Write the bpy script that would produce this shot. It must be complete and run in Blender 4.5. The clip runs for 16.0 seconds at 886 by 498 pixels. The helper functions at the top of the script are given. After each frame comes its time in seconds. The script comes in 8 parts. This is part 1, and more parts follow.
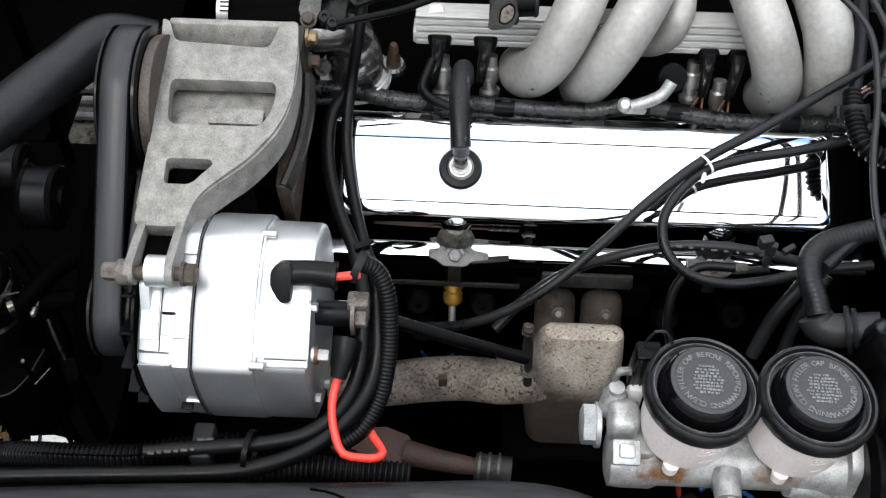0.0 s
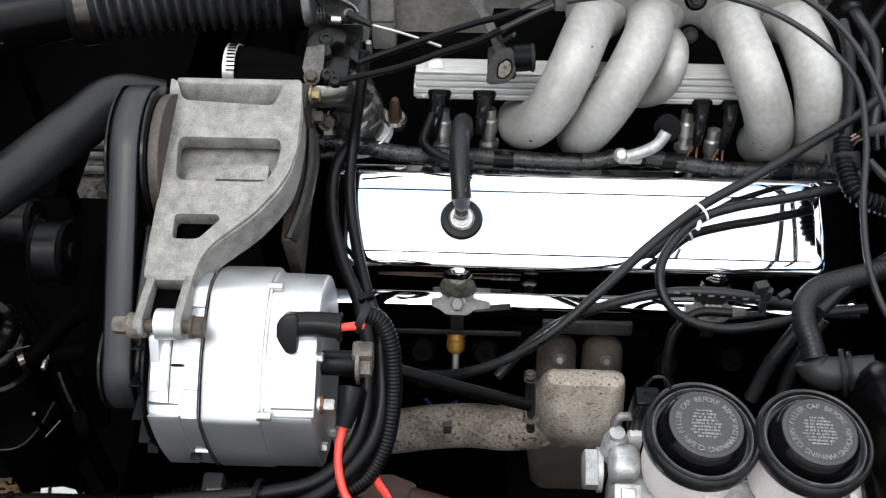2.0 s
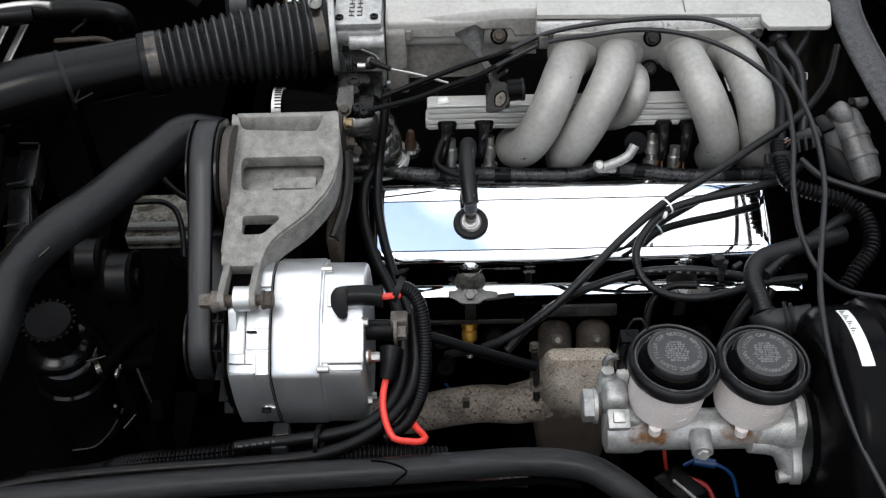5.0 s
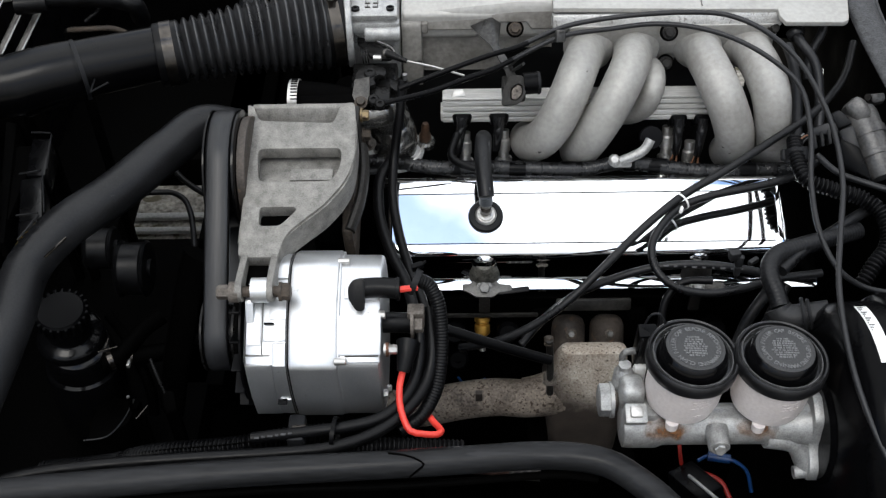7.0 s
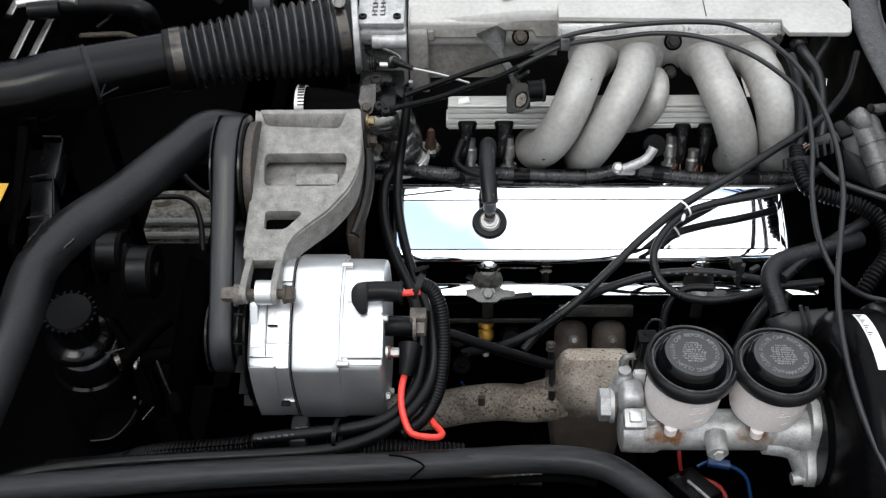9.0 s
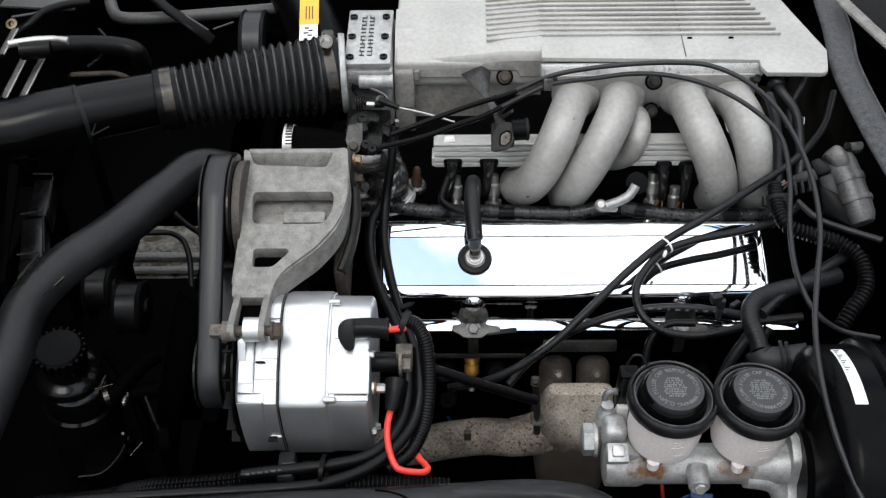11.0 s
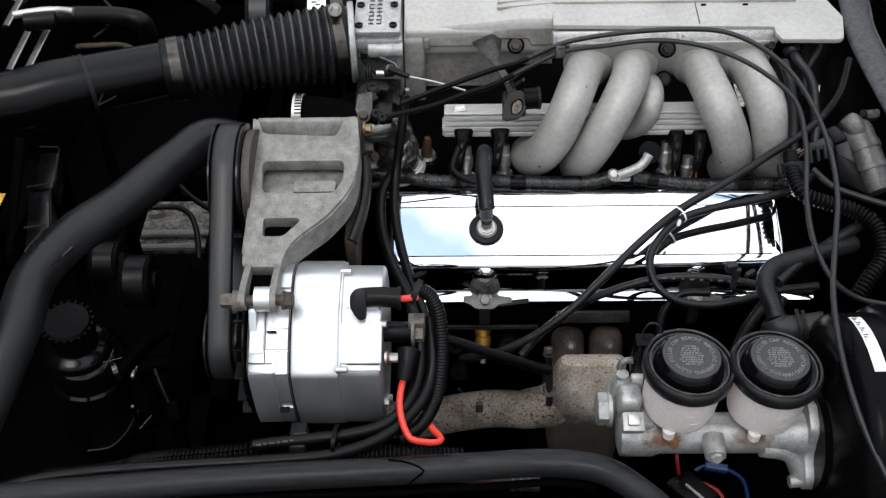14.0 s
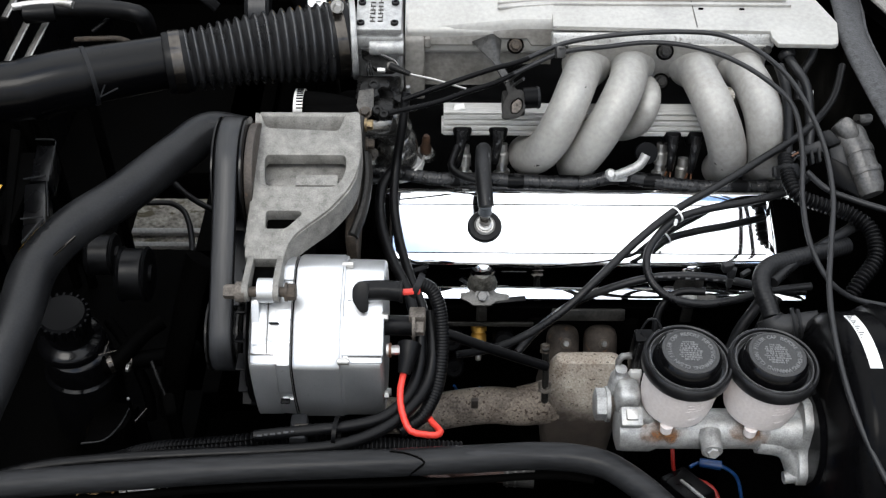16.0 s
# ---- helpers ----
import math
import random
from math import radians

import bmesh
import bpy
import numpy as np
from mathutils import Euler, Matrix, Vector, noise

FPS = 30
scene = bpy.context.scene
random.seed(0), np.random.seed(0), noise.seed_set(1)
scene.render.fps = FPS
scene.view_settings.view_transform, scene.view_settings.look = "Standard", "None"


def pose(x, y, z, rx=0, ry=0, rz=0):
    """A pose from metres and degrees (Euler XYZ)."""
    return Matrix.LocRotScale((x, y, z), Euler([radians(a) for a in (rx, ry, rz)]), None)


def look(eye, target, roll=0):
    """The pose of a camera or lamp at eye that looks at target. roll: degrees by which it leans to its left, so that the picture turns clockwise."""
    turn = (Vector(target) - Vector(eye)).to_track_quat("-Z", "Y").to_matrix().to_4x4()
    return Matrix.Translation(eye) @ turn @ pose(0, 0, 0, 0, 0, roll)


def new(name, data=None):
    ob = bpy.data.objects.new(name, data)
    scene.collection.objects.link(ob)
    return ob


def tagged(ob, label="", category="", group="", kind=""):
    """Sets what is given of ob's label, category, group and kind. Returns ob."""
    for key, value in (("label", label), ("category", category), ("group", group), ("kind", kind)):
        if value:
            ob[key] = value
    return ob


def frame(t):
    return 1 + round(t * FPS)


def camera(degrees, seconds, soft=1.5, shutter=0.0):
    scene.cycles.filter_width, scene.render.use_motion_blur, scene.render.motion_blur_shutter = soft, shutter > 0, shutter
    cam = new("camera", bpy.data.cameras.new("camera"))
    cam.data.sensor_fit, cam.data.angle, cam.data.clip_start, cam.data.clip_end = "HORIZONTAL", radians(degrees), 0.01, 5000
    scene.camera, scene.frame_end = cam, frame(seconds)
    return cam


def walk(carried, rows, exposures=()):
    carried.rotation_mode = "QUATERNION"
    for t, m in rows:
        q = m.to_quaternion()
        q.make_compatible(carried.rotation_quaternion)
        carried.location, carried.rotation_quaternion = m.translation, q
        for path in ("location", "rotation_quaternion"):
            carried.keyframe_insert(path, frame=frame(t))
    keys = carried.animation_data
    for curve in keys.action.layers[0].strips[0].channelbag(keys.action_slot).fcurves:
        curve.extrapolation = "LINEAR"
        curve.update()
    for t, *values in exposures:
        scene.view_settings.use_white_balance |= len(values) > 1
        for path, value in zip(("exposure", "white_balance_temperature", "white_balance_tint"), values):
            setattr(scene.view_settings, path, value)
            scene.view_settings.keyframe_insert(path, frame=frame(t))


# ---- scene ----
from mathutils.geometry import tessellate_polygon

cam = camera(44.0, 16.0, soft=1.35)
PATH = [
    (0, (0.013, -0.594, 1.481), (-0.036, 0.618, -0.108), 0.5),
    (0.5, (0.009, -0.594, 1.482), (-0.039, 0.624, -0.103), 1.0),
    (1, (0.013, -0.597, 1.483), (-0.047, 0.618, -0.105), 0.5),
    (1.5, (0.012, -0.6, 1.487), (-0.054, 0.628, -0.09), -0.2),
    (2, (0.016, -0.604, 1.499), (-0.045, 0.674, -0.039), -0.6),
    (2.5, (0.008, -0.634, 1.526), (-0.018, 0.697, 0.033), -0.5),
    (3, (-0.023, -0.692, 1.554), (-0.01, 0.691, 0.11), -0.6),
    (3.5, (0.01, -0.742, 1.568), (-0.029, 0.676, 0.159), -0.5),
    (4, (0.02, -0.808, 1.578), (-0.027, 0.605, 0.164), -1.3),
    (4.2, (0.004, -0.817, 1.581), (-0.052, 0.598, 0.169), -2.3),
    (6.3, (-0.017, -0.816, 1.579), (-0.03, 0.601, 0.168), -1.4),
    (6.5, (-0.023, -0.815, 1.578), (-0.049, 0.596, 0.161), -1.5),
    (7, (-0.025, -0.816, 1.58), (-0.058, 0.592, 0.16), -1.6),
    (7.5, (-0.026, -0.819, 1.577), (-0.064, 0.589, 0.157), -1.7),
    (8, (-0.021, -0.821, 1.581), (-0.073, 0.59, 0.164), -1.9),
    (8.5, (-0.021, -0.826, 1.578), (-0.076, 0.583, 0.16), -1.7),
    (9, (-0.016, -0.827, 1.585), (-0.071, 0.593, 0.177), -1.7),
    (9.2, (-0.009, -0.826, 1.598), (-0.058, 0.629, 0.226), -1.9),
    (11.5, (-0.013, -0.837, 1.601), (-0.048, 0.623, 0.234), -1.1),
    (12, (-0.014, -0.835, 1.599), (-0.052, 0.619, 0.227), -1.0),
    (12.5, (-0.014, -0.829, 1.594), (-0.053, 0.619, 0.216), -0.9),
    (13, (-0.021, -0.825, 1.591), (-0.057, 0.615, 0.203), -0.9),
    (13.5, (-0.017, -0.831, 1.59), (-0.049, 0.616, 0.211), -3.4),
    (14, (-0.021, -0.836, 1.583), (-0.062, 0.602, 0.193), -1.6),
    (14.5, (-0.017, -0.833, 1.577), (-0.068, 0.587, 0.169), -1.3),
    (15, (-0.022, -0.827, 1.578), (-0.075, 0.572, 0.149), -0.6),
    (15.5, (-0.035, -0.84, 1.58), (-0.051, 0.585, 0.177), 0.2),
    (16, (-0.045, -0.852, 1.58), (-0.043, 0.597, 0.201), 0.4),
]
walk(cam, [(t, look(eye, target, roll)) for t, eye, target, roll in PATH],
     exposures=((0.0, 0.71), (1.5, 0.73), (2.5, 0.68), (3.0, 0.38), (3.5, 0.18), (6.5, 0.14), (8.5, 0.42), (12.0, 0.2), (13.5, 0.19), (14.0, 0.17), (14.5, 0.18), (15.0, 0.45), (16.0, 0.46)))

# ---- sky, sun, exposure ----
scene.view_settings.exposure = 0.0
SUN_UP, SUN_TURN = 62, 200
world = bpy.data.worlds.new("sky")
scene.world = world
world.use_nodes = True
wn, wl = world.node_tree.nodes, world.node_tree.links
wn.clear()
w_out = wn.new("ShaderNodeOutputWorld")
w_bg = wn.new("ShaderNodeBackground")
w_sky = wn.new("ShaderNodeTexSky")
w_sky.sky_type = "NISHITA"
w_sky.sun_disc = False
w_sky.sun_elevation, w_sky.sun_rotation = radians(SUN_UP), radians(SUN_TURN)
w_scale = wn.new("ShaderNodeMixRGB")
w_scale.blend_type = "MULTIPLY"
w_scale.inputs[0].default_value = 1.0
w_scale.inputs[2].default_value = (0.118, 0.136, 0.149, 1)
w_co = wn.new("ShaderNodeTexCoord")
w_noise = wn.new("ShaderNodeTexNoise")
w_noise.inputs["Scale"].default_value = 3.0
w_noise.inputs["Detail"].default_value = 5.0
w_ramp = wn.new("ShaderNodeValToRGB")
w_ramp.color_ramp.elements[0].position, w_ramp.color_ramp.elements[1].position = 0.36, 0.46
w_mix = wn.new("ShaderNodeMixRGB")
w_mix.inputs[2].default_value = (0.975, 1.0, 1.03, 1)
w_drift = wn.new("ShaderNodeMapping")
w_drift.inputs["Location"].default_value = (8.24, 5.37, 5.9)
w_drift.inputs["Rotation"].default_value = (-0.952, -0.154, 1.691)
wl.new(w_co.outputs["Generated"], w_drift.inputs["Vector"])
wl.new(w_drift.outputs["Vector"], w_noise.inputs["Vector"])
wl.new(w_noise.outputs["Fac"], w_ramp.inputs["Fac"])
wl.new(w_ramp.outputs["Color"], w_mix.inputs[0])
wl.new(w_sky.outputs["Color"], w_scale.inputs[1])
wl.new(w_scale.outputs["Color"], w_mix.inputs[1])
# an overcast sky is about four times as bright overhead as at the horizon
w_dir = wn.new("ShaderNodeSeparateXYZ")
w_rise = wn.new("ShaderNodeMapRange")
w_rise.inputs["From Min"].default_value, w_rise.inputs["From Max"].default_value = 0.0, 0.9
w_rise.inputs["To Min"].default_value, w_rise.inputs["To Max"].default_value = 0.16, 1.28
w_over = wn.new("ShaderNodeMixRGB")
w_over.blend_type = "MULTIPLY"
w_over.inputs[0].default_value = 1.0
wl.new(w_co.outputs["Generated"], w_dir.inputs[0])
wl.new(w_dir.outputs["Z"], w_rise.inputs["Value"])
wl.new(w_mix.outputs["Color"], w_over.inputs[1])
wl.new(w_rise.outputs["Result"], w_over.inputs[2])
wl.new(w_over.outputs["Color"], w_bg.inputs["Color"])
w_bg.inputs["Strength"].default_value = 1.65
wl.new(w_bg.outputs["Background"], w_out.inputs["Surface"])

sun = new("sun", bpy.data.lights.new("sun", "SUN"))
sun.data.energy, sun.data.angle, sun.data.color = 0.7, radians(20), (1.0, 0.96, 0.9)
sun.rotation_euler = (radians(90 - SUN_UP), 0, radians(180 - SUN_TURN))


# ---- materials ----
def material(name, c1, c2, rough=0.5, rough2=None, metal=0.0, scale=30.0, fine=300.0, bump=0.15, spot=None, spot_at=0.62,
             spot_scale=120.0, coat=0.0, spec=0.5, stretch=(1, 1, 1), vary=0.0):
    """A procedural surface: two tones mixed by coarse and fine noise, an optional third tone in spots, and fine relief."""
    m = bpy.data.materials.new(name)
    m.use_nodes = True
    n, l = m.node_tree.nodes, m.node_tree.links
    b = n["Principled BSDF"]
    co = n.new("ShaderNodeTexCoord")
    mp = n.new("ShaderNodeMapping")
    mp.inputs["Scale"].default_value = stretch
    l.new(co.outputs["Object"], mp.inputs["Vector"])

    def noise_node(s, detail, dist=0.0):
        t = n.new("ShaderNodeTexNoise")
        t.inputs["Scale"].default_value, t.inputs["Detail"].default_value = s, detail
        t.inputs["Distortion"].default_value = dist
        l.new(mp.outputs["Vector"], t.inputs["Vector"])
        return t

    big, small = noise_node(scale, 4, 0.3), noise_node(fine, 3)
    both = n.new("ShaderNodeMath")
    both.operation = "MULTIPLY_ADD"
    both.inputs[1].default_value = 0.45
    half = n.new("ShaderNodeMath")
    half.operation = "MULTIPLY"
    half.inputs[1].default_value = 0.55
    l.new(big.outputs["Fac"], half.inputs[0])
    l.new(small.outputs["Fac"], both.inputs[0])
    l.new(half.outputs[0], both.inputs[2])
    ramp = n.new("ShaderNodeValToRGB")
    e = ramp.color_ramp.elements
    e[0].position, e[1].position = 0.36, 0.64
    e[0].color, e[1].color = (*c1, 1), (*c2, 1)
    l.new(both.outputs[0], ramp.inputs["Fac"])
    colour = ramp.outputs["Color"]
    if spot:
        s = noise_node(spot_scale, 4, 0.4)
        sr = n.new("ShaderNodeValToRGB")
        sr.color_ramp.elements[0].position, sr.color_ramp.elements[1].position = spot_at, spot_at + 0.06
        l.new(s.outputs["Fac"], sr.inputs["Fac"])
        mix = n.new("ShaderNodeMixRGB")
        mix.inputs[2].default_value = (*spot, 1)
        l.new(sr.outputs["Color"], mix.inputs[0])
        l.new(colour, mix.inputs[1])
        colour = mix.outputs["Color"]
    if vary:
        info = n.new("ShaderNodeObjectInfo")
        hsv = n.new("ShaderNodeHueSaturation")
        mr = n.new("ShaderNodeMapRange")
        mr.inputs["To Min"].default_value, mr.inputs["To Max"].default_value = 1 - vary, 1 + vary
        l.new(info.outputs["Random"], mr.inputs["Value"])
        l.new(mr.outputs["Result"], hsv.inputs["Value"])
        l.new(colour, hsv.inputs["Color"])
        colour = hsv.outputs["Color"]
    l.new(colour, b.inputs["Base Color"])
    rr = n.new("ShaderNodeMapRange")
    rr.inputs["From Min"].default_value, rr.inputs["From Max"].default_value = 0.35, 0.65
    rr.inputs["To Min"].default_value, rr.inputs["To Max"].default_value = rough, rough2 if rough2 is not None else min(1, rough + 0.12)
    l.new(big.outputs["Fac"], rr.inputs["Value"])
    l.new(rr.outputs["Result"], b.inputs["Roughness"])
    b.inputs["Metallic"].default_value = metal
    b.inputs["Coat Weight"].default_value = coat
    b.inputs["Specular IOR Level"].default_value = spec
    if bump:
        bp = n.new("ShaderNodeBump")
        bp.inputs["Strength"].default_value, bp.inputs["Distance"].default_value = bump, 0.002
        l.new(both.outputs[0], bp.inputs["Height"])
        l.new(bp.outputs["Normal"], b.inputs["Normal"])
    return m


CHROME = material("chrome", (0.82, 0.84, 0.86), (0.88, 0.89, 0.9), 0.02, 0.05, 1.0, 6, 60, 0.006)
ALU_CAST = material("cast_aluminium", (0.115, 0.11, 0.1), (0.29, 0.28, 0.257), 0.46, 0.64, 0.35, 85, 900, 0.6)
ALU_SILVER = material("silver_paint", (0.53, 0.54, 0.55), (0.65, 0.66, 0.67), 0.33, 0.43, 0.86, 22, 900, 0.12, spot=(0.4, 0.4, 0.39), spot_at=0.7, spot_scale=90)
ALU_BRIGHT = material("bright_aluminium", (0.5, 0.5, 0.49), (0.64, 0.64, 0.63), 0.3, 0.45, 0.5, 40, 400, 0.1)
ALU_RUNNER = material("runner_aluminium", (0.28, 0.27, 0.251), (0.4, 0.39, 0.368), 0.42, 0.58, 0.25, 26, 190, 0.06)
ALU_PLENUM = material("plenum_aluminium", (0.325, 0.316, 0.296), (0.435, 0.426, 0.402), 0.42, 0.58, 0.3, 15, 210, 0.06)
# darker plenum tone for front faces: brown stain plus their shade
ALU_STAIN_SHADE = material("stain_and_shade_aluminium", (0.15, 0.14, 0.125), (0.28, 0.268, 0.247), 0.5, 0.65, 0.2, 36, 200, 0.1)
ALU_RAW = material("raw_aluminium", (0.26, 0.259, 0.252), (0.47, 0.47, 0.46), 0.3, 0.48, 0.5, 130, 700, 0.4)
CAST_WORN = material("worn_grey_casting", (0.05, 0.0485, 0.0455), (0.125, 0.122, 0.115), 0.36, 0.52, 0.4, 60, 500, 0.2, spot=(0.045, 0.042, 0.038), spot_at=0.6, spot_scale=150)
STEEL = material("steel", (0.4, 0.39, 0.37), (0.55, 0.54, 0.52), 0.3, 0.5, 0.9, 60, 400, 0.1)
STEEL_DARK = material("tarnished_steel", (0.045, 0.041, 0.037), (0.1, 0.09, 0.079), 0.14, 0.26, 0.95, 22, 200, 0.04)
CAP = material("cap_plastic", (0.027, 0.0272, 0.0277), (0.047, 0.0473, 0.048), 0.4, 0.54, 0, 25, 700, 0.12, spec=0.25)
GRIMY = material("grimy_steel", (0.035, 0.033, 0.03), (0.12, 0.114, 0.105), 0.4, 0.62, 0.6, 70, 400, 0.3)
RUST_DARK = material("dark_rusty_steel", (0.022, 0.018, 0.014), (0.085, 0.066, 0.05), 0.5, 0.75, 0.4, 90, 500, 0.3)
RUSTY = material("rusty_steel", (0.06, 0.05, 0.042), (0.2, 0.178, 0.155), 0.45, 0.7, 0.5, 90, 500, 0.3)
# rust brown, taken darker still because the pipe lies in shade
IRON_MID = material("browned_shaded_iron", (0.045, 0.034, 0.026), (0.22, 0.185, 0.15), 0.7, 0.9, 0.12, 34, 350, 0.6, spot=(0.04, 0.026, 0.018), spot_at=0.57, spot_scale=280)
IRON_SOOT = material("sooty_iron", (0.018, 0.0145, 0.012), (0.062, 0.05, 0.041), 0.6, 0.8, 0.2, 34, 320, 0.5, spot=(0.15, 0.13, 0.105), spot_at=0.69, spot_scale=170)
IRON_DARK = material("dark_iron", (0.019, 0.0152, 0.0124), (0.058, 0.047, 0.039), 0.6, 0.8, 0.2, 40, 300, 0.4, spot=(0.11, 0.062, 0.036), spot_at=0.64, spot_scale=70, spec=0.3)
# black steel, gloss cut to stand in for occlusion among the levers
LINK = material("low_gloss_black_steel", (0.0018, 0.0018, 0.0018), (0.011, 0.0107, 0.0103), 0.2, 0.38, 0.05, 80, 500, 0.25, spec=0.14)
MOTOR_GREY = material("dark_bracket_steel", (0.012, 0.0118, 0.0115), (0.055, 0.054, 0.052), 0.26, 0.42, 0.5, 50, 300, 0.12)
COPPER = material("copper", (0.06, 0.03, 0.018), (0.14, 0.065, 0.038), 0.4, 0.55, 0.6, 60, 400, 0.05)
BRASS = material("brass", (0.42, 0.22, 0.035), (0.62, 0.36, 0.08), 0.28, 0.45, 0.7, 60, 400, 0.08, spot=(0.14, 0.075, 0.025), spot_at=0.62)
ZINC = material("yellowed_zinc", (0.14, 0.1, 0.05), (0.26, 0.2, 0.11), 0.4, 0.55, 0.6, 60, 400, 0.08, spot=(0.08, 0.055, 0.035), spot_at=0.58)
RUBBER = material("black_rubber", (0.0015, 0.0015, 0.0017), (0.0045, 0.0045, 0.0049), 0.28, 0.46, 0, 40, 500, 0.14, spec=0.15)
RUBBER_GREY = material("worn_grey_rubber", (0.0035, 0.0036, 0.004), (0.014, 0.0143, 0.0152), 0.26, 0.48, 0, 20, 500, 0.16, spec=0.22, spot=(0.024, 0.024, 0.025), spot_at=0.68, spot_scale=160)
RAIL = material("scuffed_rail_rubber", (0.0055, 0.0056, 0.006), (0.0185, 0.0189, 0.02), 0.3, 0.46, 0, 24, 300, 0.25, spec=0.17, stretch=(0.15, 1, 1), spot=(0.022, 0.022, 0.023), spot_at=0.68, spot_scale=110)
DRUM = material("booster_paint", (0.0012, 0.0012, 0.0014), (0.003, 0.003, 0.0034), 0.14, 0.28, 0, 14, 300, 0.06, spec=0.05)
DUCT = material("duct_plastic", (0.0008, 0.0008, 0.001), (0.0022, 0.0022, 0.0025), 0.16, 0.3, 0, 9, 400, 0.06, spec=0.16)
CABLE = material("cable_sheath", (0.009, 0.0093, 0.01), (0.018, 0.018, 0.0195), 0.33, 0.46, 0, 30, 600, 0.06, spec=0.32)
PLASTIC = material("black_plastic", (0.0008, 0.0008, 0.001), (0.0026, 0.0026, 0.0029), 0.24, 0.4, 0, 25, 600, 0.08, spec=0.085)
PLASTIC_GREY = material("dark_grey_plastic", (0.006, 0.0063, 0.007), (0.013, 0.0134, 0.0145), 0.38, 0.52, 0, 25, 700, 0.15, spec=0.16)
PORT_GREY = material("mid_grey_plastic", (0.012, 0.0122, 0.013), (0.024, 0.0244, 0.0255), 0.38, 0.5, 0, 25, 700, 0.15, spec=0.25)
MOUND = material("mottled_grime", (0.018, 0.017, 0.015), (0.14, 0.135, 0.118), 0.4, 0.65, 0.2, 130, 500, 0.6, spec=0.4)
DULL_STEEL = material("dull_steel", (0.09, 0.09, 0.087), (0.23, 0.229, 0.222), 0.35, 0.55, 0.6, 75, 400, 0.4, spot=(0.1, 0.097, 0.09), spot_at=0.62, spot_scale=260)
TIP_GREY = material("grey_tip", (0.06, 0.066, 0.074), (0.1, 0.108, 0.118), 0.4, 0.55, 0.0, 60, 400, 0.1)
DARK_CAST = material("dark_casting", (0.008, 0.0075, 0.007), (0.032, 0.03, 0.027), 0.45, 0.7, 0.2, 60, 350, 0.5, spec=0.3)
PAINT_BLACK = material("black_paint", (0.0012, 0.0012, 0.0014), (0.0032, 0.0032, 0.0036), 0.08, 0.22, 0, 18, 300, 0.08, spec=0.2)
# near-zero black: the deep bay's shade is put into this colour
SHADE_BLACK = material("shade_black", (0.0002, 0.0002, 0.0002), (0.0011, 0.001, 0.0009), 0.6, 0.85, 0, 14, 160, 0.4, spec=0.02)
SEAL = material("grey_seal_rubber", (0.018, 0.0182, 0.019), (0.07, 0.071, 0.074), 0.42, 0.62, 0, 140, 500, 0.3, spec=0.3)
BELLOWS = material("satin_bellows_rubber", (0.006, 0.006, 0.0064), (0.019, 0.019, 0.02), 0.24, 0.36, 0, 30, 400, 0.1, spec=0.8)
RED = material("red_insulation", (0.6, 0.03, 0.02), (0.75, 0.06, 0.04), 0.35, 0.5, 0, 40, 400, 0.05)
RED_DARK = material("dull_red_insulation", (0.16, 0.008, 0.006), (0.28, 0.018, 0.012), 0.4, 0.55, 0, 40, 400, 0.05)
BELT = material("belt_back", (0.007, 0.0073, 0.008), (0.02, 0.0206, 0.0225), 0.32, 0.44, 0, 30, 500, 0.1, spec=0.36, stretch=(1, 0.08, 0.08))
TANK = material("cloudy_reservoir_plastic", (0.6, 0.545, 0.525), (0.74, 0.69, 0.67), 0.3, 0.42, 0, 14, 300, 0.05)
WHITE = material("white_label", (0.72, 0.72, 0.7), (0.8, 0.8, 0.78), 0.5, 0.6, 0, 50, 400, 0.03)
YELLOW = material("yellow_label", (0.7, 0.37, 0.03), (0.78, 0.46, 0.05), 0.5, 0.6, 0, 50, 400, 0.03)
INK = material("label_ink", (0.03, 0.03, 0.03), (0.05, 0.05, 0.05), 0.6, 0.7, 0, 50, 400, 0.0)
GRAVEL = material("gravel_ground", (0.07, 0.06, 0.046), (0.55, 0.51, 0.44), 0.85, 0.95, 0, 34, 110, 1.0, spot=(0.1, 0.085, 0.05), spot_at=0.56, spot_scale=24)
CONCRETE = material("pale_slat", (0.34, 0.34, 0.32), (0.62, 0.61, 0.58), 0.75, 0.9, 0, 20, 200, 0.3)



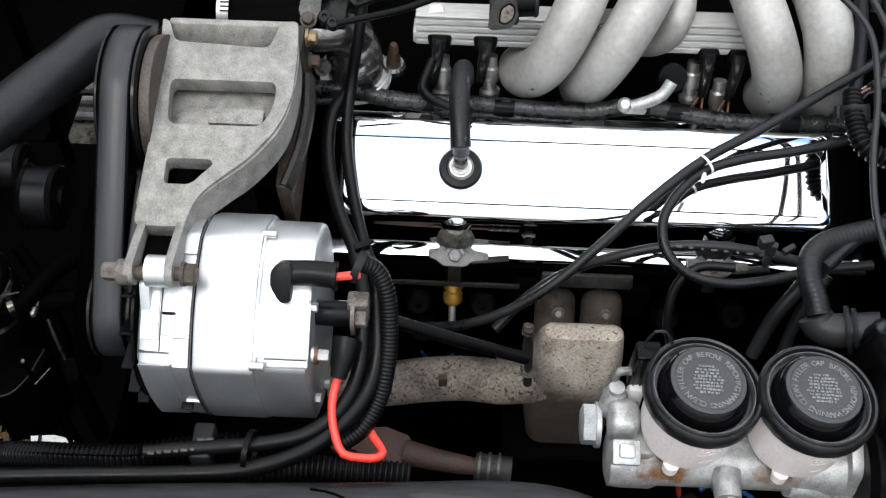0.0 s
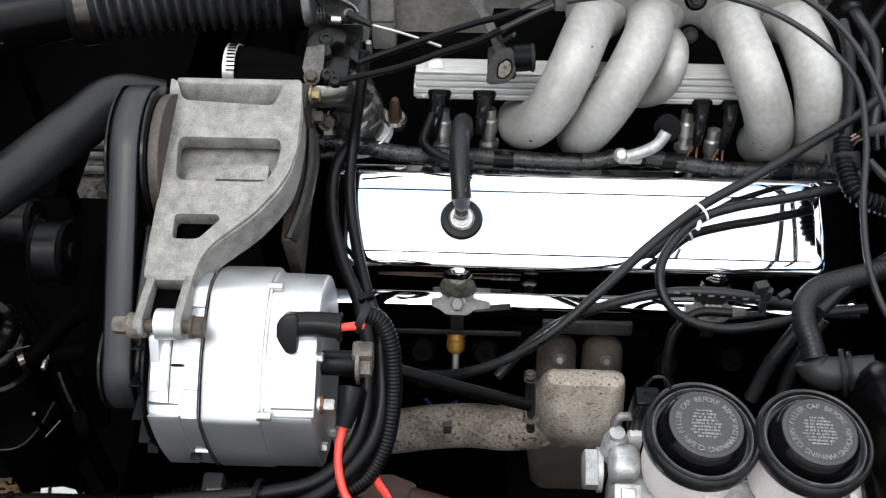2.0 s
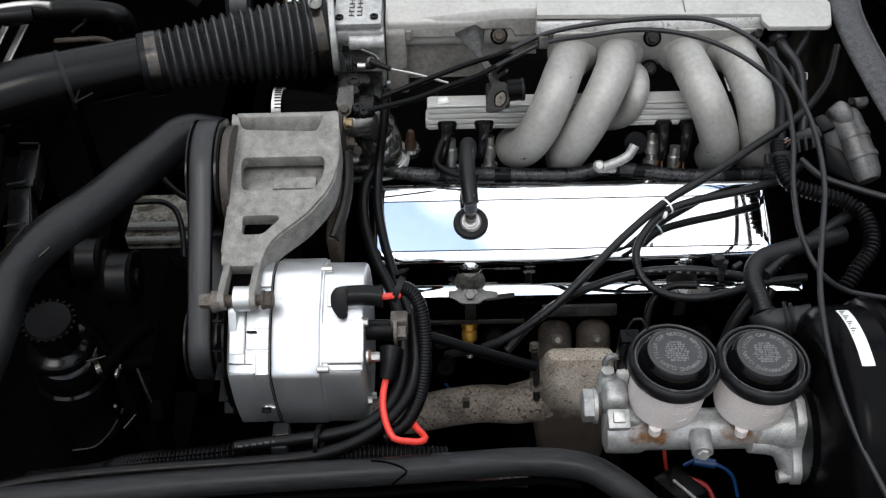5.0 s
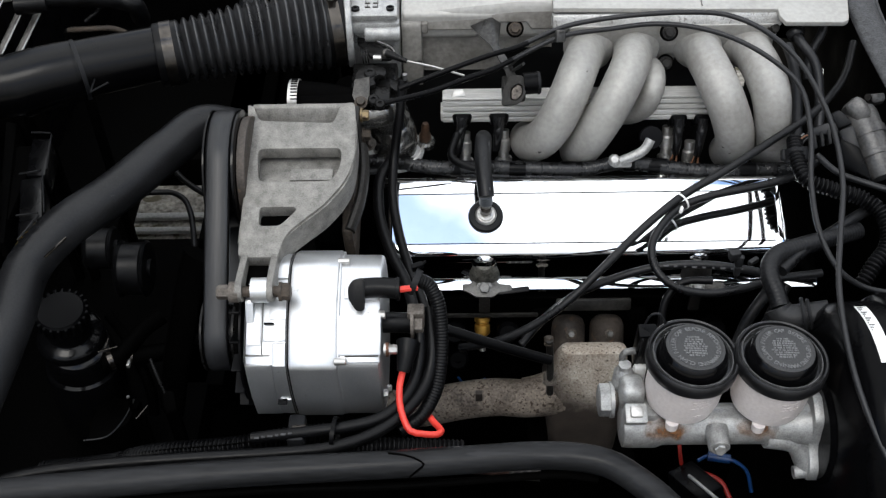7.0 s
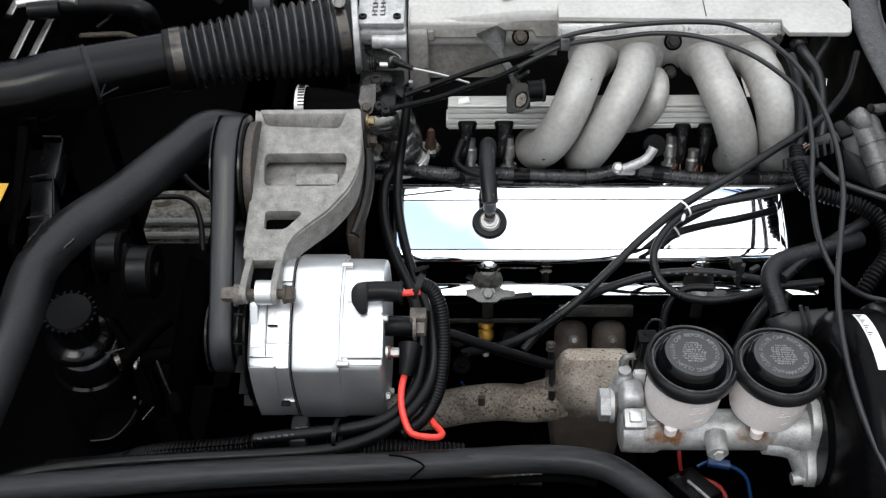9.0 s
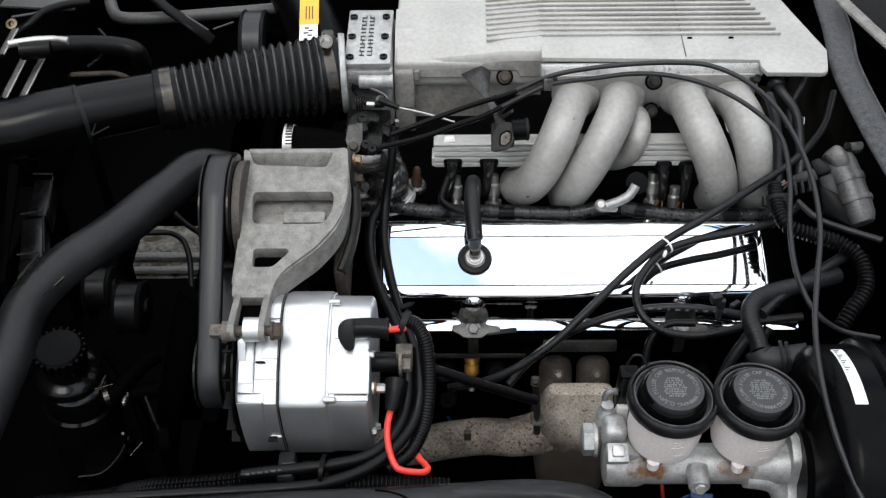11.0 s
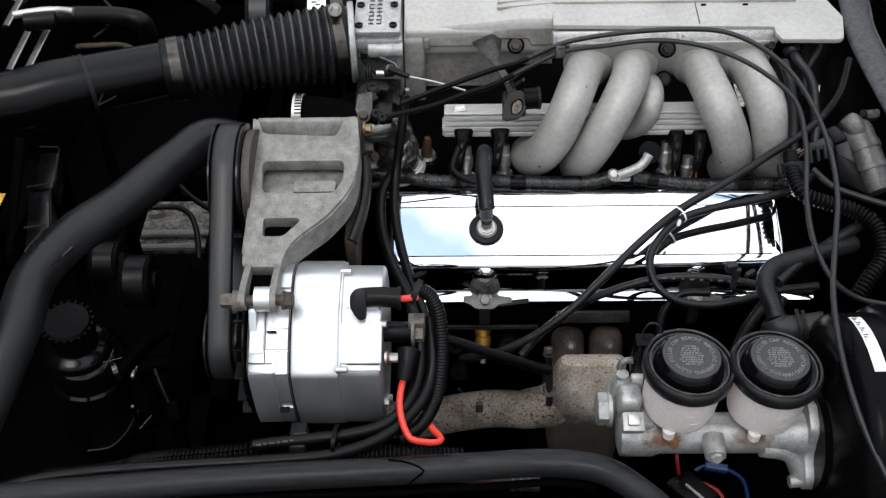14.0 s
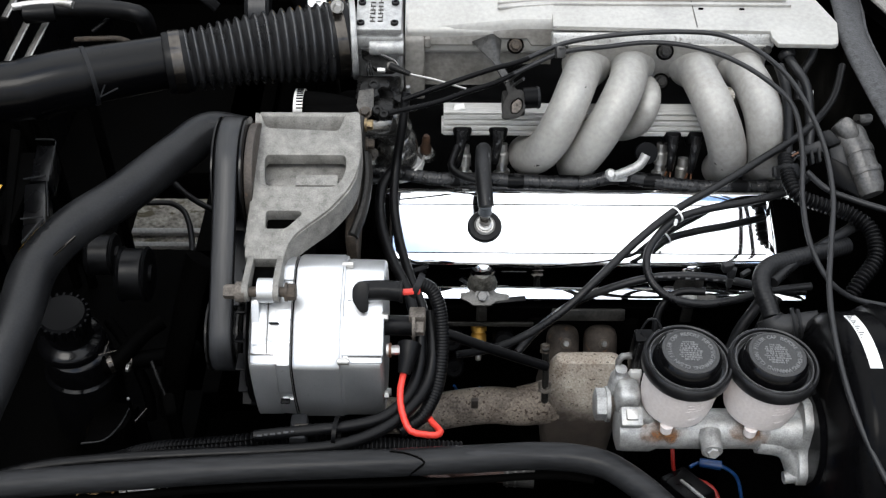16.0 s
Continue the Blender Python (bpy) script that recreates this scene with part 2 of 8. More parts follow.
def rust_shaded():
    """Cast iron, pale round one point; rust and painted-in shade darken it further off."""
    m = material("rust_shaded_iron", (0.2, 0.158, 0.122), (0.5, 0.455, 0.39), 0.75, 0.9, 0.05, 30, 420, 0.7, spot=(0.05, 0.036, 0.026), spot_at=0.61, spot_scale=330)
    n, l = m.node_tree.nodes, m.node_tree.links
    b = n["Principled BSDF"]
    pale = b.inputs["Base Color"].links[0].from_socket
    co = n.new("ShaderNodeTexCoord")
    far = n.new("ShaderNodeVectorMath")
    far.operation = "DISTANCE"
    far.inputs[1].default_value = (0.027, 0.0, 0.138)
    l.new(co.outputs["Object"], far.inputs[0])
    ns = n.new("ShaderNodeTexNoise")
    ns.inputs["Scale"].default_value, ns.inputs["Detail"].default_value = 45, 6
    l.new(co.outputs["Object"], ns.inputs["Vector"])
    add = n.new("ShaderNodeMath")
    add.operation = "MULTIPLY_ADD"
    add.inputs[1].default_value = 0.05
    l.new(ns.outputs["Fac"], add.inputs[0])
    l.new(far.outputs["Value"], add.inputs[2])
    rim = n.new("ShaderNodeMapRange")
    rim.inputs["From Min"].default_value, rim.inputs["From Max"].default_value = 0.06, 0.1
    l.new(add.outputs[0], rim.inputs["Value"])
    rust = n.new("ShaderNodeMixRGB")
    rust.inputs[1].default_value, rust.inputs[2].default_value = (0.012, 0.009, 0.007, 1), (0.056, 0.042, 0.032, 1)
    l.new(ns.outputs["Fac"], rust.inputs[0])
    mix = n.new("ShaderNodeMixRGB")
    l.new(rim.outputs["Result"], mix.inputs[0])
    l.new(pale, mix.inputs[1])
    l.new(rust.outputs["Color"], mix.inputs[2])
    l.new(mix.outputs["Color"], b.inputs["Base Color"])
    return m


RUST_SHADED = rust_shaded()


def rust_wash():
    """A thin rust run that fades out along a ragged edge."""
    m = material("rust_wash", (0.06, 0.022, 0.006), (0.26, 0.11, 0.03), 0.6, 0.8, 0, 160, 600, 0.1)
    n, l = m.node_tree.nodes, m.node_tree.links
    co = n.new("ShaderNodeTexCoord")
    far = n.new("ShaderNodeVectorMath")
    far.operation = "DISTANCE"
    far.inputs[1].default_value = (0.5, 0.5, 0.5)
    l.new(co.outputs["Generated"], far.inputs[0])
    ns = n.new("ShaderNodeTexNoise")
    ns.inputs["Scale"].default_value, ns.inputs["Detail"].default_value = 110, 6
    l.new(co.outputs["Object"], ns.inputs["Vector"])
    add = n.new("ShaderNodeMath")
    add.operation = "MULTIPLY_ADD"
    add.inputs[1].default_value = 0.9
    l.new(ns.outputs["Fac"], add.inputs[0])
    l.new(far.outputs["Value"], add.inputs[2])
    fade = n.new("ShaderNodeMapRange")
    fade.inputs["From Min"].default_value, fade.inputs["From Max"].default_value = 0.66, 1.04
    fade.inputs["To Min"].default_value, fade.inputs["To Max"].default_value = 0.95, 0.0
    l.new(add.outputs[0], fade.inputs["Value"])
    l.new(fade.outputs["Result"], n["Principled BSDF"].inputs["Alpha"])
    return m


RUST_WASH = rust_wash()
TAPE = material("shiny_harness_tape", (0.0025, 0.0025, 0.0028), (0.012, 0.012, 0.0128), 0.18, 0.42, 0, 90, 260, 0.9, spec=0.4, stretch=(1.6, 1, 1))
FLANGE = material("machined_flange", (0.34, 0.335, 0.32), (0.6, 0.595, 0.58), 0.35, 0.55, 0.45, 60, 500, 0.4, spot=(0.26, 0.25, 0.235), spot_at=0.6, spot_scale=220)


# ---- builders ----
def thing(name, at, label, category, group="", kind=""):
    e = new(name)
    e.empty_display_size = 0.02
    e.location = at
    return tagged(e, label, category, group, kind)


def part(name, bm, mat, parent=None, label="", smooth=35):
    """One mesh of world-space geometry, linked under a thing or a part."""
    me = bpy.data.meshes.new(name)
    bmesh.ops.remove_doubles(bm, verts=bm.verts, dist=1e-6)
    bmesh.ops.recalc_face_normals(bm, faces=bm.faces)
    base = Vector((0, 0, 0))
    p = parent
    while p is not None:
        base += p.location
        p = p.parent
    bm.transform(Matrix.Translation(-base))
    bm.to_mesh(me)
    bm.free()
    me.materials.append(mat)
    if smooth:
        me.set_sharp_from_angle(angle=radians(smooth))
        for poly in me.polygons:
            poly.use_smooth = True
    ob = new(name, me)
    if parent is not None:
        ob.parent = parent
    return tagged(ob, label) if label else ob


def solo(name, bm, mat, label, category, group="", kind="", smooth=35):
    return tagged(part(name, bm, mat, None, "", smooth), label, category, group, kind)


def spline(pts, step=0.006):
    """Points at even steps along a smooth line through the given ones."""
    p = [Vector(q) for q in pts]
    p = [2 * p[0] - p[1], *p, 2 * p[-1] - p[-2]]
    out = []
    for a, b, c, d in zip(p, p[1:], p[2:], p[3:]):
        n = max(2, int((c - b).length / step))
        t1, t2, t3 = (max(1e-5, (v - u).length) ** 0.5 for u, v in ((a, b), (b, c), (c, d)))
        m1 = (c - b) + t2 * ((b - a) / t1 - (c - a) / (t1 + t2))
        m2 = (c - b) + t2 * ((d - c) / t3 - (d - b) / (t2 + t3))
        for i in range(n):
            t = i / n
            out.append((2 * t**3 - 3 * t**2 + 1) * b + (t**3 - 2 * t**2 + t) * m1 + (-2 * t**3 + 3 * t**2) * c + (t**3 - t**2) * m2)
    return out + [p[-2]]


def tube(pts, r, seg=12, step=0.006, ridge=None, bm=None, squash=1.0, ends=True, r_end=None, raw=False):
    """A hose through the points. ridge: (pitch, depth) of a corrugated one; r_end: the far end's radius; squash: height by width."""
    line = [Vector(q) for q in pts] if raw else spline(pts, min(step, ridge[0] / 10) if ridge else step)
    bm = bm or bmesh.new()
    t = (line[1] - line[0]).normalized()
    up = Vector((0, 0, 1)) if abs(t.z) < 0.9 else Vector((0, 1, 0))
    side = t.cross(up).normalized()
    rings, far = [], 0.0
    total = sum((b - a).length for a, b in zip(line, line[1:]))
    for i, q in enumerate(line):
        if i:
            far += (q - line[i - 1]).length
        d = (line[min(i + 1, len(line) - 1)] - line[max(i - 1, 0)]).normalized()
        side = (side - d * side.dot(d)).normalized()
        over = side.cross(d)
        rad = r + ((r_end - r) * far / total if r_end else 0)
        if ridge:
            wave = 0.5 + 0.5 * math.cos(2 * math.pi * far / ridge[0])
            rad += ridge[1] * (2 * wave ** (ridge[2] if len(ridge) > 2 else 0.7) - 1)
        rings.append([bm.verts.new(q + rad * (math.cos(a) * side + squash * math.sin(a) * over)) for a in (2 * math.pi * k / seg for k in range(seg))])
    for a, b in zip(rings, rings[1:]):
        for k in range(seg):
            bm.faces.new((a[k], a[(k + 1) % seg], b[(k + 1) % seg], b[k]))
    if ends:
        bm.faces.new(rings[0][::-1])
        bm.faces.new(rings[-1])
    return bm


def lathe(profile, at, axis=(0, 0, 1), seg=40, bm=None, start=0.0, arc=360.0, closed=True):
    """Turns (radius, height) pairs about an axis through at."""
    bm = bm or bmesh.new()
    z = Vector(axis).normalized()
    x = z.orthogonal().normalized() if abs(z.z) < 0.99 else (Vector((1, 0, 0)) - z * z.x).normalized()
    y = z.cross(x)
    n = seg if arc >= 360 else seg + 1
    rings = []
    for r, h in profile:
        if r < 1e-6:
            rings.append([bm.verts.new(Vector(at) + z * h)])
        else:
            rings.append([bm.verts.new(Vector(at) + z * h + r * (math.cos(a) * x + math.sin(a) * y)) for a in (radians(start + arc * k / seg) for k in range(n))])
    for a, b in zip(rings, rings[1:]):
        for k in range(seg):
            k2 = (k + 1) % n
            if len(a) == 1 and len(b) == 1:
                continue
            if len(a) == 1:
                bm.faces.new((a[0], b[k], b[k2]))
            elif len(b) == 1:
                bm.faces.new((a[k], a[k2], b[0]))
            else:
                bm.faces.new((a[k], a[k2], b[k2], b[k]))
    hollow = len(profile) > 3 and profile[0][0] > 1e-6 and abs(profile[0][0] - profile[-1][0]) < 1e-6 and min(q[0] for q in profile) >= profile[0][0] - 1e-6
    if hollow and arc >= 360:
        for k in range(seg):
            bm.faces.new((rings[-1][k], rings[-1][(k + 1) % n], rings[0][(k + 1) % n], rings[0][k]))
    elif closed and arc >= 360:
        for ring in (rings[0], rings[-1]):
            if len(ring) > 2:
                bm.faces.new(ring)
    return bm


def case_radius(r, a, corner):
    """A round case with a flattened top and fender side that meet in an edge at the corner's angle."""
    d = (math.degrees(a) - corner + 180) % 360 - 180
    if -76 < d <= 0:
        return r * (0.45 + 0.55 * math.cos(radians(38)) / math.cos(radians(d + 38)))
    if 0 < d < 64:
        return r * (0.3 + 0.7 * math.cos(radians(32)) / math.cos(radians(d - 32)))
    return r


def case_rings(rings, at, corner, seg=144, bm=None):
    """Sections of such a case along x, as (radius, x) pairs."""
    bm = bm or bmesh.new()
    loops = []
    for r, x in rings:
        ring = []
        for k in range(seg):
            a = 2 * math.pi * k / seg
            q = case_radius(r, a, corner)
            ring.append(bm.verts.new((x, at[1] + q * math.cos(a), at[2] + q * math.sin(a))))
        loops.append(ring)
    for a, b in zip(loops, loops[1:]):
        for k in range(seg):
            bm.faces.new((a[k], a[(k + 1) % seg], b[(k + 1) % seg], b[k]))
    bm.faces.new(loops[0])
    bm.faces.new(loops[-1])
    return bm


def case_arc(x0, x1, a0, a1, r, corner, low, high, at, bm=None, n=18):
    """A curved slab that follows such a case between two angles, from low to high off its surface."""
    bm = bm or bmesh.new()
    rows = []
    for k in range(n + 1):
        a = radians(a0 + (a1 - a0) * k / n)
        q = case_radius(r, a, corner)
        rows.append([bm.verts.new((x, at[1] + (q + h) * math.cos(a), at[2] + (q + h) * math.sin(a))) for x, h in ((x0, low), (x0, high), (x1, high), (x1, low))])
    for a, b in zip(rows, rows[1:]):
        for k in range(4):
            bm.faces.new((a[k], a[(k + 1) % 4], b[(k + 1) % 4], b[k]))
    bm.faces.new(rows[0])
    bm.faces.new(rows[-1])
    return sharp_bevel(bm, 0.0009, 2, 60)


def sharp_bevel(bm, width, segments=2, angle=30):
    bmesh.ops.recalc_face_normals(bm, faces=bm.faces)
    edges = [e for e in bm.edges if len(e.link_faces) == 2 and e.calc_face_angle(0) > radians(angle)]
    bmesh.ops.bevel(bm, geom=edges, offset=width, segments=segments, affect="EDGES", profile=0.5, clamp_overlap=True)
    return bm


def box(at, size, m=None, bevel=0.002, bm=None, segments=2):
    """A bevelled box, centred at a place, turned by m."""
    b = bmesh.new()
    bmesh.ops.create_cube(b, size=1.0)
    b.transform(Matrix.Diagonal((*size, 1)))
    if bevel:
        sharp_bevel(b, bevel, segments)
    b.transform(Matrix.Translation(at) @ (m.to_4x4() if m else Matrix()))
    return join(bm, b)


def join(into, other):
    if into is None:
        return other
    me = bpy.data.meshes.new("tmp")
    other.to_mesh(me)
    other.free()
    into.from_mesh(me)
    bpy.data.meshes.remove(me)
    return into


def smooth_loop(pts, r=0.004, n=3):
    """A closed outline with its corners rounded."""
    p, out = [Vector((*q, 0)) for q in pts], []
    for i, b in enumerate(p):
        a, c = p[i - 1], p[(i + 1) % len(p)]
        k = min(r, (a - b).length * 0.45, (c - b).length * 0.45)
        s, e = b + (a - b).normalized() * k, b + (c - b).normalized() * k
        out += [((1 - t) ** 2 * s + 2 * t * (1 - t) * b + t * t * e).to_2d() for t in (j / n for j in range(n + 1))]
    return out


def plate(outer, holes, low, high, warp=None, bevel=0.0015):
    """A flat casting with through holes, from height low to high in its own plane; warp(x, y, z) lays it into the world."""
    bm = bmesh.new()
    loops = [[bm.verts.new((q[0], q[1], high)) for q in pts] for pts in (outer, *holes)]
    flat = [v for vs in loops for v in vs]
    top = [bm.faces.new([flat[i] for i in tri]) for tri in tessellate_polygon([[v.co for v in vs] for vs in loops])]
    low_of = {v: bm.verts.new((v.co.x, v.co.y, low)) for v in list(bm.verts)}
    for f in top:
        bm.faces.new([low_of[v] for v in reversed(f.verts)])
    for vs in loops:
        for i, a in enumerate(vs):
            b = vs[(i + 1) % len(vs)]
            bm.faces.new((a, b, low_of[b], low_of[a]))
    bmesh.ops.recalc_face_normals(bm, faces=bm.faces)
    if bevel:
        rim = [e for e in bm.edges if len(e.link_faces) == 2 and e.calc_face_angle(0) > radians(60) and abs(e.verts[0].co.z - e.verts[1].co.z) < 1e-6]
        bmesh.ops.bevel(bm, geom=rim, offset=bevel, segments=2, affect="EDGES", profile=0.5, clamp_overlap=True)
    if warp:
        for v in bm.verts:
            v.co = Vector(warp(*v.co))
    return bm


def extrude_x(profile, x0, x1, steps=1, shrink=None, closed=True):
    """A (y, z) outline drawn along x. shrink: (length, factor) pulls both ends in."""
    bm = bmesh.new()
    xs = [x0 + (x1 - x0) * i / steps for i in range(steps + 1)]
    rings = [[bm.verts.new((x, *q)) for q in profile] for x in xs]
    n = len(profile)
    for a, b in zip(rings, rings[1:]):
        for k in range(n if closed else n - 1):
            bm.faces.new((a[k], a[(k + 1) % n], b[(k + 1) % n], b[k]))
    if closed:
        bm.faces.new(rings[0][::-1])
        bm.faces.new(rings[-1])
    return bm


def hexbolt(at, axis, r, h, washer=1.35, bm=None):
    bm = lathe([(r * washer, 0), (r * washer, h * 0.25)], at, axis, 16, bm)
    return lathe([(r, h * 0.25), (r, h * 0.9), (r * 0.85, h), (0, h)], at, axis, 6, bm)


def hull(pts, bevel=0.001, bm=None):
    """A faceted solid round the given corners, with its edges broken."""
    b = bmesh.new()
    for p in pts:
        b.verts.new(p)
    bmesh.ops.convex_hull(b, input=b.verts)
    bmesh.ops.dissolve_limit(b, angle_limit=radians(1), verts=b.verts, edges=b.edges)
    if bevel:
        sharp_bevel(b, bevel, 2)
    return join(bm, b)


def loft(sections, bm=None):
    """Closed outlines of equal length, joined one to the next and capped."""
    bm = bm or bmesh.new()
    rings = [[bm.verts.new(p) for p in sec] for sec in sections]
    n = len(rings[0])
    for a, b in zip(rings, rings[1:]):
        for k in range(n):
            bm.faces.new((a[k], a[(k + 1) % n], b[(k + 1) % n], b[k]))
    bm.faces.new(rings[0][::-1])
    bm.faces.new(rings[-1])
    return bm


# ---- setting: ground and the shell of the engine bay ----
def ground_sheet():
    bm = bmesh.new()
    bmesh.ops.create_grid(bm, x_segments=60, y_segments=60, size=400)
    for v in bm.verts:
        if v.co.length < 30:
            v.co.z += noise.noise(v.co * 3) * 0.01
    solo("ground", bm, GRAVEL, "gravelly dirt ground under and round the car", "ground", kind="structure")


ground_sheet()


def wall(name, at, size, label, mat=SHADE_BLACK, bevel=0.004):
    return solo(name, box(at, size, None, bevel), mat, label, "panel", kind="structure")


# walls and pans are coloured as black as the shade they lie in
wall("inner_fender_wall", (0.0, -0.43, 0.39), (1.9, 0.03, 0.62), "shade-black inner fender wall beside the engine")
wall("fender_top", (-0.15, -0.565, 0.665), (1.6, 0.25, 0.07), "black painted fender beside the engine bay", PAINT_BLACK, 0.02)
wall("far_fender_wall", (0.0, 1.12, 0.635), (1.9, 0.03, 0.55), "shade-black far fender wall beyond the engine")
wall("firewall", (0.60, 0.345, 0.5), (0.03, 1.5, 0.8), "shade-black firewall behind the engine")
wall("radiator_support", (-0.95, 0.345, 0.5), (0.03, 1.5, 0.8), "shade-black radiator support ahead of the engine")
wall("floor_pan", (-0.1, 0.0, 0.12), (1.4, 0.84, 0.02), "shade-black pan under the engine")
wall("front_pan", (-0.655, -0.015, 0.37), (0.57, 0.80, 0.06), "shade-black crossmember ahead of the engine")
wall("front_pan_far", (-0.655, 0.84, 0.37), (0.57, 0.54, 0.06), "shade-black crossmember beyond the gap")
wall("front_pan_outer", (-0.75, 0.48, 0.37), (0.38, 0.19, 0.06), "shade-black crossmember beside the gap")
wall("front_pan_inner", (-0.39, 0.6, 0.37), (0.08, 1.0, 0.06), "shade-black crossmember by the engine front")
wall("floor_pan_mid", (0.49, 0.515, 0.12), (0.24, 0.2, 0.02), "shade-black pan below the firewall")
wall("floor_pan_far", (0.12, 0.86, 0.12), (0.96, 0.5, 0.02), "shade-black pan beyond the engine")
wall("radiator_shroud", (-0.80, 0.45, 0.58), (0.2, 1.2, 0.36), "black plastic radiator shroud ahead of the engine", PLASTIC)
wall("front_pan_under", (-0.25, 0.64, 0.33), (0.24, 0.96, 0.1), "shade-black crossmember under the engine front")
# unseen dark panel added so the chrome cover's end reflects black
screen = bmesh.new()
for x, z in ((0.66, 0.84), (1.36, 1.34)):
    for y in (-0.62, 1.3):
        for dz in (0.0, -0.02):
            screen.verts.new((x, y, z + dz))
bmesh.ops.convex_hull(screen, input=screen.verts)
# unseen hood slab added to block forward sky and darken that side
hood = bmesh.new()
for x, z in ((-1.0, 0.86), (-1.3, 2.05)):
    for y in (-0.62, 1.3):
        for dx in (0.0, -0.04):
            hood.verts.new((x + dx, y, z))
bmesh.ops.convex_hull(hood, input=hood.verts)
solo("open_hood", hood, SHADE_BLACK, "unseen open hood added to block the sky ahead of the engine", "hood", kind="structure")
solo("windscreen", screen, PAINT_BLACK, "unseen dark raked panel added as a windscreen to darken reflections", "windscreen", kind="structure")
solo("far_engine_side", box((0.1, 0.82, 0.62), (0.9, 0.24, 0.2), None, 0.03), SHADE_BLACK, "shade-black far side of the engine", "engine", kind="structure")
for y, w in ((0.8105, 0.0145), (0.8525, 0.0165)):
    solo("paving_slat", box((-0.66, y, 0.001), (0.4, w, 0.014), None, 0.002), CONCRETE, "pale grey slat lying on the ground", "slat", "slats on the ground")

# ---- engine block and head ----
engine = thing("engine_block", (0.1, 0.33, 0.13), "shade-black iron engine block under the covers", "engine")
part("block", box((0.11, 0.36, 0.40), (0.52, 0.56, 0.52), None, 0.02), SHADE_BLACK, engine)
part("cylinder_head", box((0.11, 0.075, 0.655), (0.46, 0.13, 0.085), Matrix.Rotation(radians(17.5), 3, "X"), 0.008), SHADE_BLACK, engine)
part("valley", box((0.11, 0.23, 0.68), (0.44, 0.22, 0.06), None, 0.01), SHADE_BLACK, engine)
part("front_cover", box((-0.165, 0.2, 0.55), (0.05, 0.32, 0.36), None, 0.02), SHADE_BLACK, engine)


# ---- chrome valve cover ----
def rounded(x0, x1, y0, y1, r, n=6):
    out = []
    for cx, cy, a0 in ((x1 - r, y1 - r, 0), (x0 + r, y1 - r, 90), (x0 + r, y0 + r, 180), (x1 - r, y0 + r, 270)):
        out += [(cx + r * math.cos(radians(a0 + 90 * k / n)), cy + r * math.sin(radians(a0 + 90 * k / n))) for k in range(n + 1)]
    return out


COVER = Matrix.Translation((0, 0, 0.70)) @ Matrix.Rotation(radians(25), 4, "X")


